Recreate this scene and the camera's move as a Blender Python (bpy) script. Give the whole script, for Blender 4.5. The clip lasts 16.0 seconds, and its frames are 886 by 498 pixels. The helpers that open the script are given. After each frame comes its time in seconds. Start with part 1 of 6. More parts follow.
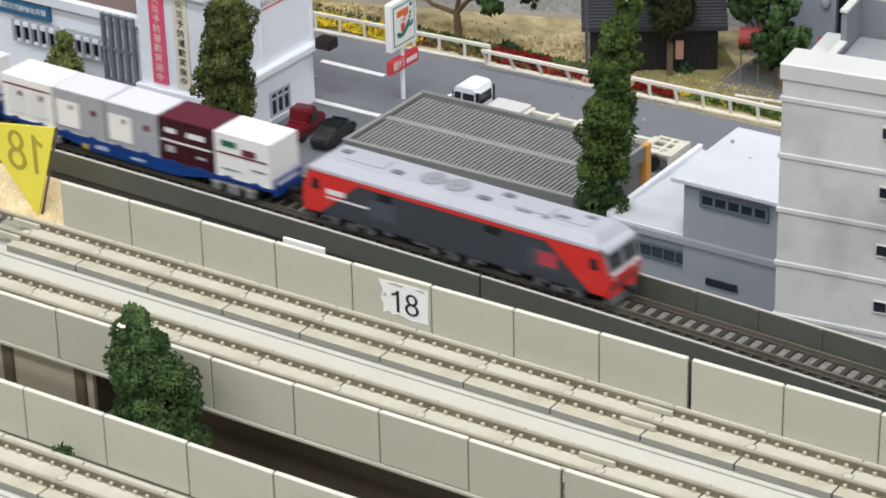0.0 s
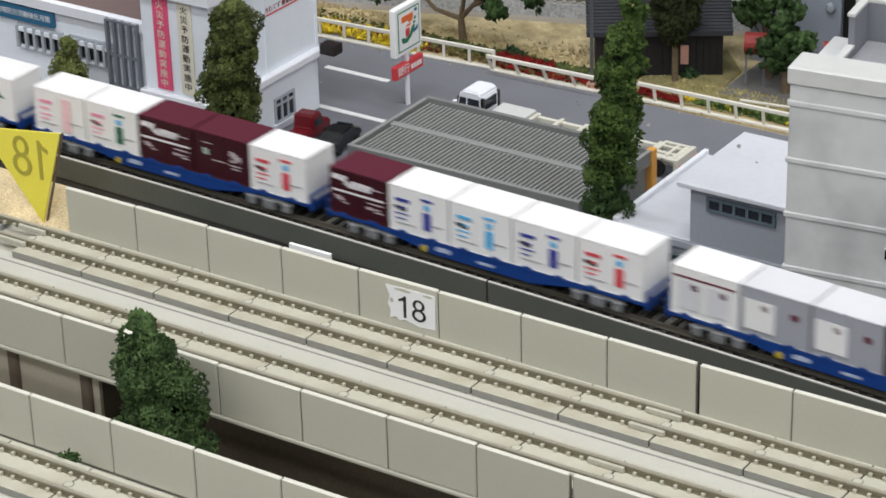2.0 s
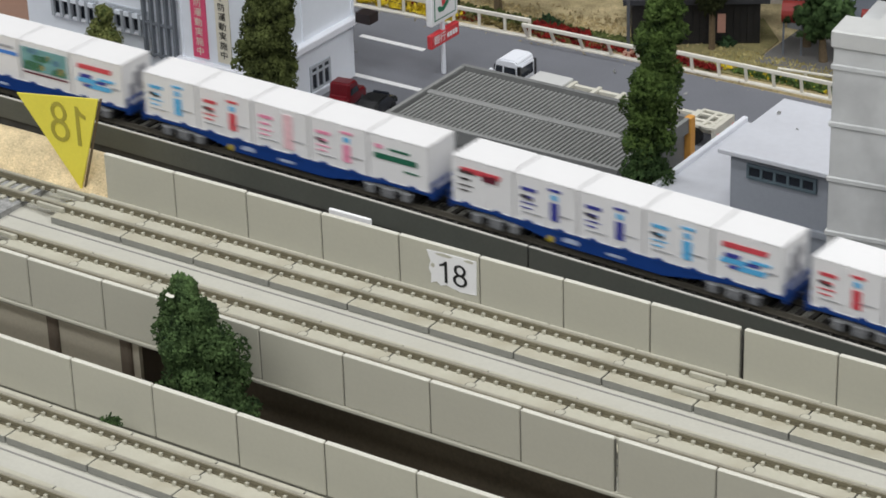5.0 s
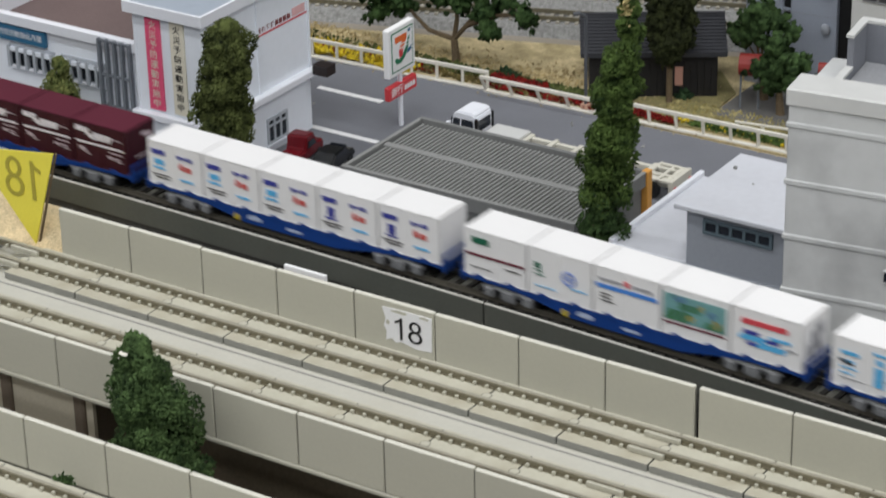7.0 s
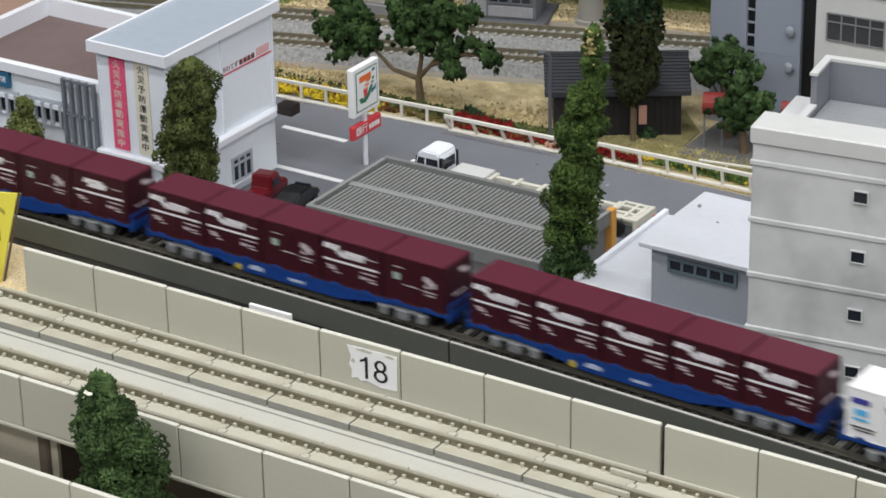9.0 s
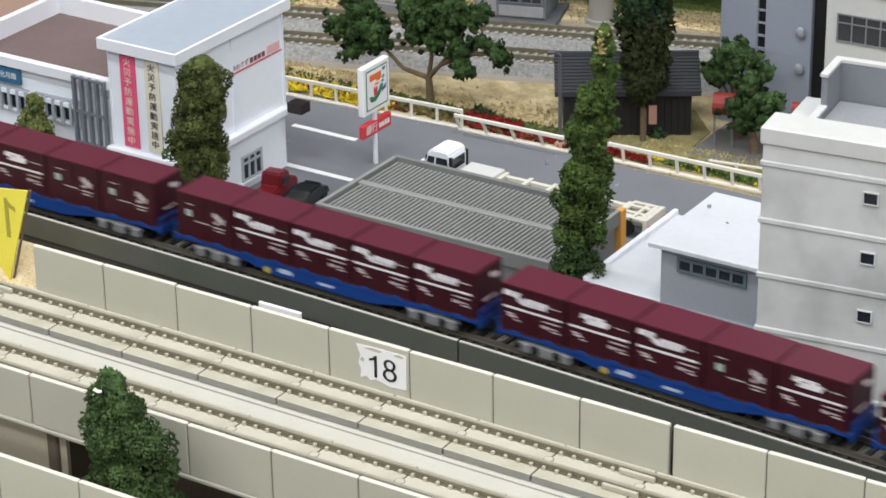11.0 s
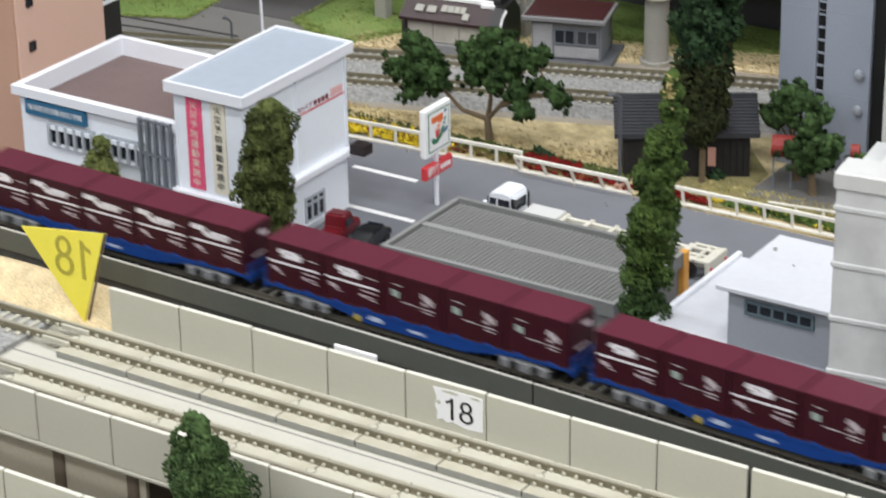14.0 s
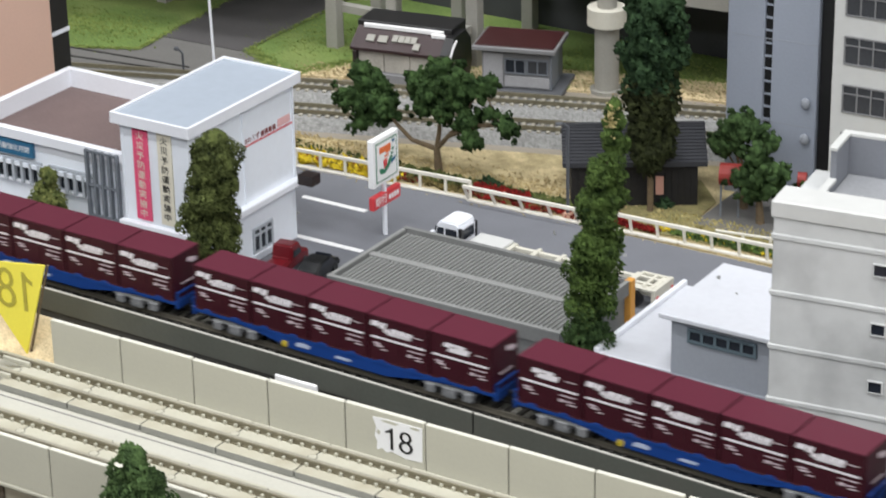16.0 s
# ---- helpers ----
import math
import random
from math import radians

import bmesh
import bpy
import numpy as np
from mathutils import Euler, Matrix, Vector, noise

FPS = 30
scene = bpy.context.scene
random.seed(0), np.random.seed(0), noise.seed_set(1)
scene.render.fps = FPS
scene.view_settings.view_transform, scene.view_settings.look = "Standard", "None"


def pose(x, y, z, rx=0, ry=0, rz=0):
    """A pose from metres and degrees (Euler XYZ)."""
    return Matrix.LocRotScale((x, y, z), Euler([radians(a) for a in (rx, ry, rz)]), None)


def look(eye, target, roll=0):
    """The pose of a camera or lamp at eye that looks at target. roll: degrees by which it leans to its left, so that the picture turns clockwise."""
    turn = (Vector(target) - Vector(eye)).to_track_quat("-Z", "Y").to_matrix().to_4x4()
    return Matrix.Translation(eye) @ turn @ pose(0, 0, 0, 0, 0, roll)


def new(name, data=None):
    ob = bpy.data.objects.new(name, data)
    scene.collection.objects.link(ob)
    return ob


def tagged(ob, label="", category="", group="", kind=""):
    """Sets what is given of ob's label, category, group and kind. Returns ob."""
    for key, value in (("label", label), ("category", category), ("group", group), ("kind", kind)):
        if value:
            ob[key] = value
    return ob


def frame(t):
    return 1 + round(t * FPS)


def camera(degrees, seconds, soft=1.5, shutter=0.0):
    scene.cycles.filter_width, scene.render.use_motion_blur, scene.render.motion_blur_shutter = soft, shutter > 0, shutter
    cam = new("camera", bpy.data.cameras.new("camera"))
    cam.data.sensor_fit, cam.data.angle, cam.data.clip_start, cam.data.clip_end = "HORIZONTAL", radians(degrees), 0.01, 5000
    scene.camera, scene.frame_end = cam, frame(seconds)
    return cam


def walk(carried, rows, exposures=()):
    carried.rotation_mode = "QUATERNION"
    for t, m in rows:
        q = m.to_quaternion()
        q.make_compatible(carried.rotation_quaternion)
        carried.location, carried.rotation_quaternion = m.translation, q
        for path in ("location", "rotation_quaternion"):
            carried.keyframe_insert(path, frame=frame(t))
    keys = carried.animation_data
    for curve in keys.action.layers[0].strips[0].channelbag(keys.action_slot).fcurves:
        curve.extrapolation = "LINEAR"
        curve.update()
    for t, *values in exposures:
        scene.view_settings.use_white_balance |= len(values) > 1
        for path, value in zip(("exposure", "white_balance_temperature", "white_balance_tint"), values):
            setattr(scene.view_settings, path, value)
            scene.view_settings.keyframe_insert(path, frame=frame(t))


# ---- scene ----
cam = camera(19.0, 16.0, soft=1.7, shutter=0.6)
PATH = [
    (0, (0.5776, -0.6171, 0.3850), (0.0755, 0.1241, -0.0606), -1.53),
    (0.5, (0.5753, -0.6159, 0.3818), (0.0741, 0.1245, -0.0660), -1.28),
    (1, (0.5755, -0.6174, 0.3836), (0.0747, 0.1239, -0.0633), -1.21),
    (1.5, (0.5740, -0.6166, 0.3835), (0.0711, 0.1255, -0.0597), -1.43),
    (2, (0.5747, -0.6168, 0.3835), (0.0720, 0.1254, -0.0597), -1.63),
    (2.5, (0.5746, -0.6159, 0.3813), (0.0725, 0.1248, -0.0650), -1.71),
    (3, (0.5735, -0.6165, 0.3805), (0.0717, 0.1225, -0.0690), -1.75),
    (3.5, (0.5717, -0.6169, 0.3797), (0.0679, 0.1203, -0.0705), -1.79),
    (4, (0.5705, -0.6188, 0.3811), (0.0631, 0.1162, -0.0688), -1.83),
    (4.2, (0.5690, -0.6192, 0.3791), (0.0611, 0.1159, -0.0700), -1.90),
    (6.3, (0.5685, -0.6164, 0.3767), (0.0619, 0.1186, -0.0740), -1.73),
    (6.5, (0.5688, -0.6154, 0.3777), (0.0650, 0.1235, -0.0697), -1.62),
    (7, (0.5685, -0.6146, 0.3813), (0.0690, 0.1338, -0.0549), -1.38),
    (7.5, (0.5664, -0.6160, 0.3826), (0.0698, 0.1401, -0.0436), -1.02),
    (8, (0.5683, -0.6142, 0.3807), (0.0754, 0.1459, -0.0429), -0.85),
    (8.5, (0.5680, -0.6149, 0.3805), (0.0773, 0.1465, -0.0431), -0.94),
    (9, (0.5685, -0.6152, 0.3807), (0.0770, 0.1463, -0.0419), -1.15),
    (11.3, (0.5681, -0.6158, 0.3811), (0.0738, 0.1438, -0.0417), -0.94),
    (11.5, (0.5678, -0.6164, 0.3816), (0.0727, 0.1432, -0.0402), -1.03),
    (12, (0.5666, -0.6167, 0.3809), (0.0711, 0.1430, -0.0402), -1.03),
    (12.5, (0.5668, -0.6160, 0.3802), (0.0722, 0.1445, -0.0406), -1.33),
    (13, (0.5671, -0.6165, 0.3821), (0.0726, 0.1448, -0.0372), -1.26),
    (13.5, (0.5657, -0.6156, 0.3779), (0.0745, 0.1480, -0.0413), -0.86),
    (14, (0.5565, -0.6302, 0.3879), (0.0533, 0.1297, -0.0237), -1.09),
    (14.5, (0.5606, -0.6284, 0.3908), (0.0497, 0.1303, -0.0135), -1.03),
    (15, (0.5598, -0.6311, 0.3920), (0.0497, 0.1305, -0.0078), -0.93),
    (15.5, (0.5661, -0.6284, 0.3940), (0.0613, 0.1381, -0.0033), -0.99),
    (16, (0.5667, -0.6249, 0.3884), (0.0694, 0.1441, -0.0133), -1.12),
]
walk(cam, [(t, look(eye, target, roll)) for t, eye, target, roll in PATH],
     [(0, -0.28), (1.5, -0.43), (2, -0.52), (3.5, -0.68), (4.2, -0.7), (6.3, -0.74), (7.5, -0.74), (9, -0.48), (11.5, -0.21), (12.5, -0.21), (13.5, -0.19), (15, -0.20), (16, -0.20)])

# ---- light: a closed exhibition hall with rows of ceiling lights ----
world = bpy.data.worlds.new("hall_air")
scene.world = world
world.use_nodes = True
world.node_tree.nodes["Background"].inputs[0].default_value = (0.9, 0.95, 1.0, 1)
world.node_tree.nodes["Background"].inputs[1].default_value = 0.012
scene.view_settings.exposure = 0.0


def ceiling_lamp(x, y, power):
    d = bpy.data.lights.new("ceiling_light", "AREA")
    d.shape, d.size, d.size_y, d.energy = "RECTANGLE", 1.3, 0.35, power
    d.color = (0.97, 0.98, 1.0)
    ob = new("ceiling_light", d)
    ob.matrix_world = pose(x, y, 2.47, 0, 0, 0)
    return ob


for lx in (-1.7, 0.3, 2.3, 4.3):
    for ly in (-3.9, -2.5, -1.1, 0.3):
        ceiling_lamp(lx, ly, 31)

# ---- materials ----
MM = 0.001
MATS = {}


def mat(name, colour, rough=0.6, metal=0.0, vary=0.12, scale=120, bump=0.0, fine=900, spec=0.5, dirt=None, dirt_amount=0.0, random_amount=0.0, dirt_scale=None):
    if name in MATS:
        return MATS[name]
    m = bpy.data.materials.new(name)
    m.use_nodes = True
    nt = m.node_tree
    b = nt.nodes["Principled BSDF"]
    b.inputs["Roughness"].default_value, b.inputs["Metallic"].default_value = rough, metal
    b.inputs["Specular IOR Level"].default_value = spec
    co = nt.nodes.new("ShaderNodeTexCoord")
    big, small = nt.nodes.new("ShaderNodeTexNoise"), nt.nodes.new("ShaderNodeTexNoise")
    big.inputs["Scale"].default_value, small.inputs["Scale"].default_value = scale, fine
    big.inputs["Detail"].default_value, small.inputs["Detail"].default_value = 4, 3
    for n in (big, small):
        nt.links.new(co.outputs["Object"], n.inputs["Vector"])
    add = nt.nodes.new("ShaderNodeMath")
    add.operation = "ADD"
    nt.links.new(big.outputs["Fac"], add.inputs[0])
    nt.links.new(small.outputs["Fac"], add.inputs[1])
    last = add.outputs[0]
    if random_amount:
        info = nt.nodes.new("ShaderNodeObjectInfo")
        k = nt.nodes.new("ShaderNodeMath")
        k.operation, k.inputs[1].default_value = "MULTIPLY_ADD", random_amount * 2
        nt.links.new(info.outputs["Random"], k.inputs[0])
        nt.links.new(last, k.inputs[2])
        last = k.outputs[0]
    ramp = nt.nodes.new("ShaderNodeMapRange")
    ramp.inputs["From Min"].default_value, ramp.inputs["From Max"].default_value = 0.6, 1.4 + random_amount * 2
    ramp.inputs["To Min"].default_value, ramp.inputs["To Max"].default_value = 1 - vary, 1 + vary
    nt.links.new(last, ramp.inputs["Value"])
    mul = nt.nodes.new("ShaderNodeMix")
    mul.data_type, mul.blend_type = "RGBA", "MULTIPLY"
    mul.inputs["Factor"].default_value = 1
    mul.inputs["A"].default_value = (*colour, 1)
    nt.links.new(ramp.outputs["Result"], mul.inputs["B"])
    out = mul.outputs["Result"]
    if dirt:
        dn = nt.nodes.new("ShaderNodeTexNoise")
        dn.inputs["Scale"].default_value, dn.inputs["Detail"].default_value = dirt_scale or scale * 0.6, 6
        nt.links.new(co.outputs["Object"], dn.inputs["Vector"])
        dr = nt.nodes.new("ShaderNodeMapRange")
        dr.inputs["From Min"].default_value, dr.inputs["From Max"].default_value = 0.5, 0.75
        dr.inputs["To Max"].default_value = dirt_amount
        nt.links.new(dn.outputs["Fac"], dr.inputs["Value"])
        mx = nt.nodes.new("ShaderNodeMix")
        mx.data_type = "RGBA"
        mx.inputs["B"].default_value = (*dirt, 1)
        nt.links.new(dr.outputs["Result"], mx.inputs["Factor"])
        nt.links.new(out, mx.inputs["A"])
        out = mx.outputs["Result"]
    nt.links.new(out, b.inputs["Base Color"])
    if bump:
        bp = nt.nodes.new("ShaderNodeBump")
        bp.inputs["Strength"].default_value, bp.inputs["Distance"].default_value = bump, 0.0006
        nt.links.new(small.outputs["Fac"], bp.inputs["Height"])
        nt.links.new(bp.outputs["Normal"], b.inputs["Normal"])
    MATS[name] = m
    return m


def island_mat(name, dark, light, rough=0.95, bump=0.8, fine=1500):
    """Foam foliage: every clump its own tone between dark and light."""
    m = bpy.data.materials.new(name)
    m.use_nodes = True
    nt = m.node_tree
    b = nt.nodes["Principled BSDF"]
    b.inputs["Roughness"].default_value = rough
    b.inputs["Specular IOR Level"].default_value = 0.15
    geo, co, noise_tex = nt.nodes.new("ShaderNodeNewGeometry"), nt.nodes.new("ShaderNodeTexCoord"), nt.nodes.new("ShaderNodeTexNoise")
    noise_tex.inputs["Scale"].default_value, noise_tex.inputs["Detail"].default_value = fine, 4
    nt.links.new(co.outputs["Object"], noise_tex.inputs["Vector"])
    avg = nt.nodes.new("ShaderNodeMath")
    avg.operation, avg.inputs[1].default_value, avg.inputs[2].default_value = "MULTIPLY_ADD", 0.6, -0.05
    half = nt.nodes.new("ShaderNodeMath")
    half.operation, half.inputs[1].default_value = "MULTIPLY_ADD", 0.42
    nt.links.new(geo.outputs["Random Per Island"], half.inputs[0])
    nt.links.new(noise_tex.outputs["Fac"], avg.inputs[0])
    nt.links.new(avg.outputs[0], half.inputs[2])
    drift, sway = nt.nodes.new("ShaderNodeTexNoise"), nt.nodes.new("ShaderNodeMath")
    drift.inputs["Scale"].default_value = 210
    nt.links.new(co.outputs["Object"], drift.inputs["Vector"])
    sway.operation, sway.inputs[1].default_value = "MULTIPLY_ADD", 2.2
    nt.links.new(drift.outputs["Fac"], sway.inputs[0])
    low_tone = nt.nodes.new("ShaderNodeMath")
    low_tone.operation, low_tone.inputs[1].default_value = "SUBTRACT", 0.96
    nt.links.new(half.outputs[0], low_tone.inputs[0])
    nt.links.new(low_tone.outputs[0], sway.inputs[2])
    sway.use_clamp = True
    mx = nt.nodes.new("ShaderNodeMix")
    mx.data_type = "RGBA"
    mx.inputs["A"].default_value, mx.inputs["B"].default_value = (*dark, 1), (*light, 1)
    nt.links.new(sway.outputs[0], mx.inputs["Factor"])
    nt.links.new(mx.outputs["Result"], b.inputs["Base Color"])
    bp = nt.nodes.new("ShaderNodeBump")
    bp.inputs["Strength"].default_value, bp.inputs["Distance"].default_value = bump, 0.0008
    nt.links.new(noise_tex.outputs["Fac"], bp.inputs["Height"])
    nt.links.new(bp.outputs["Normal"], b.inputs["Normal"])
    return m


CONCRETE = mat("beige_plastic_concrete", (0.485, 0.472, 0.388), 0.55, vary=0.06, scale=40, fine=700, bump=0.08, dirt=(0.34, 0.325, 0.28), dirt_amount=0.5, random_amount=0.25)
# Paler copy of the beige plastic paints the bright light on panel tops.
WALL_TOP_LIT = mat("lit_wall_edge", (0.60, 0.585, 0.51), 0.5, vary=0.08)
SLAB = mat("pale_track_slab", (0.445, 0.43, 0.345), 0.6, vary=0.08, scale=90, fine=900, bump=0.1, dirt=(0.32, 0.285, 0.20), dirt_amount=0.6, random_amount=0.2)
# Darker grey carries the shade on the slabs' side faces.
SLAB_SIDE_SHADE = mat("shaded_slab_side", (0.24, 0.24, 0.215), 0.7, vary=0.1)
DECK = mat("pale_deck", (0.47, 0.46, 0.40), 0.6, vary=0.06, scale=60, dirt=(0.42, 0.40, 0.33), dirt_amount=0.5)
GUTTER = mat("gutter_grey", (0.224, 0.216, 0.2), 0.8, vary=0.1)
RAIL_HEAD = mat("polished_rail_head", (0.4, 0.376, 0.304), 0.35, metal=0.3, vary=0.15, scale=60)
# Rail brown darkened to carry the shade under the passing train.
SHADED_RAIL = mat("shaded_brown_rail", (0.125, 0.115, 0.092), 0.4, metal=0.3, vary=0.2, scale=60)
SHADE_CARD = mat("dark_brown_shade_card", (0.10, 0.082, 0.055), 0.9, vary=0.25, scale=30)
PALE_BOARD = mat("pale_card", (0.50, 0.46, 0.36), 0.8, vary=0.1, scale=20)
TERRACE = mat("dull_blue_grey_wall", (0.19, 0.20, 0.225), 0.6, vary=0.06, scale=25)
FAR_SLEEPER = mat("dusty_sleeper", (0.33, 0.31, 0.26), 0.8, vary=0.2)
HUT_GREY = mat("grey_hut_wall", (0.20, 0.20, 0.205), 0.6, vary=0.08)
OFFICE_GLASS = mat("grey_office_glass", (0.05, 0.053, 0.058), 0.2, vary=0.2, scale=60)
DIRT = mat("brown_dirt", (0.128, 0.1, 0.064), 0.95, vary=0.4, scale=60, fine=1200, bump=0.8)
RAIL = mat("weathered_rail", (0.195, 0.176, 0.12), 0.45, metal=0.35, vary=0.2, scale=60)
CLIP = mat("rail_clip_plastic", (0.42, 0.405, 0.33), 0.5, vary=0.15)
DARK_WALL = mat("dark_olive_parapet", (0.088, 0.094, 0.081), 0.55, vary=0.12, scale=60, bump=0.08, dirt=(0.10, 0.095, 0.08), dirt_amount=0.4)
# Pale colour for the highlight painted along the dark parapet's top edge.
EDGE_HIGHLIGHT = mat("parapet_edge_highlight", (0.42, 0.41, 0.37), 0.5, vary=0.15)
DARK_DECK = mat("dark_track_bed", (0.04, 0.04, 0.036), 0.9, vary=0.3, scale=200)
BALLAST = mat("grey_ballast", (0.29, 0.29, 0.28), 0.95, vary=0.5, scale=500, fine=1600, bump=1.0)
BALLAST_DARK = mat("pale_ballast", (0.165, 0.162, 0.138), 0.95, vary=0.5, scale=700, fine=2200, bump=1.0)
# Dark shoulder, deepened further for the shade beneath the train.
SHOULDER = mat("shaded_track_shoulder", (0.022, 0.0215, 0.019), 0.9, vary=0.3, scale=200)
SLEEPER = mat("dark_sleeper", (0.024, 0.0216, 0.0176), 0.6, vary=0.2)
SAND = mat("sandy_scatter", (0.62, 0.5, 0.3), 0.95, vary=0.35, scale=180, fine=1300, bump=0.9, dirt=(0.42, 0.34, 0.19), dirt_amount=0.5)
VERGE = mat("scattered_verge", (0.50, 0.41, 0.23), 0.95, vary=0.4, scale=160, fine=1100, bump=0.9, dirt=(0.20, 0.165, 0.075), dirt_amount=0.85, dirt_scale=70)
BOARD = mat("plain_baseboard", (0.288, 0.256, 0.208), 0.8, vary=0.15, scale=20)
ROAD = mat("blue_grey_road_paper", (0.147, 0.153, 0.172), 0.75, vary=0.1, scale=50, fine=1200, bump=0.1)
ROAD_FAR = mat("dark_road", (0.068, 0.064, 0.064), 0.8, vary=0.2, scale=25)
ROAD_PALE = mat("grey_path", (0.136, 0.132, 0.124), 0.85, vary=0.15, scale=25)
WHITE_LINE = mat("white_line", (0.8, 0.8, 0.8), 0.6, vary=0.05)
GRASS = mat("green_grass_mat", (0.12, 0.185, 0.042), 0.95, vary=0.45, scale=30, fine=700, bump=1.0, dirt=(0.27, 0.31, 0.10), dirt_amount=0.75)
DRY_GRASS = mat("dry_yellow_grass", (0.23, 0.20, 0.085), 0.95, vary=0.45, scale=160, fine=1500, bump=1.0, dirt=(0.20, 0.20, 0.07), dirt_amount=0.7)
WHITE = mat("white_plastic", (0.78, 0.80, 0.85), 0.45, vary=0.04, scale=30)
COOL_WHITE = mat("cool_white_wall", (0.80, 0.84, 0.90), 0.5, vary=0.03, scale=25, fine=300, dirt=(0.62, 0.67, 0.73), dirt_amount=0.4)
HOUSE_ROOF = mat("clean_white_roof", (0.61, 0.625, 0.67), 0.5, vary=0.05, scale=25, fine=300)
PALE_ROOF = mat("pale_grey_roof", (0.33, 0.375, 0.435), 0.55, vary=0.06, scale=30, fine=200)
BROWN_ROOF = mat("brown_roof", (0.136, 0.096, 0.092), 0.8, vary=0.15, scale=50)
BLUE_GREY = mat("blue_grey_wall", (0.32, 0.344, 0.384), 0.5, vary=0.05, scale=25)
TOWER_GREY = mat("tower_grey_wall", (0.34, 0.375, 0.445), 0.5, vary=0.06, scale=25)
GREY_WALL = mat("weathered_grey_wall", (0.555, 0.565, 0.56), 0.6, vary=0.07, scale=22, fine=160, dirt=(0.30, 0.305, 0.305), dirt_amount=0.85, dirt_scale=30)
PALE_CAP = mat("pale_parapet_cap", (0.56, 0.565, 0.55), 0.55, vary=0.05, scale=30, fine=200)
STEEL_ROOF = mat("grey_corrugated_roof", (0.136, 0.14, 0.132), 0.5, vary=0.08, scale=60)
STEEL_TRIM = mat("grey_roof_trim", (0.24, 0.244, 0.236), 0.5, vary=0.06, scale=60)
STORE_WALL = mat("grey_store_wall", (0.176, 0.18, 0.176), 0.6, vary=0.1)
ORANGE = mat("orange_trim", (0.62, 0.3, 0.06), 0.5, vary=0.08)
JOINT = mat("dark_panel_joint", (0.17, 0.165, 0.14), 0.8, vary=0.15)
GLASS = mat("dark_window", (0.02, 0.024, 0.032), 0.12, vary=0.2, scale=80)
FRAME = mat("grey_window_frame", (0.16, 0.176, 0.2), 0.5, vary=0.08)
WIN_GREY = mat("pale_grey_mullion", (0.40, 0.43, 0.47), 0.5, vary=0.06)
TEAL_FRAME = mat("blue_grey_window_frame", (0.104, 0.144, 0.168), 0.5, vary=0.08)
TEAL_GLASS = mat("dark_teal_window", (0.03, 0.05, 0.06), 0.15, vary=0.3, scale=80)
SALMON = mat("salmon_wall", (0.68, 0.455, 0.36), 0.6, vary=0.05, scale=20)
SALMON_DARK = mat("brown_orange_wall", (0.50, 0.305, 0.22), 0.6, vary=0.05, scale=20)
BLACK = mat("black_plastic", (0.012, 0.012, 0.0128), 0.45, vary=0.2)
DARK_WOOD = mat("dark_timber", (0.008, 0.0072, 0.0072), 0.75, vary=0.4, scale=300)
DARK_TILE = mat("dark_roof_tile", (0.026, 0.0275, 0.033), 0.6, vary=0.2, scale=120)
BROWN_DARK = mat("dark_brown_trim", (0.018, 0.011, 0.010), 0.6, vary=0.2)
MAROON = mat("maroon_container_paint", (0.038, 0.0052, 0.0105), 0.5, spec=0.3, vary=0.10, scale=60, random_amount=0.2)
# Same maroon lightened: overhead light on the roofs is put into the colour.
MAROON_LIT = mat("maroon_container_lit_top", (0.090, 0.0125, 0.0265), 0.55, spec=0.35, vary=0.08, scale=60, random_amount=0.2)
CON_WHITE = mat("white_container_paint", (0.78, 0.775, 0.77), 0.4, vary=0.03, scale=60)
CON_SILVER = mat("silver_container_paint", (0.68, 0.68, 0.71), 0.4, metal=0.1, vary=0.05, scale=60)
CON_GREY = mat("grey_container_paint", (0.33, 0.34, 0.38), 0.45, vary=0.05, scale=60)
MARK_WHITE = mat("white_marking", (0.75, 0.72, 0.75), 0.5, vary=0.05)
MARK_BLUE = mat("blue_marking", (0.04, 0.048, 0.288), 0.5, vary=0.1)
MARK_SKY = mat("sky_blue_marking", (0.1, 0.42, 0.72), 0.5, vary=0.1)
MARK_RED = mat("red_marking", (0.62, 0.07, 0.09), 0.5, vary=0.1)
MARK_PINK = mat("pink_marking", (0.8, 0.28, 0.42), 0.5, vary=0.1)
MARK_GREEN = mat("green_marking", (0.016, 0.128, 0.072), 0.5, vary=0.1)
MARK_LIME = mat("lime_marking", (0.32, 0.6, 0.12), 0.5, vary=0.1)
MARK_DARK = mat("dark_marking", (0.064, 0.056, 0.056), 0.5, vary=0.1)
MARK_GREY = mat("grey_marking", (0.36, 0.36, 0.376), 0.5, vary=0.1)
MARK_WINE = mat("wine_marking", (0.128, 0.016, 0.032), 0.5, vary=0.1)
WAGON_BLUE = mat("blue_wagon_frame", (0.009, 0.046, 0.215), 0.4, vary=0.1, scale=80)
BOGIE = mat("grey_bogie", (0.19, 0.195, 0.20), 0.5, vary=0.25, scale=200)
WHEEL = mat("dark_wheel_steel", (0.048, 0.048, 0.048), 0.35, metal=0.7, vary=0.2)
LOCO_GREY = mat("slate_grey_loco_paint", (0.048, 0.0544, 0.0656), 0.4, vary=0.08, scale=60)
LOCO_RED = mat("red_loco_paint", (0.62, 0.035, 0.03), 0.38, vary=0.05, scale=60)
LOCO_ROOF = mat("pale_loco_roof", (0.368, 0.376, 0.424), 0.5, vary=0.06, scale=60)
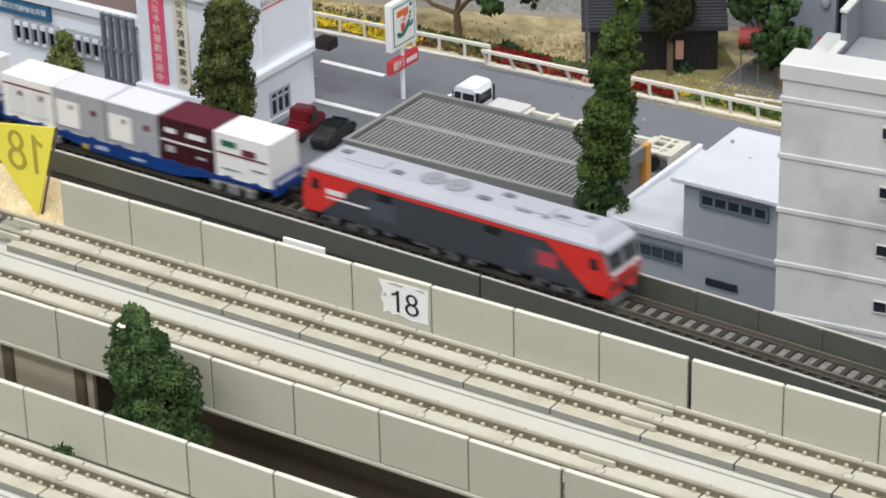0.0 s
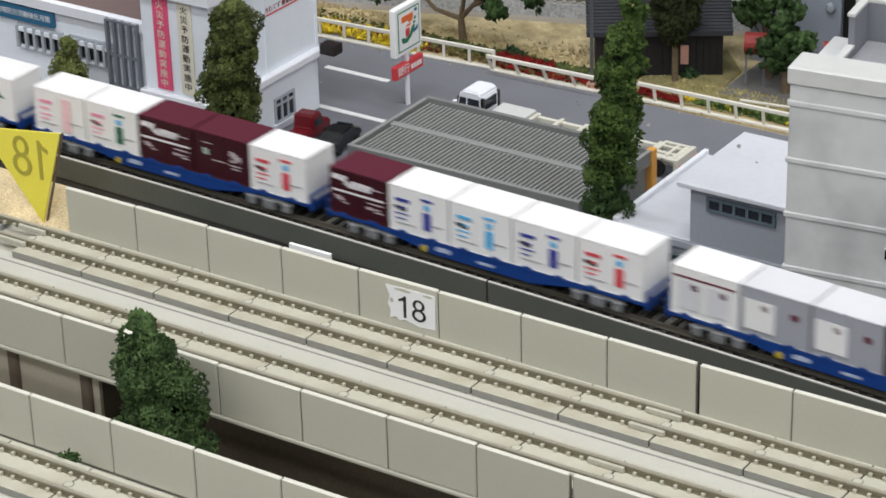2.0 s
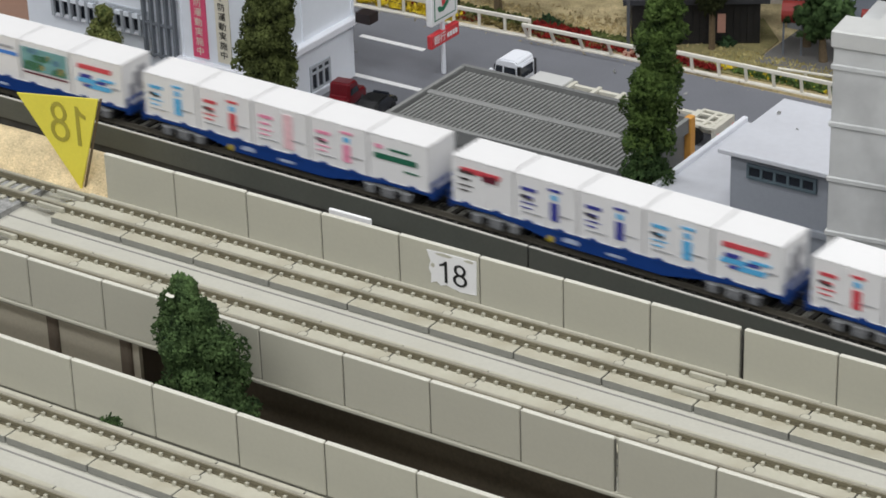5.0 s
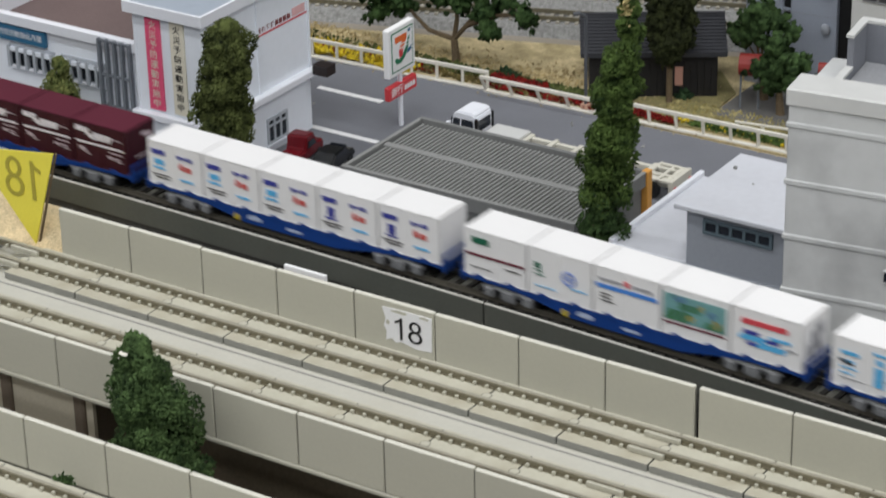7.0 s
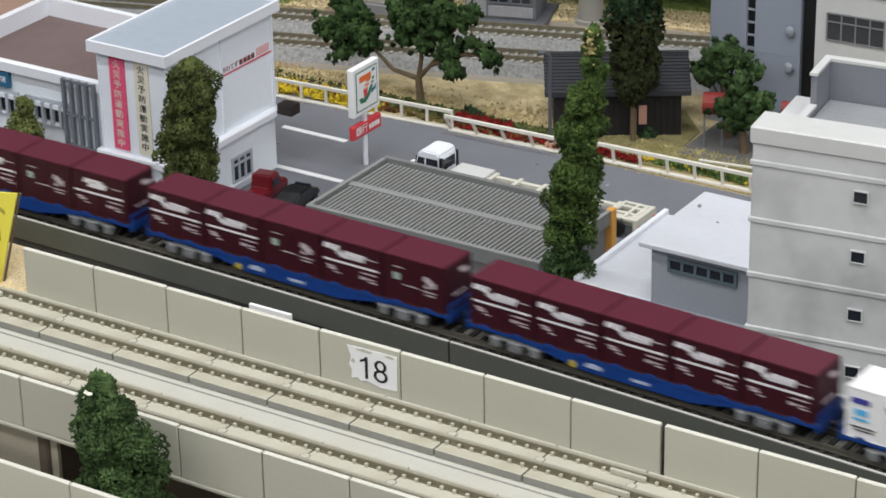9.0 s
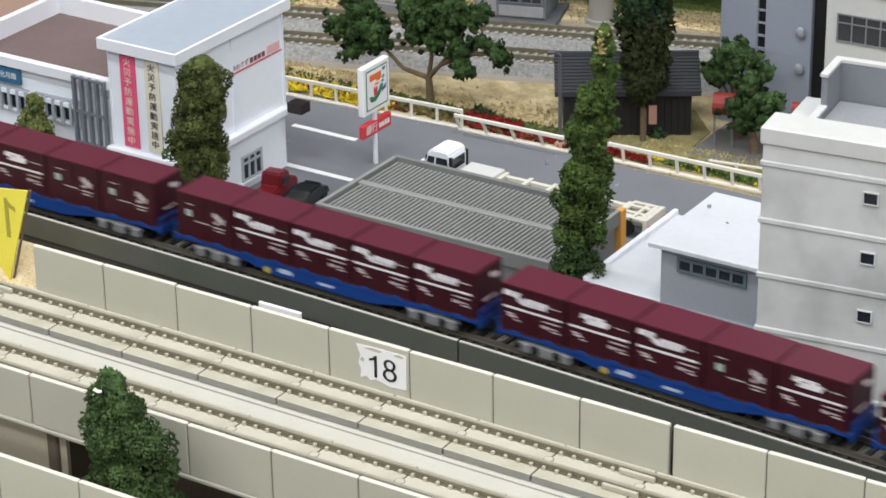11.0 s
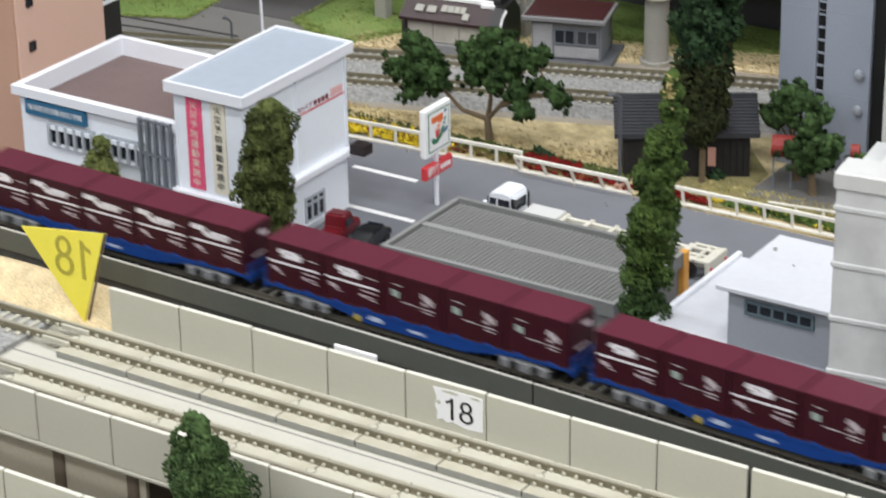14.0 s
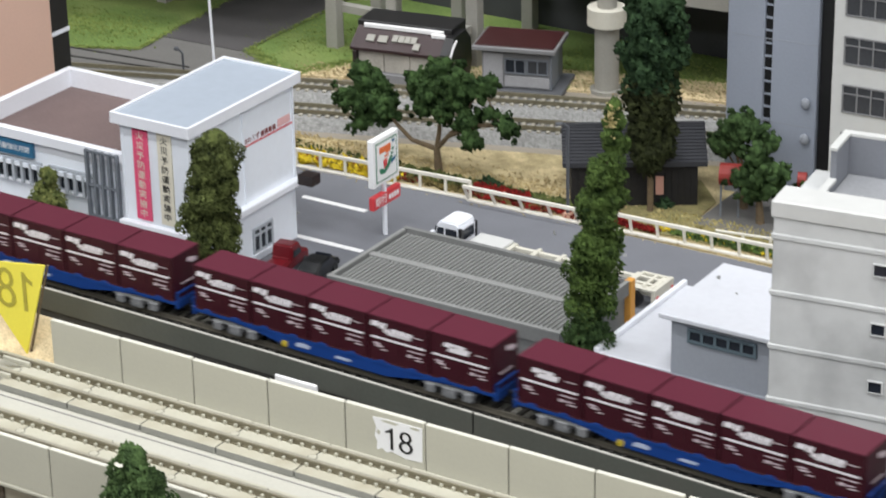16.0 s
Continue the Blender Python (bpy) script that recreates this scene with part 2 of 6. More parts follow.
YELLOW = mat("yellow_card", (0.84, 0.74, 0.085), 0.6, vary=0.05, scale=40)
YELLOW_INK = mat("olive_ink", (0.40, 0.345, 0.045), 0.7, vary=0.05)
PAPER = mat("white_paper", (0.82, 0.82, 0.82), 0.7, vary=0.03)
INK = mat("black_ink", (0.0096, 0.0096, 0.0096), 0.6, vary=0.05)
BANNER_PINK = mat("pink_banner", (0.72, 0.09, 0.19), 0.6, vary=0.06)
BANNER_CREAM = mat("cream_banner", (0.72, 0.68, 0.56), 0.6, vary=0.05)
SIGN_BLUE = mat("blue_sign", (0.024, 0.128, 0.24), 0.5, vary=0.05)
SIGN_RED = mat("red_sign", (0.62, 0.05, 0.06), 0.5, vary=0.05)
SIGN_ORANGE = mat("orange_sign_shape", (0.75, 0.16, 0.04), 0.5, vary=0.05)
SIGN_GREEN = mat("green_sign_shape", (0.016, 0.176, 0.088), 0.5, vary=0.05)
CAR_RED = mat("dark_red_car_paint", (0.135, 0.007, 0.012), 0.25, vary=0.1)
CAR_BLACK = mat("black_car_paint", (0.0144, 0.0152, 0.016), 0.2, vary=0.1)
CREAM = mat("cream_plastic", (0.6, 0.58, 0.5), 0.5, vary=0.06)
FENCE = mat("white_fence_plastic", (0.72, 0.69, 0.61), 0.55, vary=0.08)
# Pier brown deepened by the shade under the deck.
PIER_SHADED = mat("shaded_brown_pier", (0.15, 0.12, 0.09), 0.7, vary=0.15)
PIER = mat("grey_pier", (0.304, 0.296, 0.264), 0.6, vary=0.08)
TRUNK = mat("brown_trunk", (0.128, 0.092, 0.052), 0.85, vary=0.3, scale=300, bump=0.6)
LEAF_DARK = island_mat("deep_green_foam", (0.005, 0.014, 0.007), (0.042, 0.08, 0.035))
LEAF_GREEN = island_mat("fresh_green_foam", (0.004, 0.013, 0.004), (0.105, 0.165, 0.042))
LEAF_OLIVE = island_mat("olive_brown_foam", (0.007, 0.011, 0.004), (0.12, 0.145, 0.046))
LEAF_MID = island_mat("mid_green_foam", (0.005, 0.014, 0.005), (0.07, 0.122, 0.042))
LEAF_DEEP = island_mat("leafy_green_foam", (0.006, 0.017, 0.006), (0.062, 0.112, 0.036))
LEAF_SCRUB = island_mat("brown_scrub_foam", (0.035, 0.028, 0.010), (0.20, 0.16, 0.06))
LEAF_TREE = island_mat("bright_green_foam", (0.006, 0.016, 0.006), (0.086, 0.142, 0.05))
LEAF_BUSH = island_mat("yellow_olive_foam", (0.02, 0.04, 0.012), (0.20, 0.215, 0.07))
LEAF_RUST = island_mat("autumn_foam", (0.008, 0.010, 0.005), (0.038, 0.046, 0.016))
FLOWER_RED = island_mat("red_flower_foam", (0.05, 0.004, 0.004), (0.24, 0.018, 0.014))
FLOWER_YELLOW = island_mat("yellow_flower_foam", (0.24, 0.16, 0.008), (0.75, 0.58, 0.04))
HALL_WALL = mat("hall_wall_paint", (0.52, 0.515, 0.50), 0.8, vary=0.03, scale=2, fine=30)
HALL_FLOOR = mat("hall_floor", (0.24, 0.232, 0.224), 0.6, vary=0.08, scale=3, fine=40)

# ---- building helpers (millimetres in, metres out) ----


def box(bm, x0, x1, y0, y1, z0, z1, bevel=0.0, slot=0):
    made = bmesh.ops.create_cube(bm, size=1)["verts"]
    for v in made:
        v.co = Vector((x0 + (v.co.x + 0.5) * (x1 - x0), y0 + (v.co.y + 0.5) * (y1 - y0), z0 + (v.co.z + 0.5) * (z1 - z0)))
    faces = {f for v in made for f in v.link_faces}
    for f in faces:
        f.material_index = slot
    if bevel:
        edges = {e for v in made for e in v.link_edges}
        bmesh.ops.bevel(bm, geom=list(edges), offset=bevel, segments=1, affect="EDGES", profile=0.5)
    return made


def rod(bm, a, b, r, sides=8, r2=None, slot=0):
    a, b = Vector(a), Vector(b)
    m = Matrix.Translation((a + b) / 2) @ (b - a).to_track_quat("Z", "Y").to_matrix().to_4x4()
    made = bmesh.ops.create_cone(bm, cap_ends=True, segments=sides, radius1=r, radius2=r if r2 is None else r2, depth=(b - a).length, matrix=m)["verts"]
    for f in {f for v in made for f in v.link_faces}:
        f.material_index = slot
    return made


def prism(bm, outline, d0, d1, axis="y", slot=0):
    """A flat outline (u, v) pulled from d0 to d1 along an axis."""
    put = {"y": lambda u, v, d: (u, d, v), "x": lambda u, v, d: (d, u, v), "z": lambda u, v, d: (u, v, d)}[axis]
    lo = [bm.verts.new(put(u, v, d0)) for u, v in outline]
    hi = [bm.verts.new(put(u, v, d1)) for u, v in outline]
    n = len(lo)
    faces = [bm.faces.new(lo), bm.faces.new(list(reversed(hi)))]
    faces += [bm.faces.new((lo[i], lo[(i + 1) % n], hi[(i + 1) % n], hi[i])) for i in range(n)]
    for f in faces:
        f.material_index = slot
    bmesh.ops.recalc_face_normals(bm, faces=faces)
    return lo + hi


def to_mesh(name, bm):
    bm.transform(Matrix.Scale(MM, 4))
    me = bpy.data.meshes.new(name)
    bm.to_mesh(me)
    bm.free()
    return me


def part(name, bm, material, parent=None, label="", at=None):
    """One mesh object, under a thing or a part; bm may be a finished mesh."""
    me = bm if isinstance(bm, bpy.types.Mesh) else to_mesh(name, bm)
    if not me.materials:
        for m in material if isinstance(material, (list, tuple)) else [material]:
            me.materials.append(m)
    ob = new(name, me)
    if parent is not None:
        ob.parent = parent
    if at is not None:
        ob.matrix_basis = at
    if label:
        ob["label"] = label
    return ob


def thing(name, label, category, x=0, y=0, z=0, rz=0, group="", kind=""):
    ob = new(name)
    ob.empty_display_size = 0.01
    ob.matrix_basis = pose(x * MM, y * MM, z * MM, 0, 0, rz)
    return tagged(ob, label, category, group, kind)


def at(x, y, z, rx=0, ry=0, rz=0):
    return pose(x * MM, y * MM, z * MM, rx, ry, rz)


def block(name, dims, material, parent=None, label="", bevel=0.0, at_pose=None):
    bm = bmesh.new()
    box(bm, *dims, bevel=bevel)
    return part(name, bm, material, parent, label, at_pose)


def setting(ob, label, category="structure"):
    return tagged(ob, label, category, kind="structure")


def words(name, text, size, material, parent, m, label="", squeeze=1.0, line=1.0):
    """Lettering with the built-in font, lying in the xy plane of m, size in mm."""
    cu = bpy.data.curves.new(name, "FONT")
    cu.body, cu.size, cu.align_x, cu.align_y = text, size * MM, "CENTER", "CENTER"
    cu.extrude, cu.space_line = 0.00005, line
    cu.materials.append(material)
    ob = new(name, cu)
    ob.parent = parent
    ob.matrix_basis = m @ Matrix.Diagonal((squeeze, 1, 1, 1))
    if label:
        ob["label"] = label
    return ob


CHIP_V = np.array([(1, 0, 0), (-1, 0, 0), (0, 1, 0), (0, -1, 0), (0, 0, 1), (0, 0, -1)], float)
CHIP_F = np.array([(0, 2, 4), (2, 1, 4), (1, 3, 4), (3, 0, 4), (2, 0, 5), (1, 2, 5), (3, 1, 5), (0, 3, 5)])


def clumps(name, places, sizes, material, parent=None, seed=1, rough=0.62, label="", puff=None):
    """Foam clumps: jagged little balls at places (mm), joined into one mesh; puff gives each chip the middle of its lump, round which it is shaded."""
    rng = np.random.default_rng(seed)
    places, sizes = np.asarray(places, float), np.asarray(sizes, float)
    n = len(places)
    v = (CHIP_V + rng.uniform(-0.5, 0.5, (n, 6, 3))) * (1 + rng.uniform(-rough, rough, (n, 6, 1)))
    v = v * sizes[:, None, None] * rng.uniform(0.5, 1.5, (n, 1, 3)) + places[:, None, :]
    f = CHIP_F[None] + 6 * np.arange(n)[:, None, None]
    me = bpy.data.meshes.new(name)
    me.from_pydata((v.reshape(-1, 3) * MM).tolist(), [], f.reshape(-1, 3).tolist())
    me.materials.append(material)
    if puff is not None:
        out = places[:, None, :] - np.asarray(puff)[:, None, :]
        out = out / (np.linalg.norm(out, axis=2, keepdims=True) + 1e-6)
        own = v - places[:, None, :]
        own = own / (np.linalg.norm(own, axis=2, keepdims=True) + 1e-6)
        soft = (out * 0.72 + own * 0.45).reshape(-1, 3)
        soft /= np.linalg.norm(soft, axis=1, keepdims=True) + 1e-6
        me.polygons.foreach_set("use_smooth", [True] * len(me.polygons))
        me.normals_split_custom_set_from_vertices(soft.tolist())
    ob = new(name, me)
    if parent is not None:
        ob.parent = parent
    if label:
        ob["label"] = label
    return ob

# ---- the hall and the layout board ----
G = -78.0
setting(block("hall_floor", (-6000, 6000, -6000, 6000, -990, -980), HALL_FLOOR), "grey floor of the exhibition hall", "floor")
setting(block("ceiling", (-6000, 6000, -6000, 6000, 2500, 2520), HALL_WALL), "pale ceiling of the hall", "ceiling")
for nm, d in (("wall_north", (-6000, 6000, 6000, 6100, -980, 2500)), ("wall_south", (-6000, 6000, -6100, -6000, -980, 2500)),
              ("wall_east", (6000, 6100, -6000, 6000, -980, 2500)), ("wall_west", (-6100, -6000, -6000, 6000, -980, 2500))):
    setting(block(nm, d, HALL_WALL), "plain pale wall of the hall", "wall")
setting(block("ground", (-3000, 3000, -420, 1100, G - 30, G), [BOARD]), "plain brown baseboard that carries the model railway", "ground")
for sx in (-2700, 0, 2700):
    for sy in (-380, 1060):
        setting(block("trim", (sx - 30, sx + 30, sy - 30, sy + 30, -980, G - 30), BOARD), "plain wooden leg under the baseboard", "leg")


def sheet(name, outline, material, label, z0, z1, category="ground", cuts=0):
    bm = bmesh.new()
    prism(bm, outline, z0, z1, "z")
    return setting(part(name, bm, material), label, category)


sheet("road", [(-330, 58), (420, 58), (420, 322), (-330, 318)], ROAD, "smooth blue-grey road and car park surface", G, G + 0.6, "road")


def track_line(x):
    """The far pair of tracks runs slantwise; x along, gives y of the nearer one."""
    return 419.0 + 0.335 * x


# verge behind the fence, far tracks, sand and grass beyond
sheet("verge", [(-330, 318.6), (130, 322.6), (330, 322), (330, 420), (100, 430), (-20, 388), (-180, 334), (-330, 322)], VERGE, "sandy verge with dry scatter beside the tracks", G, G + 1.0)
sheet("trackside_sand", [(-196, 416), (-140, 438), (-20, 482), (60, 500), (60, 530), (-40, 504), (-140, 474), (-178, 452), (-190, 432)], SAND, "strip of yellow sand behind the far tracks", G, G + 1.2)
sheet("grass", [(-700, 378), (-323, 391), (-290, 405), (-292, 435), (-242, 435), (-222, 425), (-204, 409), (-196, 415.5), (-189, 432), (-178, 453), (-140, 475), (-40, 505), (60, 531), (330, 560), (330, 1060), (-700, 1060)], GRASS, "bright green scatter grass", G, G + 0.9)
sheet("path", [(-700, 335), (-330, 330), (-200, 375), (-205, 411), (-222, 427), (-240, 436), (-294, 437), (-291, 407), (-323, 393), (-700, 380)], ROAD_PALE, "pale grey path beside the grass", G, G + 1.1, "path")
sheet("far_road", [(-294, 430), (-240, 432), (-240, 512), (-246, 700), (-320, 700), (-301, 531)], ROAD_FAR, "dark grey road between the lawns", G, G + 1.5, "road")


sheet("dry_grass", [(38, 326), (128, 330), (128, 344), (72, 345), (70, 372), (52, 392), (30, 372)], DRY_GRASS, "dry yellow-green grass round the shed", G, G + 1.6)
sheet("dirt", [(-420, 480), (-322, 485), (-330, 540), (-362, 700), (-600, 700), (-600, 490)], DIRT, "brown bare dirt patch behind the lawn", G, G + 1.3)
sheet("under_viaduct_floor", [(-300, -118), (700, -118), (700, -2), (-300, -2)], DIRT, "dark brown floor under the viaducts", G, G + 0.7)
# Thin dark strips stand in for soft shadow lines along the path.
for k, (lx0, ly0, lx1, ly1) in enumerate(((-420, 352, -215, 388), (-420, 366, -225, 394), (-420, 384, -250, 398))):
    d = Vector((lx1 - lx0, ly1 - ly0))
    ob = block("cable", (0, d.length, -0.5, 0.5, 0, 0.9), mat("dull_dark_shadow_line", (0.045, 0.043, 0.04), 0.8), None, "", 0.2, at(lx0, ly0, G + 1, 0, 0, math.degrees(math.atan2(d.y, d.x))))
    tagged(ob, "thin dark strip standing in for a shadow line on the grey path", "cable", "cables on the path")

# ---- concrete double-track viaducts in front ----
P = 31.0


def panel_mesh(length):
    bm = bmesh.new()
    box(bm, 0.24, length - 0.24, 0, 1.7, 0, 17.6, bevel=0.28)
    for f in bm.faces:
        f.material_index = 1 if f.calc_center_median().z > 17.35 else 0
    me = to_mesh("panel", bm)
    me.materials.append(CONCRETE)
    me.materials.append(WALL_TOP_LIT)
    return me


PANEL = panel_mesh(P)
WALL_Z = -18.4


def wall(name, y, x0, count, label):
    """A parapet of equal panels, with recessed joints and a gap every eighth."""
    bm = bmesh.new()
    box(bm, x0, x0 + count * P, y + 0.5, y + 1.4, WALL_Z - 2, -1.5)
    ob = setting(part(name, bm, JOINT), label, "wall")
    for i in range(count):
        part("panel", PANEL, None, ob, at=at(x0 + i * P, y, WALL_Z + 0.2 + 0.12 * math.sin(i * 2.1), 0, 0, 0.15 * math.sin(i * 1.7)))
    return ob


def viaduct(name, y_back, x0, x1, phase, label, end=-16.0):
    """Deck with two slab tracks between two parapets, 74 mm wide."""
    yf = y_back - 74.0
    th = thing(name, label, "viaduct", x0, y_back, -24, group="concrete viaducts", kind="structure")
    L = x1 - x0

    def local(bm):
        bm.transform(Matrix.Translation((-x0, -y_back, 24)))
        return bm

    bm = bmesh.new()
    box(bm, x0, x1, yf + 2.6, y_back + 1.6, -21, -19.2)
    part("deck_base", local(bm), DECK, th)
    bm = bmesh.new()
    box(bm, x0, x1, yf + 9.6, y_back - 8.0, -19.2, -14.4)
    part("deck", local(bm), DECK, th)
    bm = bmesh.new()
    box(bm, x0, x1, yf - 0.5, yf + 2.6, -19.7, -18.3, bevel=0.3)
    part("girder_lip", local(bm), CONCRETE, th)
    bm = bmesh.new()
    box(bm, x0, x1, yf + 44, y_back - 16, -33, -21)
    part("girder", local(bm), PIER, th)
    x = x0 + 30 + phase
    while x < x1:
        bm = bmesh.new()
        near = x < 70
        box(bm, x - 2.2, x + 2.2, yf + (8 if near else 34), y_back - (24 if near else 28), G, -21, bevel=0.6)
        part("pier", local(bm), PIER_SHADED, th)
        x += 31.0 if x < 60 else 124.0
    for k, cy in enumerate((y_back - 19.5, y_back - 53.5)):
        # gutters
        bm = bmesh.new()
        for gy in (cy - 13.6, cy + 12.6):
            box(bm, x0, x1, gy, gy + 0.7, -14.4, -14.28)
        part("gutter", local(bm), GUTTER, th)
        # slabs, one for each panel
        sl = bmesh.new()
        box(sl, 0.25, P - 0.25, -10.6, 10.6, 0, 2.7, bevel=0.25)
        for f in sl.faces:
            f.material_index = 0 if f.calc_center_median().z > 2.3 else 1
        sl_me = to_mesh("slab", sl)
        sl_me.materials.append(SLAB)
        sl_me.materials.append(SLAB_SIDE_SHADE)
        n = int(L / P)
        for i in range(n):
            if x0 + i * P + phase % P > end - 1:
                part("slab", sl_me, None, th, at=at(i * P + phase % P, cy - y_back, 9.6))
        # round stoppers in the joints between the slabs
        st_bm = bmesh.new()
        rod(st_bm, (0, 0, 0), (0, 0, 2.74), 1.75, 14)
        for f in st_bm.faces:
            f.material_index = 1
        rod(st_bm, (0, 0, 0), (0, 0, 2.82), 1.45, 14)
        st_me = to_mesh("stopper", st_bm)
        st_me.materials.append(SLAB)
        st_me.materials.append(JOINT)
        for i in range(n):
            if x0 + i * P + phase % P > end - 1:
                part("stopper", st_me, None, th, at=at(i * P + phase % P, cy - y_back, 9.6))
        # ballasted stretch before the slab track
        bm = bmesh.new()
        box(bm, x0, end - 1, cy - 16.8, cy + 16.8 - (0 if k else 6), -19.2, -12.4)
        part("ballast", local(bm), BALLAST, th, "grey ballast before the slab track")
        sp = bmesh.new()
        box(sp, -0.9, 0.9, -8, 8, 0, 0.9, bevel=0.15)
        sp_me = to_mesh("sleeper", sp)
        sp_me.materials.append(CLIP)
        for i in range(30):
            part("sleeper", sp_me, None, th, at=at(end - x0 - 4 - i * 4.6, cy - y_back, 11.5))
        for ry in (-5.1, 5.1):
            bm = bmesh.new()
            box(bm, x0, x1, cy + ry - 0.9, cy + ry + 0.9, -11.7, -11.2)
            box(bm, x0, x1, cy + ry - 0.45, cy + ry + 0.45, -11.2, -9.7)
            box(bm, x0, x1, cy + ry - 0.55, cy + ry + 0.55, -9.7, -9.2, slot=1)
            part("rail", local(bm), [RAIL, RAIL_HEAD], th)
        # clips beside the rails, joined
        vs, fs = [], []
        cube_v = np.array([(a, b, c) for a in (0, 1) for b in (0, 1) for c in (0, 1)], float)
        cube_f = np.array([(0, 1, 3, 2), (4, 6, 7, 5), (0, 4, 5, 1), (2, 3, 7, 6), (0, 2, 6, 4), (1, 5, 7, 3)])
        m = int(L / (P / 7))
        for i in range(m):
            cx = (i + 0.5) * P / 7 + phase % P
            if x0 + cx < end:
                continue
            for ry in (-5.1, 5.1):
                for side in (-1, 1):
                    c = np.array([cx - 0.75, cy - y_back + ry + side * 1.05 - 0.5, 12.3])
                    fs.append(cube_f + 8 * len(vs))
                    vs.append(cube_v * (1.05, 1.0, 1.15) + c)
        me = bpy.data.meshes.new("rail_clips")
        me.from_pydata((np.concatenate(vs) * MM).tolist(), [], np.concatenate(fs).tolist())
        me.materials.append(CLIP)
        ob = part("rail_clips", me, None, th)
        ob["kind"] = "stuff"
    # rail joiners at the module ends
    for mx in range(int(x0 // 248) * 248, int(x1) + 1, 248):
        jx = mx + (phase if phase else 0)
        if x0 + 20 < jx < x1 - 20:
            for cy in (y_back - 19.5, y_back - 53.5):
                for ry in (-5.1, 5.1):
                    bm = bmesh.new()
                    box(bm, jx - 9, jx + 3, cy + ry - 1.9, cy + ry - 0.62, -11.65, -9.9, bevel=0.2)
                    box(bm, jx - 8, jx + 2, cy + ry + 0.62, cy + ry + 1.9, -11.65, -10.2, bevel=0.2)
                    part("rail_joiner", local(bm), CLIP, th)
    return th


setting(block("backing_board", (-300, 66, -64.5, -63, G, -21), PALE_BOARD), "pale card standing under the viaduct", "board")
# Added card: blocks light from behind and darkens the space below the deck.
setting(block("backing_board", (66.5, 900, -46.0, -44.5, G, -21), SHADE_CARD), "dark brown card added to block light under the viaduct", "board")
viaduct("double_track_viaduct", 0, -310, 744, 0, "beige concrete double-track viaduct with weathered slab track")
viaduct("double_track_viaduct", -117.5, -310, 744, 24.4, "beige concrete double-track viaduct standing nearest the edge")
wall("parapet_1", 0, -0.7, 8, "beige panel parapet along the viaduct beside the dark viaduct")
wall("parapet_2", 0, 248.3, 15, "beige panel parapet along the viaduct beside the dark viaduct")
wall("parapet_3", -74, -310.7, 18, "beige panel parapet on the outer edge of the viaduct")
wall("parapet_4", -74, 248.3, 15, "beige panel parapet on the outer edge of the viaduct")
wall("parapet_5", -117.5, 86.4 - 12 * P, 27, "beige panel parapet of the second viaduct")

# ---- the dark single-track viaduct on which the train runs ----
X_A, X_B, X_C = -60.0, 330.0, 700.0
RAIL_Z = -12.4


def centre_slope(x):
    x = min(max(x, -60.0), 700.0)
    if x <= 330.0:
        return -0.02 - 1.4e-4 * x
    return (-0.02 - 1.4e-4 * 330.0) * (700.0 - x) / 370.0


CENTRE = {}
yy = 0.0
for xi in range(0, 2901):
    CENTRE[xi] = 49.7 + yy
    yy += centre_slope(xi + 0.5)
yy = 0.0
for xi in range(0, -2901, -1):
    CENTRE[xi] = 49.7 + yy
    yy -= centre_slope(xi - 0.5)


def centre_y(x):
    i = math.floor(x)
    return CENTRE[i] + (CENTRE[i + 1] - CENTRE[i]) * (x - i)


def sweep(bm, xs, y0, y1, z0, z1, slot=0):
    """A bar that follows the curved track between offsets y0 and y1."""
    rings = []
    for x in xs:
        c, s = centre_y(x), centre_slope(x)
        k = 1 / math.hypot(1, s)
        rings.append([bm.verts.new((x - s * k * o, c + k * o, z)) for o, z in ((y0, z0), (y1, z0), (y1, z1), (y0, z1))])
    faces = []
    for a, b in zip(rings, rings[1:]):
        for i in range(4):
            faces.append(bm.faces.new((a[i], b[i], b[(i + 1) % 4], a[(i + 1) % 4])))
    faces.append(bm.faces.new(rings[0]))
    faces.append(bm.faces.new(list(reversed(rings[-1]))))
    for f in faces:
        f.material_index = slot
    bmesh.ops.recalc_face_normals(bm, faces=faces)


def steps(a, b, n):
    return [a + (b - a) * i / n for i in range(n + 1)]


dark = thing("single_track_viaduct", "dark olive single-track viaduct with low parapets", "viaduct", kind="structure")
ALL_X = steps(-2850, -200, 12) + steps(-180, 440, 31) + steps(480, 2850, 14)
bm = bmesh.new()
sweep(bm, ALL_X, -17.0, 13.0, -27.5, -16.6)
part("deck", bm, DARK_DECK, dark)
bm = bmesh.new()
sweep(bm, ALL_X, -10.0, 8.0, -42, -27.5)
part("girder", bm, DARK_DECK, dark)
for px in list(range(-2800, 2801, 140)):
    bm = bmesh.new()
    box(bm, px - 5, px + 5, centre_y(px) - 9, centre_y(px) + 7, G, -42, bevel=0.8)
    part("pier", bm, DARK_WALL, dark)
JOINTS = [-2850, -600, -340, -92, 156, 404, 652, 2850]
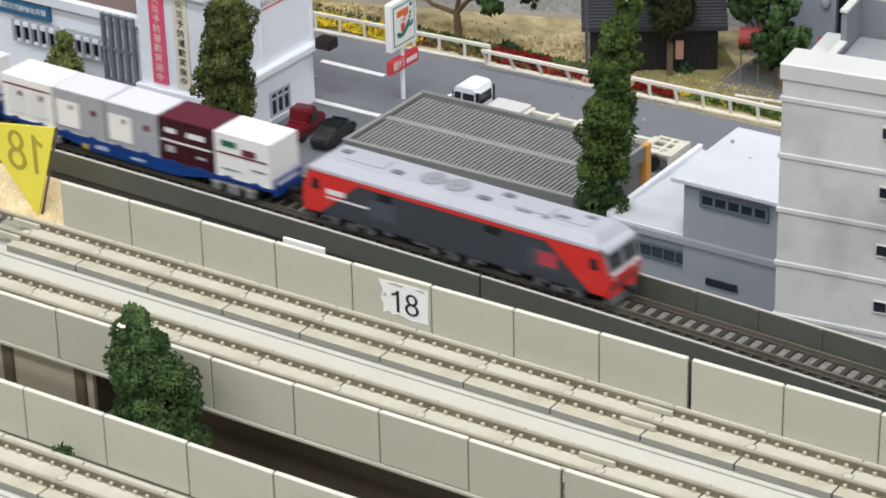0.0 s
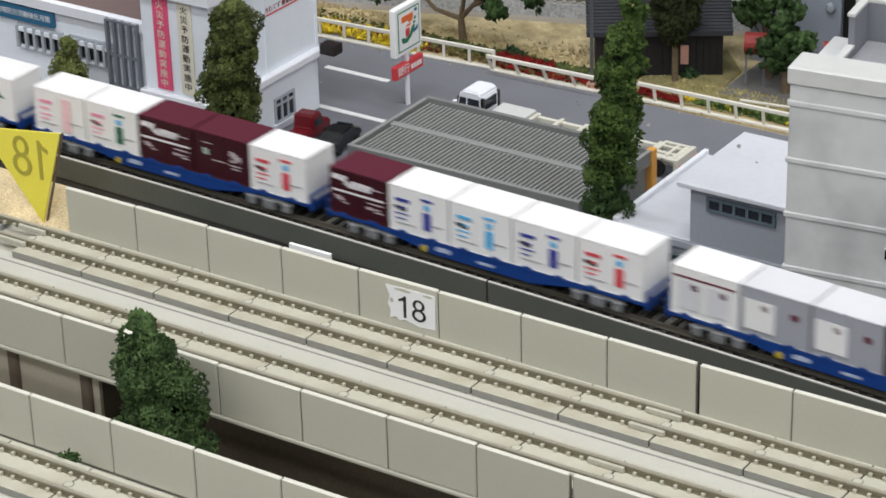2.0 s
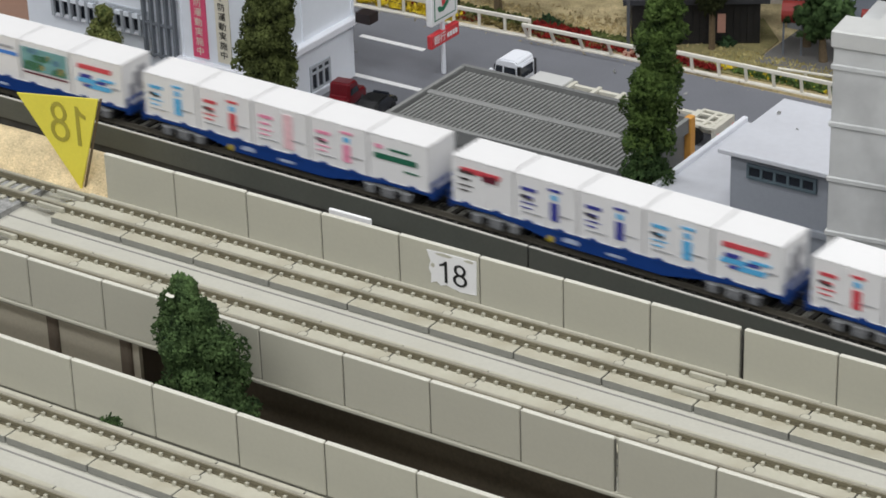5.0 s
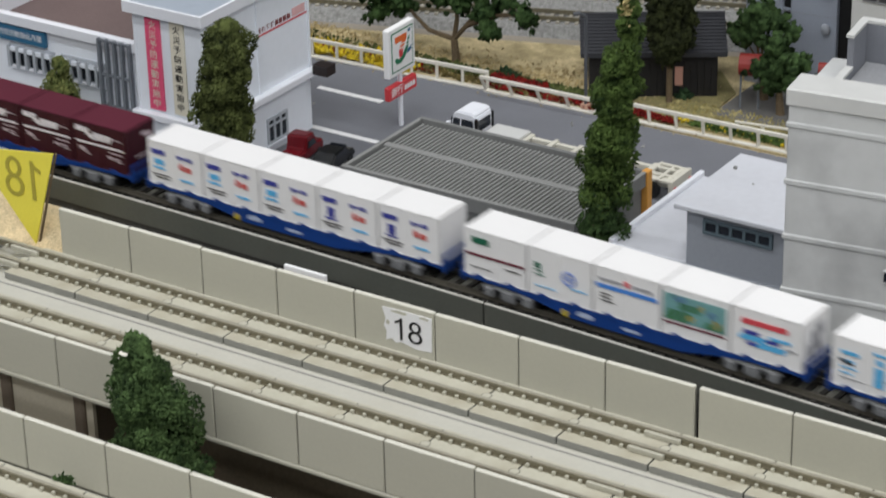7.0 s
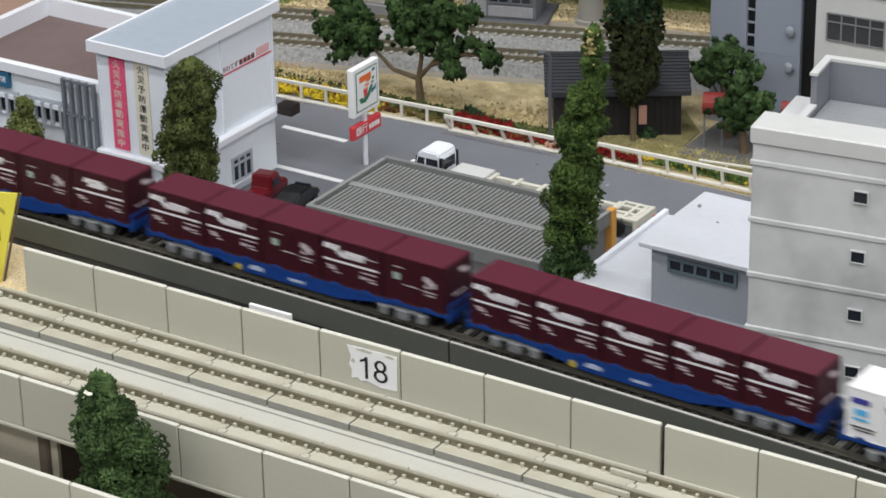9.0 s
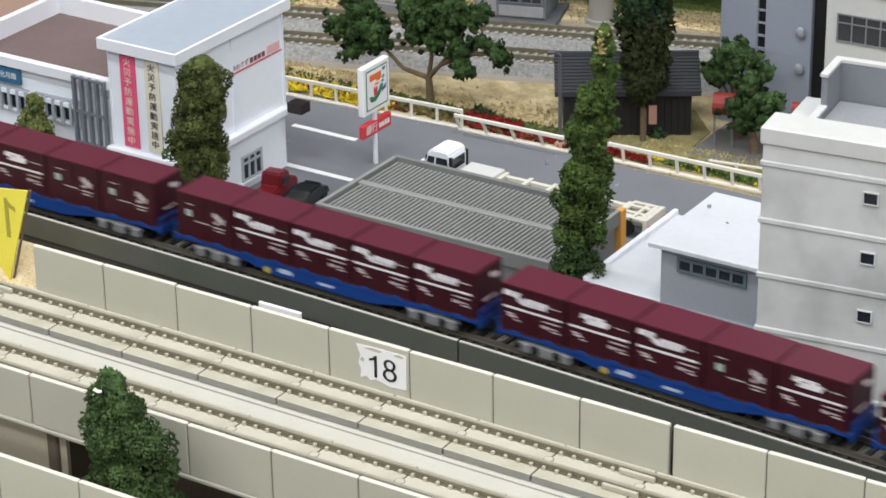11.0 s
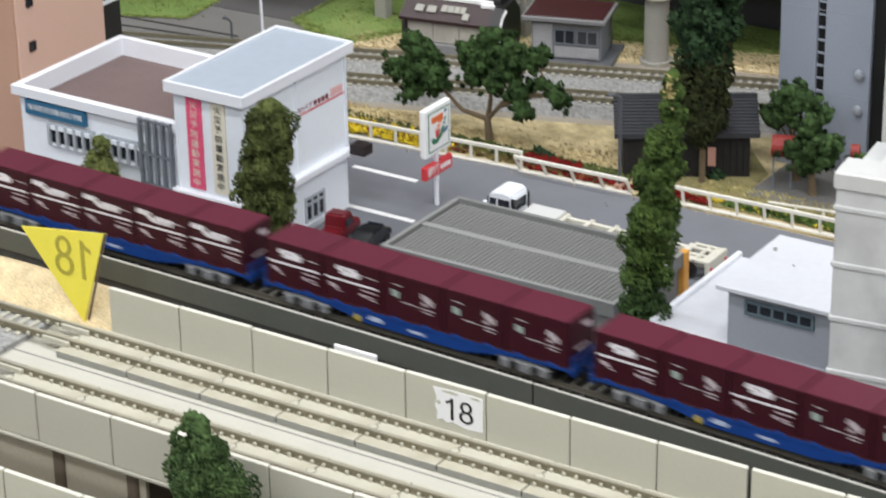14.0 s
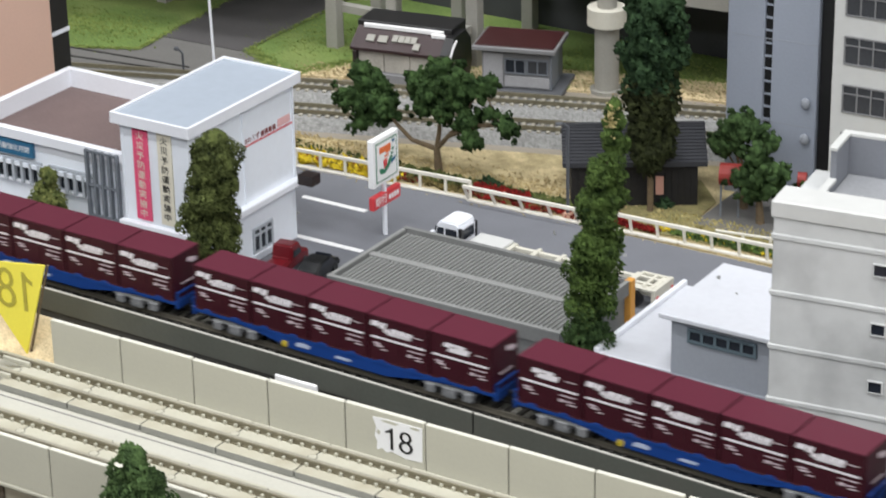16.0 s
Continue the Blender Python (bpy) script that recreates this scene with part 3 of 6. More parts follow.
for a, b in zip(JOINTS, JOINTS[1:]):
    n = max(4, int((b - a) / 25))
    for o, w in ((-17.6, 1), (12.2, -1)):
        bm = bmesh.new()
        sweep(bm, steps(a + 0.4, b - 0.4, n), o, o + 1.5, -17.2 if w > 0 else -16.4, -8.9)
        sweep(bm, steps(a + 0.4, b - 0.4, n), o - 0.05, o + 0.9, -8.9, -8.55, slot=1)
        part("parapet", bm, [DARK_WALL, EDGE_HIGHLIGHT], dark, "dark grey parapet with a painted highlight along its top edge")
# ribs on the inner face of the back parapet
for i in range(14):
    x = 150 + i * 23.0
    bm = bmesh.new()
    sweep(bm, [x, x + 1.4], 11.5, 12.3, -16.4, -8.95)
    part("rib", bm, DARK_WALL, dark)
bm = bmesh.new()
sweep(bm, ALL_X, -4.6, 4.6, -16.6, -14.75)
part("ballast", bm, BALLAST_DARK, dark, "pale grey ballast between the rails")
for o in (-8.2, 4.6):
    bm = bmesh.new()
    sweep(bm, ALL_X, o, o + 3.6, -16.6, -14.85)
    part("shoulder", bm, SHOULDER, dark, "dark brown track shoulder, deepened for the shade under the train")
bm = bmesh.new()
sweep(bm, ALL_X, 8.3, 9.2, -16.6, -15.1)
part("shoulder_edge", bm, GUTTER, dark, "pale worn edge of the track shoulder")
bm = bmesh.new()
box(bm, -0.95, 0.95, -7.2, 7.2, 0, 0.9, bevel=0.15)
SL = to_mesh("sleeper", bm)
SL.materials.append(SLEEPER)
for i in range(118):
    x = -170 + i * 4.9
    part("sleeper", SL, None, dark, at=at(x, centre_y(x), -14.9, 0, 0, math.degrees(math.atan(centre_slope(x)))))
for o in (-4.9, 4.9):
    bm = bmesh.new()
    sweep(bm, ALL_X, o - 0.75, o + 0.75, -14.2, -13.8)
    sweep(bm, ALL_X, o - 0.4, o + 0.4, -13.8, RAIL_Z)
    part("rail", bm, SHADED_RAIL, dark)

# ---- the fire station: tower and wing ----


def slab_box(name, d, material, parent, label="", bevel=0.4):
    return block(name, d, material, parent, label, bevel)


def window_unit(parent, m, w, h, panes, frame_mat=None, glass=None, name="window", bar=0.7, mid=False):
    """A framed window in the xz plane of m, facing -y; the frame is one plate with holes, each pane its own mesh."""
    bm = bmesh.new()
    pw = (w - bar) / panes
    xs = [-w / 2]
    for i in range(panes + 1):
        xs += [-w / 2 + i * pw, -w / 2 + i * pw + bar]
    xs = xs[1:]
    zs = [-h / 2, -h / 2 + bar] + ([h * 0.16, h * 0.16 + bar * 0.8] if mid else []) + [h / 2 - bar, h / 2]
    vs = [[bm.verts.new((x, -0.75, z)) for z in zs] for x in xs]
    plate = []
    for i in range(len(xs) - 1):
        for j in range(len(zs) - 1):
            if i % 2 == 0 or j % 2 == 0:
                plate.append(bm.faces.new((vs[i][j], vs[i + 1][j], vs[i + 1][j + 1], vs[i][j + 1])))
    pulled = bmesh.ops.extrude_face_region(bm, geom=plate)["geom"]
    for v in pulled:
        if isinstance(v, bmesh.types.BMVert):
            v.co.y = 0.4
    bmesh.ops.recalc_face_normals(bm, faces=bm.faces)
    ob = part(name, bm, frame_mat or FRAME, parent, at=m)
    for i in range(panes):
        x = -w / 2 + bar + i * pw
        block("pane", (x - 0.05, x + pw - bar + 0.05, -0.2, 0.3, -h / 2 + bar - 0.05, h / 2 - bar + 0.05), glass or GLASS, ob)
    return ob


st = thing("fire_station", "white model fire station with a hose tower and two-storey wing", "building", 0, 0, G)
# tower x -108..-73, y 172..246; z from the ground
slab_box("wall", (-108, -73, 172, 246, 0, 27), COOL_WHITE, st)
slab_box("wall", (-108, -73, 172, 246, 29, 73.5), COOL_WHITE, st)
slab_box("ledge", (-110.5, -69.6, 169.6, 248.5, 26, 29.4), WHITE, st, "white ledge round the tower")
slab_box("roof", (-110.0, -71.2, 170.2, 247.6, 73.4, 77.2), PALE_ROOF, st, "pale grey tower roof")
for d in ((-111.2, -70, 169, 170.3, 73.2, 78), (-111.2, -70, 247.5, 248.8, 73.2, 78), (-111.2, -109.9, 170.3, 247.5, 73.2, 78), (-71.3, -70, 170.3, 247.5, 73.2, 78)):
    block("parapet", d, WHITE, st, "white parapet of the tower roof")
for px, py in ((-108.3, 171.7), (-73.8, 171.7), (-73.6, 209), (-73.6, 245)):
    block("pilaster", (px, px + 1.2, py, py + 1.2, 29, 73), COOL_WHITE, st)
# wing
slab_box("wall", (-197.5, -108, 174.5, 244.5, 0, 49), COOL_WHITE, st)
slab_box("roof", (-197, -108.5, 175, 244.2, 48.9, 49.7), BROWN_ROOF, st, "flat brown roof of the wing")
for d in ((-197.5, -108, 174.5, 175.6, 49, 58), (-197.5, -108, 243.9, 244.5, 49, 58), (-197.5, -196.5, 175.6, 243.9, 49, 58), (-200.0, -108, 172, 174.6, 53.8, 58), (-200.0, -108, 244.4, 247.2, 53.8, 58), (-200.0, -197.4, 174.6, 244.4, 53.8, 58)):
    block("parapet", d, WHITE, st, "white parapet round the brown roof")
window_unit(st, at(-168, 174.2, 38.8), 25.5, 11, 5, WIN_GREY, bar=1.3)
window_unit(st, at(-138.4, 174.2, 39.2), 25.5, 11, 5, WIN_GREY, bar=1.3)
window_unit(st, at(-168, 174.2, 15), 26, 10, 5, WIN_GREY, bar=1.3)
for wx in (-168, -138.4):
    for k in range(6):
        fx = wx - 12.75 + k * 4.84
        block("window_fin", (fx, fx + 1.3, 171.9, 174.4, 33.6, 43.6), WIN_GREY, st)
    block("window_head", (wx - 13, wx + 13, 172.3, 174.5, 41.2, 43.0), COOL_WHITE, st)
    block("sill", (wx - 13, wx + 13, 173.0, 174.6, 33.2, 34.4), WHITE, st)
window_unit(st, at(-73, 220, 10.5, 0, 0, 90), 14.5, 12, 3, WIN_GREY, mid=True, bar=1.2)
block("sill", (-73.2, -71.8, 212, 228.5, 3.4, 4.6), COOL_WHITE, st)
# grey slat screen
scr = block("screen_rail", (-128, -110.5, 170.6, 171.6, 41, 42.2), FRAME, st, "grey slat screen rail")
block("screen_rail", (-128, -110.5, 170.6, 171.6, 56.4, 57.4), FRAME, st)
block("screen_rail", (-128, -110.5, 170.6, 171.6, 27.0, 28.2), FRAME, st)
for i in range(5):
    x = -127.8 + i * 4.1
    block("slat", (x, x + 1.2, 170.2, 172.2, 26.5, 57.6), FRAME, st)
    block("bracket", (x + 0.3, x + 1.2, 172.2, 174.6, 55, 56.2), FRAME, st)
# dark canopy at the back of the tower
block("canopy", (-69.6, -62, 243, 249.5, 27.5, 32), BROWN_DARK, st, "dark brown canopy")
# banners and signs
b1 = block("banner", (-101.6, -93.8, 171.3, 172, 31, 71.6), BANNER_PINK, st, "pink vertical banner with pale writing")
b2 = block("banner", (-88.6, -81.4, 171.3, 172, 31, 72.2), BANNER_CREAM, st, "cream vertical banner with black writing")
words("lettering", "\n".join("火災予防運動実施中"), 3.9, BANNER_CREAM, b1, at(-97.7, 171.15, 51.3, 90), line=1.12, squeeze=1.1)
words("lettering", "\n".join("火災予防運動実施中"), 3.7, INK, b2, at(-85.0, 171.15, 51.6, 90), line=1.16, squeeze=1.1)
sg = block("sign_board", (-193, -159, 172.6, 174.4, 46.0, 52.8), SIGN_BLUE, st, "blue sign board with white writing")
words("lettering", "地域防災活動強化月間", 3.1, PAPER, sg, at(-176, 172.45, 49.4, 90))
sg = block("slogan", (-72.95, -72.75, 209.5, 245, 55.0, 55.7), MARK_RED, st, "red underline of the wall slogan")
words("lettering", "あわてず", 2.9, mat("dark_red_ink", (0.20, 0.05, 0.05), 0.6), sg, at(-72.7, 215.4, 57.6, 90, 0, 90))
for i in range(4):
    block("lettering_bar", (-72.95, -72.7, 222.4 + i * 2.8, 224.4 + i * 2.8, 56.5, 58.7), mat("dark_red_ink", (0.20, 0.05, 0.05), 0.6), sg)
block("lettering_bar", (-72.95, -72.78, 234.5, 243.5, 56.4, 60.0), mat("pale_pink_print", (0.75, 0.45, 0.45), 0.6), sg)

# ---- the convenience store ----
store = thing("convenience_store", "low grey store with a ribbed metal roof", "building", 0, 0, G)
slab_box("wall", (-10, 96, 184, 239, 0, 17.5), STORE_WALL, store)
ROOF = bmesh.new()
box(ROOF, -10.5, 96.5, 183.5, 239.5, 17.0, 18.3)
part("roof_base", ROOF, STEEL_ROOF, store)
bm = bmesh.new()
box(bm, 0, 0.95, 0, 25.6, 0, 0.9, bevel=0.2)
RIB_A = to_mesh("roof_rib", bm)
RIB_A.materials.append(STEEL_TRIM)
for i in range(50):
    for y0 in (185.6, 212.6):
        part("roof_rib", RIB_A, None, store, at=at(-9.2 + i * 2.12, y0, 18.3))
block("ridge", (-11, 97.0, 210.0, 213.4, 18.2, 20.0), STEEL_TRIM, store, "grey ridge beam across the roof", 0.3)
for d in ((-12, 98, 182, 184.4, 14.5, 20.2), (-12, 98, 239, 241.2, 14.5, 20.8), (-12, -10.2, 184.4, 239, 14.5, 20.0), (96.2, 98, 184.4, 239, 14.5, 20.4)):
    block("fascia", d, STORE_WALL, store, "dark grey fascia round the roof")
for d in ((-12.2, 98.2, 181.9, 184.0, 20.2, 20.7), (-12.2, -10.4, 184.0, 241.2, 20.2, 20.6), (96.4, 98.2, 184.0, 241.2, 20.4, 20.8)):
    block("roof_edge", d, STEEL_TRIM, store, "pale metal roof edge")
block("corner_post", (95.8, 99.0, 238.6, 242.4, 0, 20.9), ORANGE, store, "orange corner post", 0.3)

# ---- white and blue-grey two-level house ----
low = thing("flat_roofed_house", "blue-grey flat-roofed house with a clean white roof on two levels", "building", 0, 0, G)
slab_box("wall", (128, 158, 162, 231, 0, 27), BLUE_GREY, low)
slab_box("lower_roof", (126.4, 158.2, 161, 232.5, 27.0, 28.4), HOUSE_ROOF, low, "white lower roof")
bm = bmesh.new()
box(bm, 125.4, 127.6, 160.6, 233, 26.2, 30.4, bevel=0.3)
part("roof_edge", bm, WHITE, low, "white raised roof edge")
slab_box("wall", (158.2, 245, 160.5, 206, 0, 51), BLUE_GREY, low)
slab_box("upper_roof", (154.6, 248, 157, 209.5, 51, 53), HOUSE_ROOF, low, "clean white upper roof", 0.3)
block("band", (127.5, 246, 159.2, 162.2, 25.2, 28.0), BLUE_GREY, low, "grey string course", 0.2)
block("seam", (200, 200.3, 157.5, 209, 53.0, 53.12), PALE_ROOF, low)
window_unit(low, at(179.4, 160.2, 45.4), 28, 5.8, 5, TEAL_FRAME, bar=1.1)
window_unit(low, at(147.3, 161.7, 18.2), 26, 5.6, 5, TEAL_FRAME, TEAL_GLASS, bar=0.5)
window_unit(low, at(175, 160.3, 12.4), 13, 2.6, 1, GLASS, bar=0.3)

# ---- weathered grey building at the end ----
gb = thing("grey_apartment_block", "weathered pale grey block with floor bands and small windows", "building", 229.5, 92, G, 7.5)
slab_box("wall", (0.5, 90, 0.5, 45, 0, 131), GREY_WALL, gb)
for zz in (26.5, 46.0, 65.5, 85.0, 104.5, 124.5):
    block("floor_band", (-0.1, 90.5, -0.1, 45.2, zz - 1.0, zz + 0.9), GREY_WALL, gb, "", 0.3)
bm = bmesh.new()
box(bm, -0.3, 91, -0.3, 14, 131, 137, bevel=0.5)
part("parapet", bm, PALE_CAP, gb, "thick pale front parapet")
bm = bmesh.new()
prism(bm, [(14, 128), (46, 128), (46, 145), (30, 145), (30, 134), (14, 134)], 10, 12, "x")
box(bm, 12, 91, 44, 46.5, 128, 145)
part("roof_wall", bm, TERRACE, gb, "blue-grey wall round the roof terrace")
bm = bmesh.new()
box(bm, 9.7, 91, 43.8, 46.8, 145, 146)
box(bm, 9.7, 12.3, 29, 43.8, 145, 146)
box(bm, 9.7, 12.3, 14, 29.9, 134, 135)
part("roof_wall_cap", bm, PALE_CAP, gb)
slab_box("terrace", (12.2, 90, 14.1, 43.9, 128, 131.7), mat("dull_terrace_floor", (0.25, 0.257, 0.27), 0.7, vary=0.12, scale=40), gb, "dull grey terrace floor")
for zz in (118.2, 97.4, 76.7, 56.2):
    window_unit(gb, at(36.9, 0.35, zz), 5.0, 4.4, 1, GREY_WALL, bar=0.3)

# ---- salmon apartment building ----
sb = thing("salmon_apartment_building", "tall salmon-coloured apartment block with small square windows", "building", -225, 206, G)
slab_box("wall", (-70, 0, 0, 60, 0, 130), SALMON, sb)
block("wall", (-70.5, -0.5, -1.2, 0.1, 0, 130.5), SALMON_DARK, sb, "darker brown-orange front wall")
block("glass_stair", (-30, -0.3, 60, 72, 0, 132), BLACK, sb, "dark glazed stair strip")
for k in range(6):
    block("stair_band", (-30.3, 0, 59.6, 72.4, 20 + k * 21.0, 22 + k * 21.0), WHITE, sb)
for zz in (16, 37, 58, 79, 100):
    window_unit(sb, at(0.0, 9, zz, 0, 0, 90), 4.2, 4.6, 1, BROWN_DARK, bar=0.5)

# ---- blue-grey tower, white office ----
tw = thing("blue_grey_tower_block", "tall blue-grey block with a vertical strip of small windows", "building", 61, 388, G, 3)
slab_box("wall", (4.5, 22, 0, 48, 0, 170), TOWER_GREY, tw)
slab_box("wall", (26, 48, 0, 48, 0, 170), TOWER_GREY, tw)
slab_box("wall", (22, 26, 2.0, 48, 0, 170), BLACK, tw)
for k in range(26):
    block("strip_bar", (21.8, 26.2, 1.3, 2.2, 8 + k * 6.0, 8.9 + k * 6.0), TOWER_GREY, tw)
for zz in (38, 77, 116):
    block("seam", (4.4, 48.1, -0.12, 0.1, zz, zz + 0.3), BLUE_GREY, tw)
# Solid black block paints the shade of the recess.
block("dark_side", (48, 61.5, 3, 46, 0, 170), BLACK, tw, "black block painted as the shade in the recess beside the tower")
for zz in (30, 47):
    bm = bmesh.new()
    bmesh.ops.create_uvsphere(bm, u_segments=12, v_segments=6, radius=2.2)
    bm.transform(Matrix.Translation((43.5, -1.6, zz + 3)) @ Matrix.Diagonal((1, 0.6, 1.2, 1)))
    part("wall_unit", bm, BLUE_GREY, tw, "pale rounded wall unit")
of = thing("white_office_building", "white office building with bands of wide windows", "building", 124, 372, G, 3)
slab_box("wall", (0, 110, 0, 55, 0, 170), PALE_CAP, of)
for k in range(7):
    for j in range(3):
        window_unit(of, at(18.5 + 33 * j, 0, 18.8 + k * 22.0), 26.5, 12.8, 4, HUT_GREY, OFFICE_GLASS, mid=True, bar=0.6)

# ---- timber shed ----
sh = thing("timber_shed", "black timber shed with a dark tiled gable roof", "building", 14.5, 331, G, 31.5)
slab_box("wall", (3, 60, 3, 39, 0, 23), DARK_WOOD, sh)
for i in range(19):
    block("board", (3.2 + i * 3, 5.9 + i * 3, 2.55, 3.1, 0.5, 22.5), DARK_WOOD, sh)
bm = bmesh.new()
prism(bm, [(-0.5, 21.5), (21, 32.0), (42.5, 21.5), (42.5, 23.2), (21, 34), (-0.5, 23.2)], -1, 64, "x")
part("roof", bm, DARK_TILE, sh, "dark grey tiled gable roof")
for i in range(12):
    u = -0.5 + i * 1.79
    zr = 23.2 + (u + 0.5) * 0.5023
    bm = bmesh.new()
    prism(bm, [(u, zr), (u + 1.7, zr + 0.85), (u + 1.7, zr + 1.0), (u, zr + 0.55)], -1.2 + 0.3 * (i % 2), 64.2 - 0.2 * (i % 3), "x")
    part("roof_course", bm, DARK_TILE, sh)
bm = bmesh.new()
rod(bm, (-1, 21, 34.2), (64, 21, 34.2), 1.0)
part("ridge_tile", bm, DARK_TILE, sh)
block("notice", (41, 44.6, 2.2, 2.6, 7, 16), mat("pale_pink_notice", (0.50, 0.27, 0.21), 0.6), sh, "pale pink notice board")

# ---- platform hut and the dark kiosk ----
hut = thing("small_hut", "small grey hut with a maroon flat roof", "building", -100, 445, G, 17)
slab_box("base", (-3, 42, -3, 29, 0, 3), mat("slate_base", (0.10, 0.105, 0.115), 0.6), hut, "slate-grey base slab")
slab_box("wall", (0, 36, 1, 25, 3, 22), HUT_GREY, hut, "grey wall")
slab_box("wall", (35, 36.3, 0.8, 25.2, 3, 22.2), FRAME, hut, "grey side wall")
slab_box("roof", (-4, 39, -4, 27, 23.5, 26), HUT_GREY, hut)
slab_box("roof_covering", (-2.8, 37.8, -2.8, 25.8, 26, 26.4), mat("maroon_roof", (0.042, 0.011, 0.012), 0.4), hut, "maroon roof covering")
slab_box("panel", (1, 11, 0.5, 1.2, 4, 21.5), mat("pale_hut_panel", (0.34, 0.34, 0.35), 0.6), hut, "pale wall panel", 0.2)
slab_box("panel", (12, 35, 0.5, 1.2, 4, 9.6), mat("pale_hut_panel", (0.34, 0.34, 0.35), 0.6), hut, "pale wall panel", 0.2)
window_unit(hut, at(17.4, 0.8, 15), 11, 8, 2, FRAME)
window_unit(hut, at(29, 0.8, 15), 11, 8, 2, FRAME, OFFICE_GLASS)
ki = thing("dark_kiosk", "dark brown kiosk with pale glazed front and white roof frame", "building", -164.5, 422.5, G, 10)
slab_box("wall", (0, 48, 10, 32, 0, 19), BROWN_DARK, ki)
slab_box("counter", (2, 45, 2.5, 10, 0, 6.5), HUT_GREY, ki, "grey counter front")
slab_box("end_wall", (0, 2, 2, 10, 0, 17.5), BROWN_DARK, ki)
slab_box("end_wall", (45, 48, 2, 10, 0, 17.5), BROWN_DARK, ki)
PALE_GLAZING = mat("pale_dusty_glazing", (0.40, 0.375, 0.33), 0.35, vary=0.2, scale=60)
for k in range(3):
    slab_box("front_glazing", (2.2 + k * 14.3, 16.2 + k * 14.3, 5.0, 6.2, 6.5, 17), PALE_GLAZING, ki, "pale dusty glazing", 0.2)
bm = bmesh.new()
prism(bm, [(2.6, 17.6), (2.6, 19.2), (14.5, 27), (14.5, 25.4), (3.6, 17.6)], -1.5, 49, "x")
part("roof", bm, mat("dark_maroon_roof", (0.030, 0.014, 0.015), 0.5, vary=0.15), ki, "dark maroon sloping roof")
slab_box("upper_roof", (-2, 50, 14.5, 34, 19, 30), BLACK, ki, "black upper roof block")
bm = bmesh.new()
box(bm, 2, 46, 13.0, 14.8, 26.4, 28.8, bevel=0.3)
box(bm, 40, 47.5, 11.4, 13.2, 25.2, 27.4, bevel=0.3)
part("roof_frame", bm, PAPER, ki, "white roof frame")
for x, w, y in ((6.0, 4.4, 7.6), (12.5, 5.0, 7.6), (20.0, 3.0, 8.6), (23.4, 3.0, 8.6), (26.8, 3.0, 8.6), (30.2, 3.0, 8.6), (32.6, 3.4, 5.4)):
    zr = 18.0 + (y - 0.5) * 0.643
    bm = bmesh.new()
    prism(bm, [(y - 1.6, zr - 0.9), (y + 1.9, zr + 1.35), (y + 1.5, zr + 2.1), (y - 2.0, zr - 0.1)], x, x + w, "x")
    part("roof_panel", bm, PIER, ki, "pale grey roof panel")
bm = bmesh.new()
prism(bm, [(2, 0), (30, 0), (34, 8), (33, 20), (26, 27), (10, 27), (3, 20), (1, 8)], 48.2, 53, "x")
end = part("end_block", bm, BLACK, ki, "black rounded end of the kiosk")
bm = bmesh.new()
for a, b in zip(range(6), range(1, 7)):
    t0, t1 = math.radians(100 + a * 26), math.radians(100 + b * 26)
    rod(bm, (53.2, 15 + 12 * math.cos(t0), 13 + 12 * math.sin(t0)), (53.2, 15 + 12 * math.cos(t1), 13 + 12 * math.sin(t1)), 0.8, 6)
part("side_frame", bm, PAPER, end, "white curved side frame")

# ---- elevated station structure in the distance ----
el = thing("elevated_structure", "pale grey elevated structure on square concrete pillars", "structure", 0, 0, G, kind="structure")
for px, py in ((-203, 464), (-123, 476), (-196, 496), (-128, 540), (-160, 520), (-60, 560), (-235, 540), (0, 590), (-330, 480), (-420, 470), (-300, 560)):
    block("pillar", (px - 3.5, px + 3.5, py - 3.5, py + 3.5, 0, 50), PIER, el, "", 0.4)
block("beam", (-205, -122, 466, 471, 20, 24), PIER, el)
block("beam", (-174, -119, 472, 477, 38, 43), PIER, el, "", 0.6)
block("pillar", (-175, -169, 471, 478, 0, 43), PIER, el, "", 0.4)
bm = bmesh.new()
prism(bm, [(-125, 479), (20, 491), (96, 498), (96, 620), (-125, 620)], 48, 66, "z")
part("platform_deck", bm, PIER, el, "pale grey platform deck")
# Unseen deck piece, added overhead to shade the far lawn and road.
bm = bmesh.new()
prism(bm, [(-520, 408), (-232, 450), (-232, 620), (-520, 620)], 50, 66, "z")
part("platform_deck", bm, PIER, el, "unseen platform deck added to shade the far lawn and road")
# Added dark sheet, standing in for the gloom under the platform.
block("dark_wall", (-225, 130, 548, 554, 0, 48), mat("shaded_dark_wall", (0.05, 0.052, 0.055), 0.8), el, "dark grey sheet added for the gloom under the platform")
pc = thing("round_column", "round pale concrete column with a wide collar", "column", -45.5, 477, G)
bm = bmesh.new()
rod(bm, (0, 0, 0), (0, 0, 2), 8.5, 24)
rod(bm, (0, 0, 2), (0, 0, 36), 6.2, 24)
rod(bm, (0, 0, 45), (0, 0, 66), 5, 24)
part("shaft", bm, PIER, pc)
bm = bmesh.new()
rod(bm, (0, 0, 36), (0, 0, 45), 10.0, 28)
part("collar", bm, CREAM, pc)

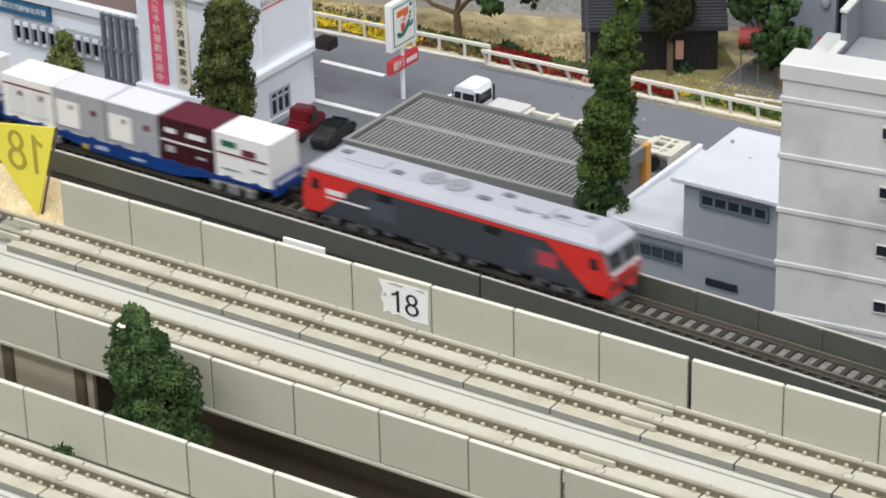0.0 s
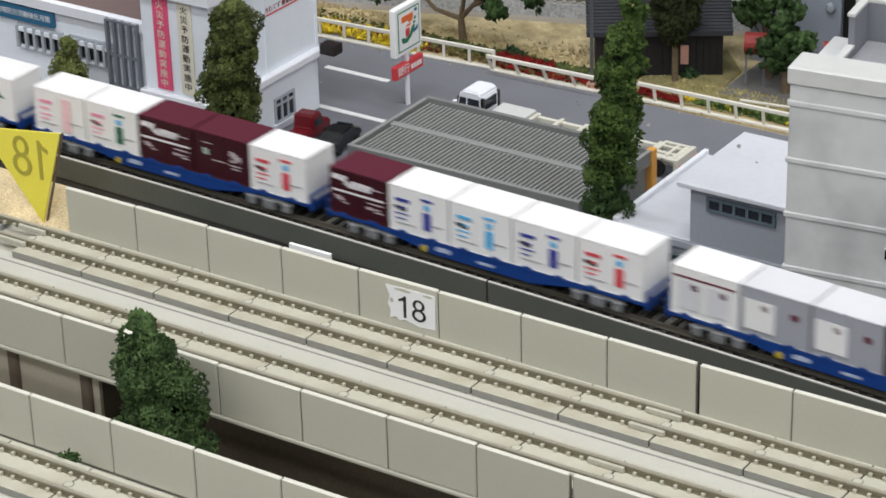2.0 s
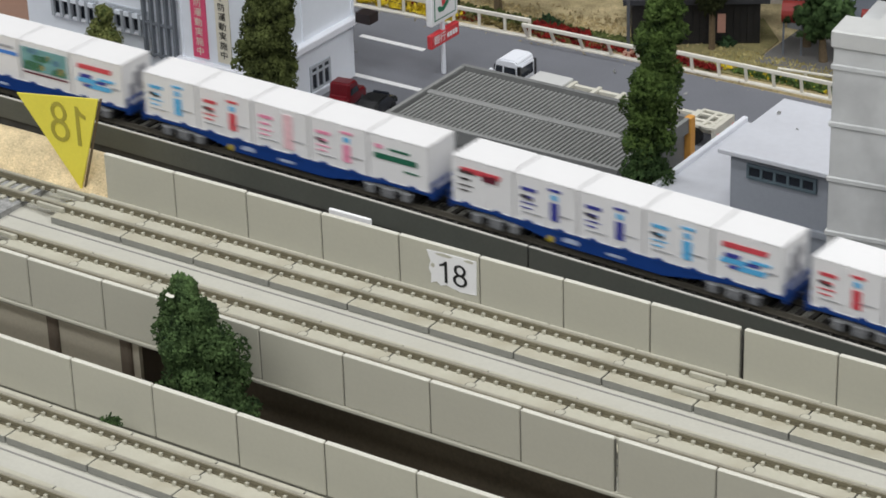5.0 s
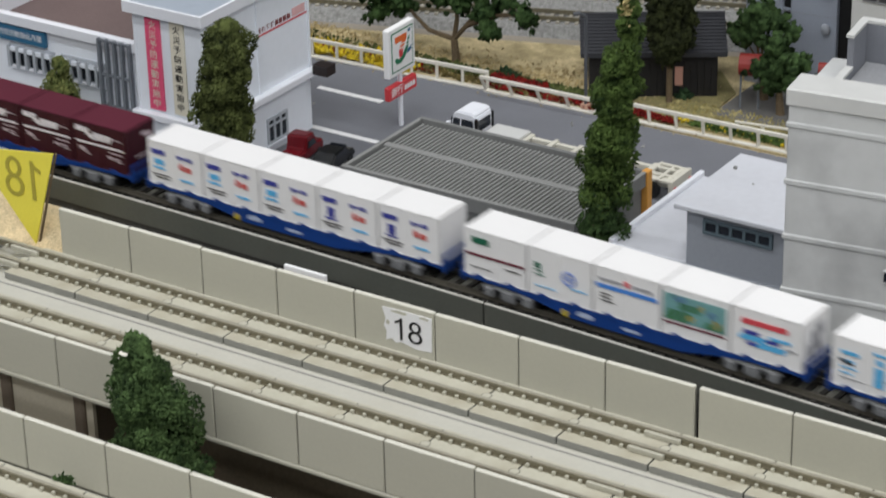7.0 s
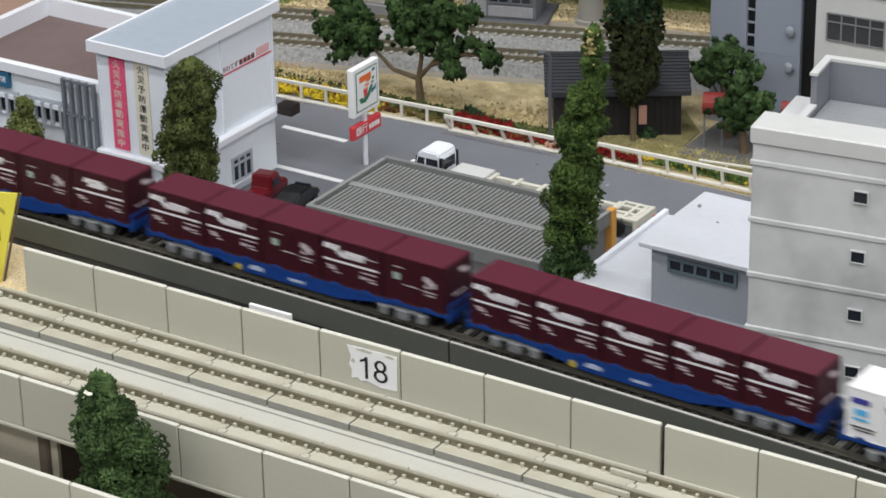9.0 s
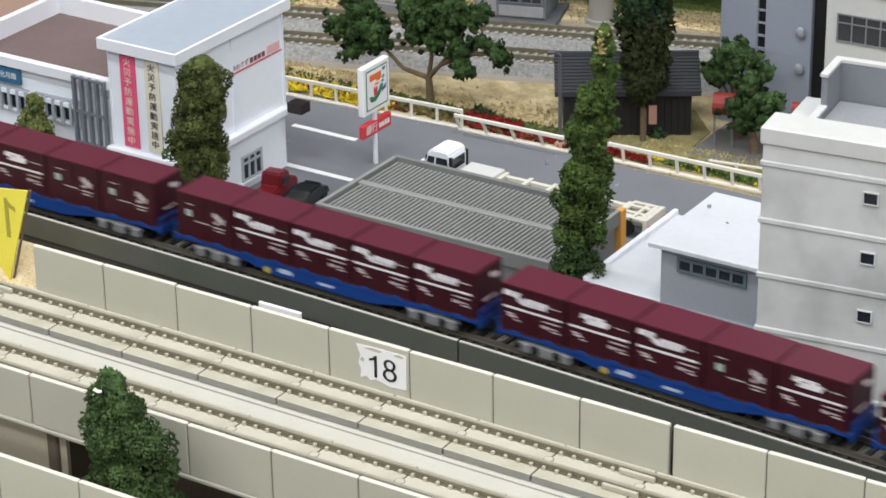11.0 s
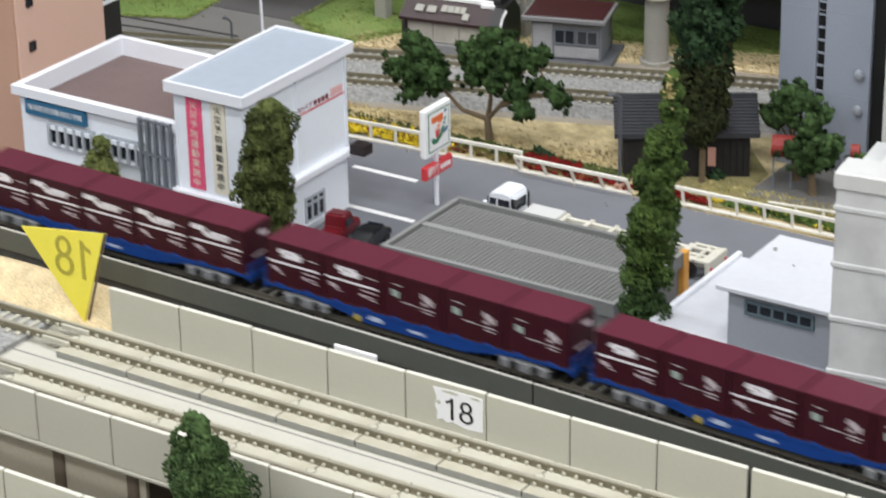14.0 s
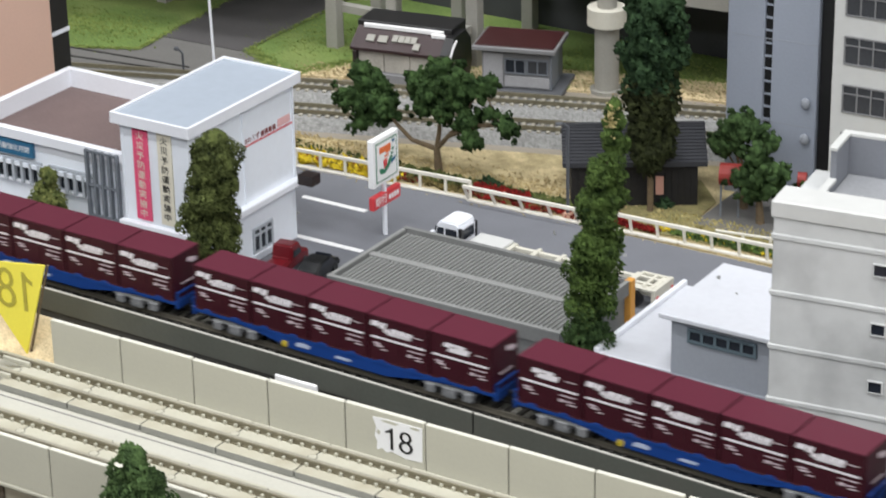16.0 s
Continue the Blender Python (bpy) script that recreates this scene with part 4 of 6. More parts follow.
# ---- far tracks behind the verge ----


def far_track(name, off, label):
    th = thing(name, label, "railway track", -330, track_line(-330) + off, G, kind="structure")
    yaw = math.degrees(math.atan(0.335))
    L = 760
    bm = bmesh.new()
    prism(bm, [(-14, 0), (14, 0), (10, 5.0), (-10, 5.0)], -60, L, "x")
    part("ballast", bm, BALLAST, th, at=at(0, 0, 0, 0, 0, yaw))
    bm = bmesh.new()
    box(bm, -0.9, 0.9, -7.5, 7.5, 0, 0.8)
    me = to_mesh("sleeper", bm)
    me.materials.append(FAR_SLEEPER)
    for i in range(104):
        d = 125 + i * 4.6
        part("sleeper", me, None, th, at=at(d * math.cos(radians(yaw)), d * math.sin(radians(yaw)), 5.0, 0, 0, yaw))
    for o in (-4.5, 4.5):
        bm = bmesh.new()
        box(bm, -60, L, o - 0.5, o + 0.5, 5.6, 7.6)
        part("rail", bm, RAIL, th, at=at(0, 0, 0, 0, 0, yaw))
    return th


far_track("far_railway_track", 0, "weathered far railway track on grey ballast")
far_track("far_railway_track", 36, "weathered far railway track next to the sand strip")

# ---- white road fence ----


def fence_run(x0, x1, y0, y1, tilt, label):
    L = math.hypot(x1 - x0, y1 - y0)
    th = thing("road_fence", label, "fence", x0, y0, G + 0.6, math.degrees(math.atan2(y1 - y0, x1 - x0)), group="white fences along the road")
    block("top_rail", (0, L, -0.6 - tilt, 0.6 - tilt, 7.6, 9.4), FENCE, th, "", 0.2)
    block("foot_rail", (0, L, -1.4, 1.2, 0, 1.0), FENCE, th, "", 0.2)
    n = max(2, round(L / 13.5))
    for i in range(n + 1):
        bm = bmesh.new()
        x = min(max(i * L / n, 0.6), L - 0.6)
        rod(bm, (x, 0, 0.5), (x, -tilt, 8.2), 0.75, 6)
        part("post", bm, FENCE, th)
    return th


fence_run(-320, -150, 310.5, 312.5, 0, "white plastic road fence along the verge")
fence_run(-149, -29, 312.6, 321.0, 0, "white plastic road fence along the verge")
fence_run(-30, 28, 319.5, 321.5, 4.5, "white plastic road fence leaning outward over red flowers")
fence_run(40, 145, 322.6, 325.6, 1.5, "slightly leaning white plastic road fence")
fence_run(146, 330, 325.6, 327, 0, "white plastic road fence along the verge")
fence_run(88, 150, 336, 346, 0, "short low cream fence on the dry grass").scale = (1, 1, 0.5)

for i, (x, y, L) in enumerate(((-98, 285, 35), (-75, 246.5, 36), (100, 248, 18), (100, 243, 20))):
    setting(block("road_line", (x, x + L, y - 1.5, y + 1.5, G + 0.6, G + 0.85), WHITE_LINE), "white painted line on the road surface", "road marking")

# ---- shop sign on a pole ----
sn = thing("shop_sign", "white shop sign with orange, red and green shapes on a pole", "sign", -41, 268, G + 0.6)
bm = bmesh.new()
rod(bm, (0, 0, 0), (0, 0, 47), 1.1, 12)
part("pole", bm, WHITE, sn)
pl = block("panel", (-1.6, 1.6, -10.2, 10, 25, 47.4), PAPER, sn, "white panel", 0.4)
bm = bmesh.new()
prism(bm, [(-8.2, 27), (8.2, 27), (8.2, 45.4), (-8.2, 45.4)], 1.6, 1.72, "x")
part("panel_rim", bm, SIGN_GREEN, pl)
bm = bmesh.new()
prism(bm, [(-7.6, 27.6), (7.6, 27.6), (7.6, 44.8), (-7.6, 44.8)], 1.72, 1.82, "x")
part("panel_face", bm, PAPER, pl)
bm = bmesh.new()
prism(bm, [(-5.6, 43), (3.2, 43), (3.2, 40.5), (0.4, 36.5), (-2.8, 36.5), (-0.2, 40.2), (-5.6, 40.2)], 1.82, 1.95, "x")
part("orange_shape", bm, SIGN_ORANGE, pl)
bm = bmesh.new()
prism(bm, [(-2.8, 36.2), (0.6, 36.2), (-0.2, 33.4), (-2.4, 32.6)], 1.82, 1.95, "x")
part("red_shape", bm, SIGN_RED, pl)
bm = bmesh.new()
prism(bm, [(-6.2, 33.0), (-5.0, 30.6), (-1.5, 30.2), (2.0, 32.4), (4.6, 36.6), (5.6, 40.6), (4.2, 40.4), (2.8, 37.0), (0.4, 34.0), (-2.2, 32.2), (-4.4, 33.2)], 1.82, 1.95, "x")
part("green_shape", bm, SIGN_GREEN, pl)
for pts in ([(4.3, 42.7), (6.3, 42.9), (6.3, 44.3), (4.3, 44.1)], [(3.4, 33.0), (6.6, 34.2), (6.8, 36.2), (5.4, 35.4), (3.4, 34.8)]):
    bm = bmesh.new()
    prism(bm, pts, 1.82, 1.95, "x")
    part("blue_shape", bm, SIGN_BLUE, pl)
for zz in (37.0, 38.6):
    bm = bmesh.new()
    prism(bm, [(-6, zz), (6.2, zz), (6.2, zz + 0.55), (-6, zz + 0.55)], 1.96, 2.02, "x")
    part("letter_bar", bm, PAPER, pl)
rd = block("red_board", (-1.3, 1.3, -10.4, 11.2, 14.6, 20.8), SIGN_RED, sn, "red board with white writing", 0.3)
words("lettering", "銀行", 4.6, PAPER, rd, at(1.4, -4.2, 17.7, 90, 0, 90))
for i in range(4):
    block("letter_bar", (1.3, 1.42, 1.6 + i * 2.1, 3.2 + i * 2.1, 16.4, 18.6), PAPER, rd)

# ---- lorry without its load, parked cars ----
lo = thing("lorry", "white cab-over lorry with a bare cream chassis", "lorry", 2.5, 264, G + 0.6)
bm = bmesh.new()
prism(bm, [(-10.5, 4), (2.0, 4), (2.0, 16.8), (0.4, 18.2), (-6.8, 18.2), (-9.2, 16.8), (-10.5, 10.8)], -6.6, 6.6, "y")
bmesh.ops.bevel(bm, geom=list(bm.edges), offset=0.6, segments=2, affect="EDGES")
cab = part("cab", bm, WHITE, lo, "white cab")
bm = bmesh.new()
prism(bm, [(-5.2, 8.8), (1.0, 8.8), (0.8, 15.0), (-4.8, 15.0)], -6.8, -6.5, "y")
part("side_window", bm, GLASS, cab)
bm = bmesh.new()
prism(bm, [(-9.9, 8.8), (-6.1, 8.8), (-5.6, 15.0), (-8.9, 15.0)], -6.8, -6.5, "y")
part("side_window", bm, GLASS, cab)
bm = bmesh.new()
prism(bm, [(-5.9, 9.4), (5.9, 9.4), (5.7, 14.4), (-5.7, 14.4)], -10.75, -9.6, "x")
part("windscreen", bm, GLASS, cab)
bm = bmesh.new()
prism(bm, [(-6.0, 8), (6.0, 8), (6.0, 15.5), (-6.0, 15.5)], 1.9, 2.5, "x")
part("rear_wall", bm, WHITE, cab)
bm = bmesh.new()
prism(bm, [(-4.8, 10), (4.8, 10), (4.6, 14.8), (-4.6, 14.8)], 2.45, 2.65, "x")
part("rear_window", bm, GLASS, cab)
block("sill_panel", (-10.2, 1.9, -6.72, -6.5, 4.2, 6.6), BLACK, cab, "black lower panel")
block("air_pipe", (1.9, 3.4, -6.9, -5.7, 6, 16.0), BLACK, cab)
block("air_pipe", (1.9, 3.2, 5.6, 6.5, 6, 15.8), BLACK, cab)
block("mirror", (-11.6, -10.4, -8.8, -6.5, 10.5, 13), WHITE, cab)
for yy0 in (-5.5, 3.5):
    block("chassis_beam", (3, 98, yy0, yy0 + 2.0, 5.2, 8.6), CREAM, lo, "", 0.2)
for k in range(8):
    block("cross_member", (10 + k * 12.0, 12 + k * 12.0, -6.8, 6.8, 7.4, 9.2), CREAM, lo, "", 0.2)
block("load_plate", (5, 22, -6.4, 6.4, 8.7, 10.4), PALE_CAP, lo, "pale grey plate behind the cab", 0.3)
block("tank", (8, 26, -7.6, -5.5, 4.2, 8.4), CREAM, lo, "", 0.4)
for fy in (-8.2, -3, 3, 6.8):
    block("tail_frame", (84, 97, fy, fy + 1.4, 8.0, 9.4), CREAM, lo, "", 0.2)
for fx in (84, 90.5):
    block("tail_frame", (fx, fx + 1.4, -8.2, 8.2, 8.05, 9.5), CREAM, lo, "", 0.2)
block("tail_frame", (96.5, 98.5, -8.4, 8.4, 3.0, 9.6), CREAM, lo, "", 0.2)
block("side_rail", (40, 84, -8.0, -7.0, 7.4, 8.6), CREAM, lo)
for yl in (-7.2, 5.6):
    block("tail_light", (98.4, 98.9, yl, yl + 1.6, 4.5, 6.5), SIGN_RED, lo)
for wx in (-7, 30, 72, 88):
    for wy in (-7.8, 5.0):
        bm = bmesh.new()
        rod(bm, (wx, wy, 3.4), (wx, wy + 2.8, 3.4), 3.4, 16)
        part("wheel", bm, BLACK, lo)


def car(name, label, x, y, rz, paint, pickup=False):
    th = thing(name, label, "car", x, y, G + 0.6, rz, group="cars parked by the fire station")
    bm = bmesh.new()
    if pickup:
        prism(bm, [(-15, 2), (15, 2), (15, 7), (8, 8), (5.5, 14.2), (-3, 14.6), (-4.4, 7.6), (-15, 7.6)], -5.6, 5.6, "x")
    else:
        prism(bm, [(-15, 2), (15, 2), (15.2, 5.5), (9.5, 6.8), (5.5, 9.8), (-6, 9.9), (-10.5, 7.0), (-15, 6.4)], -5.7, 5.7, "x")
    bmesh.ops.bevel(bm, geom=list(bm.edges), offset=0.9, segments=3, affect="EDGES")
    part("body", bm, paint, th)
    for sx in (-5.75, 5.65):
        bm = bmesh.new()
        prism(bm, [(-5.5, 7.0), (7.4, 7.0), (4.8, 9.3), (-4.6, 9.4)] if not pickup else [(-2, 8), (6.6, 8), (4.4, 11.4), (-2, 11.4)], sx, sx + 0.15, "x")
        part("side_window", bm, GLASS, th)
    bm = bmesh.new()
    prism(bm, [(-4.6, 7.2), (4.6, 7.2), (4.2, 9.6), (-4.2, 9.6)], 7.2, 8.4, "y")
    part("windscreen", bm, GLASS, th)
    for wx in (-5.9, 4.4):
        for wy in (-9.5, 9.5):
            bm = bmesh.new()
            rod(bm, (wx, wy, 2.2), (wx + 1.5, wy, 2.2), 2.2, 14)
            part("wheel", bm, BLACK, th)
    th.scale = (0.86, 0.86, 0.86)
    return th


car("red_pickup", "dark red pickup parked beside the white wall", -57, 214.5, 8, CAR_RED, True)
car("black_car", "glossy black saloon car parked beside the pickup", -41, 215, 8, CAR_BLACK)

# ---- street lamps and poles ----
LAMP_GREY = mat("dark_grey_lamp_post", (0.075, 0.08, 0.09), 0.5, vary=0.1)
lp = thing("street_lamp", "dark grey street lamp with a curved head", "street lamp", 20.4, 323.5, G + 0.6)
bm = bmesh.new()
rod(bm, (0, 0, 0), (0, 0, 44), 0.8, 10)
rod(bm, (0, 0, 44), (-1.5, -2, 46), 0.8, 8)
rod(bm, (-1.5, -2, 46), (-4, -4, 46), 0.9, 8)
part("pole", bm, LAMP_GREY, lp)
block("foot", (-1.8, 1.8, -1.8, 1.8, 0, 3), SALMON_DARK, lp)
lp = thing("street_lamp", "small dark street lamp by the grey path", "street lamp", -246, 388, G + 1)
bm = bmesh.new()
rod(bm, (0, 0, 0), (0, 0, 12), 0.6, 8)
rod(bm, (0, 0, 12), (-2, -0.7, 14), 0.6, 8)
rod(bm, (-2, -0.7, 14), (-4, -1.4, 14.2), 1.1, 8)
part("pole", bm, LAMP_GREY, lp)
pm = thing("flag_pole", "thin white pole behind the white tower", "pole", -228.5, 392, G)
bm = bmesh.new()
rod(bm, (0, 0, 0), (-2, 0, 66), 0.7, 8)
part("shaft", bm, WHITE, pm)

# ---- red round-topped signs by the grey tower ----
for x, y in ((82, 362), (112, 372)):
    rs = thing("red_awning", "small red rounded awning on thin posts", "awning", x, y, G + 1, 20)
    bm = bmesh.new()
    rod(bm, (-5 if x < 100 else -2, 0, 20), (5 if x < 100 else 2, 0, 20), 5.0 if x < 100 else 3.4, 16)
    part("cover", bm, mat("red_awning_cloth", (0.24, 0.025, 0.02), 0.6), rs)
    bm = bmesh.new()
    rod(bm, (-4, -3, 0), (-4, -3, 18), 0.5, 6)
    part("post", bm, FRAME, rs)
    bm = bmesh.new()
    rod(bm, (4, -3, 0), (4, -3, 18), 0.5, 6)
    part("post", bm, FRAME, rs)
setting(block("paving", (72, 128, 345, 388, G, G + 1.6), ROAD_PALE), "pale grey paving by the tower block", "pavement")

# ---- sand hill, yellow flag, paper number ----
bm = bmesh.new()
NX, NY = 40, 24
grid = []
for j in range(NY + 1):
    for i in range(NX + 1):
        x, y = -330 + i * 333 / NX, 0.5 + j * 31 / NY
        z = -23.5 + 10.5 * math.sin(math.pi * min(1, max(0, j / NY - 0.2) / 0.8)) + 1.6 * noise.noise(Vector((x * 0.06, y * 0.09, 0))) - 6 * max(0, (x + 18) / 18) * (j / NY)
        grid.append(bm.verts.new((x, y, z)))
for j in range(NY):
    for i in range(NX):
        a = j * (NX + 1) + i
        bm.faces.new((grid[a], grid[a + 1], grid[a + NX + 2], grid[a + NX + 1]))
edge = [e for e in bm.edges if len(e.link_faces) == 1]
low_v = bmesh.ops.extrude_edge_only(bm, edges=edge)["geom"]
for v in low_v:
    if isinstance(v, bmesh.types.BMVert):
        v.co.z = G
for f in bm.faces:
    f.smooth = True
bmesh.ops.recalc_face_normals(bm, faces=bm.faces)
setting(part("sand_bank", bm, SAND), "yellow sand bank between the two viaducts", "ground")


def digits(name, size, material, parent, m):
    """The number 18 in plain grotesque figures, lying in the xy plane of m; size is the height in mm."""
    bm = bmesh.new()
    prism(bm, [(-0.36, -0.5), (-0.25, -0.5), (-0.25, 0.5), (-0.33, 0.5), (-0.42, 0.38), (-0.56, 0.31), (-0.56, 0.21), (-0.36, 0.29)], 0, 0.012, "z")
    for cy, ro, rv, up in ((0.235, 0.245, 0.265, 0), (-0.225, 0.285, 0.285, 0.006)):
        n, ring = 22, []
        for k in range(n):
            a = 2 * math.pi * k / n
            c, d = math.cos(a), math.sin(a)
            ring.append([bm.verts.new((0.27 + c * (ro - t), cy + d * (rv - t * 0.85), z)) for t, z in ((0, 0), (0.11, 0), (0.11, 0.012 + up), (0, 0.012 + up))])
        for k in range(n):
            a, b = ring[k], ring[(k + 1) % n]
            for q in range(4):
                bm.faces.new((a[q], b[q], b[(q + 1) % 4], a[(q + 1) % 4]))
    bmesh.ops.recalc_face_normals(bm, faces=bm.faces)
    bm.transform(Matrix.Scale(size, 4))
    return part(name, bm, material, parent, at=m)


fl = thing("yellow_flag", "yellow triangular card flag with a mirrored number stuck in sand", "flag", -20, 8, -22)
bm = bmesh.new()
prism(bm, [(-26, 31.5), (12.2, 37.2), (0.3, 0)], -0.3, 0.3, "y")
cd = part("card", bm, YELLOW, fl)
bm = bmesh.new()
rod(bm, (12.6, 0.9, 37), (0.2, 0.9, -3), 0.5, 6)
part("stick", bm, TRUNK, fl)
digits("number", 15.0, YELLOW_INK, cd, at(-2.6, -0.36, 24.8, 90, 0, 0) @ Matrix.Diagonal((-1, 1, 1, 1)))

pn = thing("paper_number", "torn white paper sticker with the number 18 on the wall", "sticker", 144, -0.02, -9)
bm = bmesh.new()
prism(bm, [(-9.6, 6.0), (-4, 6.3), (2, 6.4), (9.4, 6.4), (9.2, -5.8), (3, -6.2), (-2.5, -5.0), (-4.5, -5.8), (-6, -4.6), (-8.3, -5.6), (-8.0, -2.4), (-9.0, -0.6), (-8.2, 2.4)], -0.22, 0, "y")
pp = part("paper", bm, PAPER, pn)
digits("number", 7.7, INK, pp, at(0.6, -0.3, -0.3, 90) @ Matrix.Diagonal((1.22, 1, 1, 1)))
for k, (u, v, w, h) in enumerate(((-3.0, 5.5, 7, 0.9), (6.6, 5.6, 4, 0.8), (-7.4, 1.0, 1.6, 1.4))):
    bm = bmesh.new()
    prism(bm, [(u - w / 2, v), (u, v + h * 0.7), (u + w / 2, v + h * 0.2), (u + w * 0.3, v - h * 0.6), (u - w * 0.35, v - h * 0.4)], -0.3, -0.22, "y")
    part("torn_patch", bm, CONCRETE, pn, "torn grey patch")
wp = thing("white_strip", "small white plastic strip behind the parapet", "strip", 95.5, 12, -19)
block("strip", (-8.5, 8.5, -0.6, 0.6, 0, 14.0), PAPER, wp, "", 0.2)

# ---- trees ----


def foam(rng, n, profile, height, base, lump=4.6, per=230, wild=1.08):
    """Places for foam chips: lumps sit on the crown's skin, chips crowd round every lump."""
    out, mids = [], []
    while len(out) < n:
        h = rng.uniform(0, 1) ** 1.05
        a = rng.uniform(0, 2 * math.pi)
        r = profile(h) * (1 + 0.42 * noise.noise(Vector((math.cos(a) * 1.4, math.sin(a) * 1.4, h * height * 0.11 + base))))
        d = r * rng.uniform(0.3, 1.0) ** 0.5 * rng.choice((0.72, 0.9, 1.0, wild))
        c = np.array((d * math.cos(a), d * math.sin(a), base + h * height))
        k = rng.choice((0.45, 0.6, 0.8, 1.0, 1.25))
        s = lump * k * min(1.0, 0.35 + r / 9)
        m = max(12, int(per * k * k))
        v = rng.normal(0, 1, (m, 3))
        v /= np.linalg.norm(v, axis=1, keepdims=True)
        out.extend(c + v * s * rng.uniform(0.7, 1.12, (m, 1)))
        mids.extend([c * (0.8, 0.8, 1) - (0, 0, 0.3 * s)] * m)
    return np.array(out[:n]), np.array(mids[:n])


def column_tree(name, label, x, y, foot, height, crown_from, profile, leaf, n, size, seed, second=None, lean=(0, 0), lump=4.6, per=230, wild=1.08):
    th = thing(name, label, "tree", x, y, foot, 0, group="model trees")
    bm = bmesh.new()
    rod(bm, (0, 0, 0), (lean[0] * 0.85, lean[1] * 0.85, height * 0.85), 1.5, 8, 0.5)
    rng = np.random.default_rng(seed)
    for k in range(9):
        a, h = rng.uniform(0, 6.28), crown_from + (height - crown_from) * rng.uniform(0.0, 0.7)
        rr = profile((h - crown_from) / (height - crown_from)) * 0.8
        cx, cy = lean[0] * h / height, lean[1] * h / height
        rod(bm, (cx, cy, h - 3), (cx + rr * math.cos(a), cy + rr * math.sin(a), h + 4), 0.6, 5, 0.25)
    part("trunk", bm, TRUNK, th)
    pl, mid = foam(rng, n, profile, height - crown_from, crown_from, lump, per, wild)
    for arr in (pl, mid):
        arr[:, 0] += lean[0] * arr[:, 2] / height
        arr[:, 1] += lean[1] * arr[:, 2] / height
    sz = rng.uniform(0.55, 1.35, n) * size
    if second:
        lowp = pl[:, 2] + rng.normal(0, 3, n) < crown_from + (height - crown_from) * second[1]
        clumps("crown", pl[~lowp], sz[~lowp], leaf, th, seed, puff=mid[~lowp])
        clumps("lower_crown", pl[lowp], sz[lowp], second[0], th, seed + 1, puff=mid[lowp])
    else:
        clumps("crown", pl, sz, leaf, th, seed, puff=mid)
    return th


def bumpy(h, k, depth=0.16):
    return 1 + depth * math.sin(k * h * 6.28 + 1) + depth * 0.6 * math.sin(2.3 * k * h * 6.28)


def poplar(h):
    return (6.9 - 1.5 * h) * min(1, (1.03 - h) * 3.2) * min(1, 0.5 + h * 8) * bumpy(h, 3.2, 0.03)


def cone(h):
    return min(17.0, 2.8 + 18.5 * (1 - h)) * min(1, (1.03 - h) * 9) * bumpy(h, 4.1, 0.03)


def oval(h):
    return (10.3 - 2.2 * h) * min(1, math.sqrt(max(0, 1.01 - h) * 5)) * min(1, 0.7 + h * 4) * bumpy(h, 2.6, 0.03)


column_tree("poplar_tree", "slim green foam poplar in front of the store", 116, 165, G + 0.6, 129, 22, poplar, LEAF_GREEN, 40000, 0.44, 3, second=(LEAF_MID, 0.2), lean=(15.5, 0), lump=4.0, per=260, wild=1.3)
pop = bpy.data.objects["poplar_tree"]
rng = np.random.default_rng(17)
clumps("dry_tip", rng.normal(0, 1, (90, 3)) * (1.3, 1.3, 2.6) + (15.6, -2.6, 122), rng.uniform(0.3, 0.6, 90), island_mat("pale_dry_foam", (0.20, 0.17, 0.06), (0.50, 0.42, 0.20)), pop, 18, label="pale dry tip")
column_tree("olive_tree", "dense olive-brown foam tree beside the white tower", -51, 150, G + 0.6, 86.5, 20, oval, LEAF_OLIVE, 46000, 0.44, 5, lean=(9, 0), lump=3.6, per=220, wild=1.12)
column_tree("small_bush_tree", "small olive bush in front of the station wing", -140, 160, G + 0.6, 48.5, 14, lambda h: 1.0 + 7.4 * math.sqrt(max(0.0, 1 - h)) * min(1, 0.5 + 2 * h), LEAF_BUSH, 10000, 0.44, 7, lump=3.4, per=150, wild=1.35)
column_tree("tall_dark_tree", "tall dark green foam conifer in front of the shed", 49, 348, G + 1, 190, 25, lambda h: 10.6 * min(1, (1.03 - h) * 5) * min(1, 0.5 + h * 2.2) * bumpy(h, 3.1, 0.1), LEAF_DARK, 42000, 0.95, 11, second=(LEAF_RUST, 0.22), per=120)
column_tree("pointed_tree", "bushy green foam tree standing between the viaducts", 124, -95, G, 100.5, 26, cone, LEAF_TREE, 64000, 0.42, 13, lean=(-11, 0), lump=4.4, per=330, wild=1.2)

bm = bmesh.new()
prism(bm, [(-1.5, -0.4), (0.3, -0.6), (1.3, -0.1), (1.0, 0.6), (-0.4, 0.4), (-1.2, 0.7)], 0, 0.25, "z")
sc = part("paper_scrap", bm, CREAM, at=at(113.7, -101.5, 20.5, 35, 12, 10))
tagged(sc, "small torn white paper scrap caught in the tree top", "paper scrap")


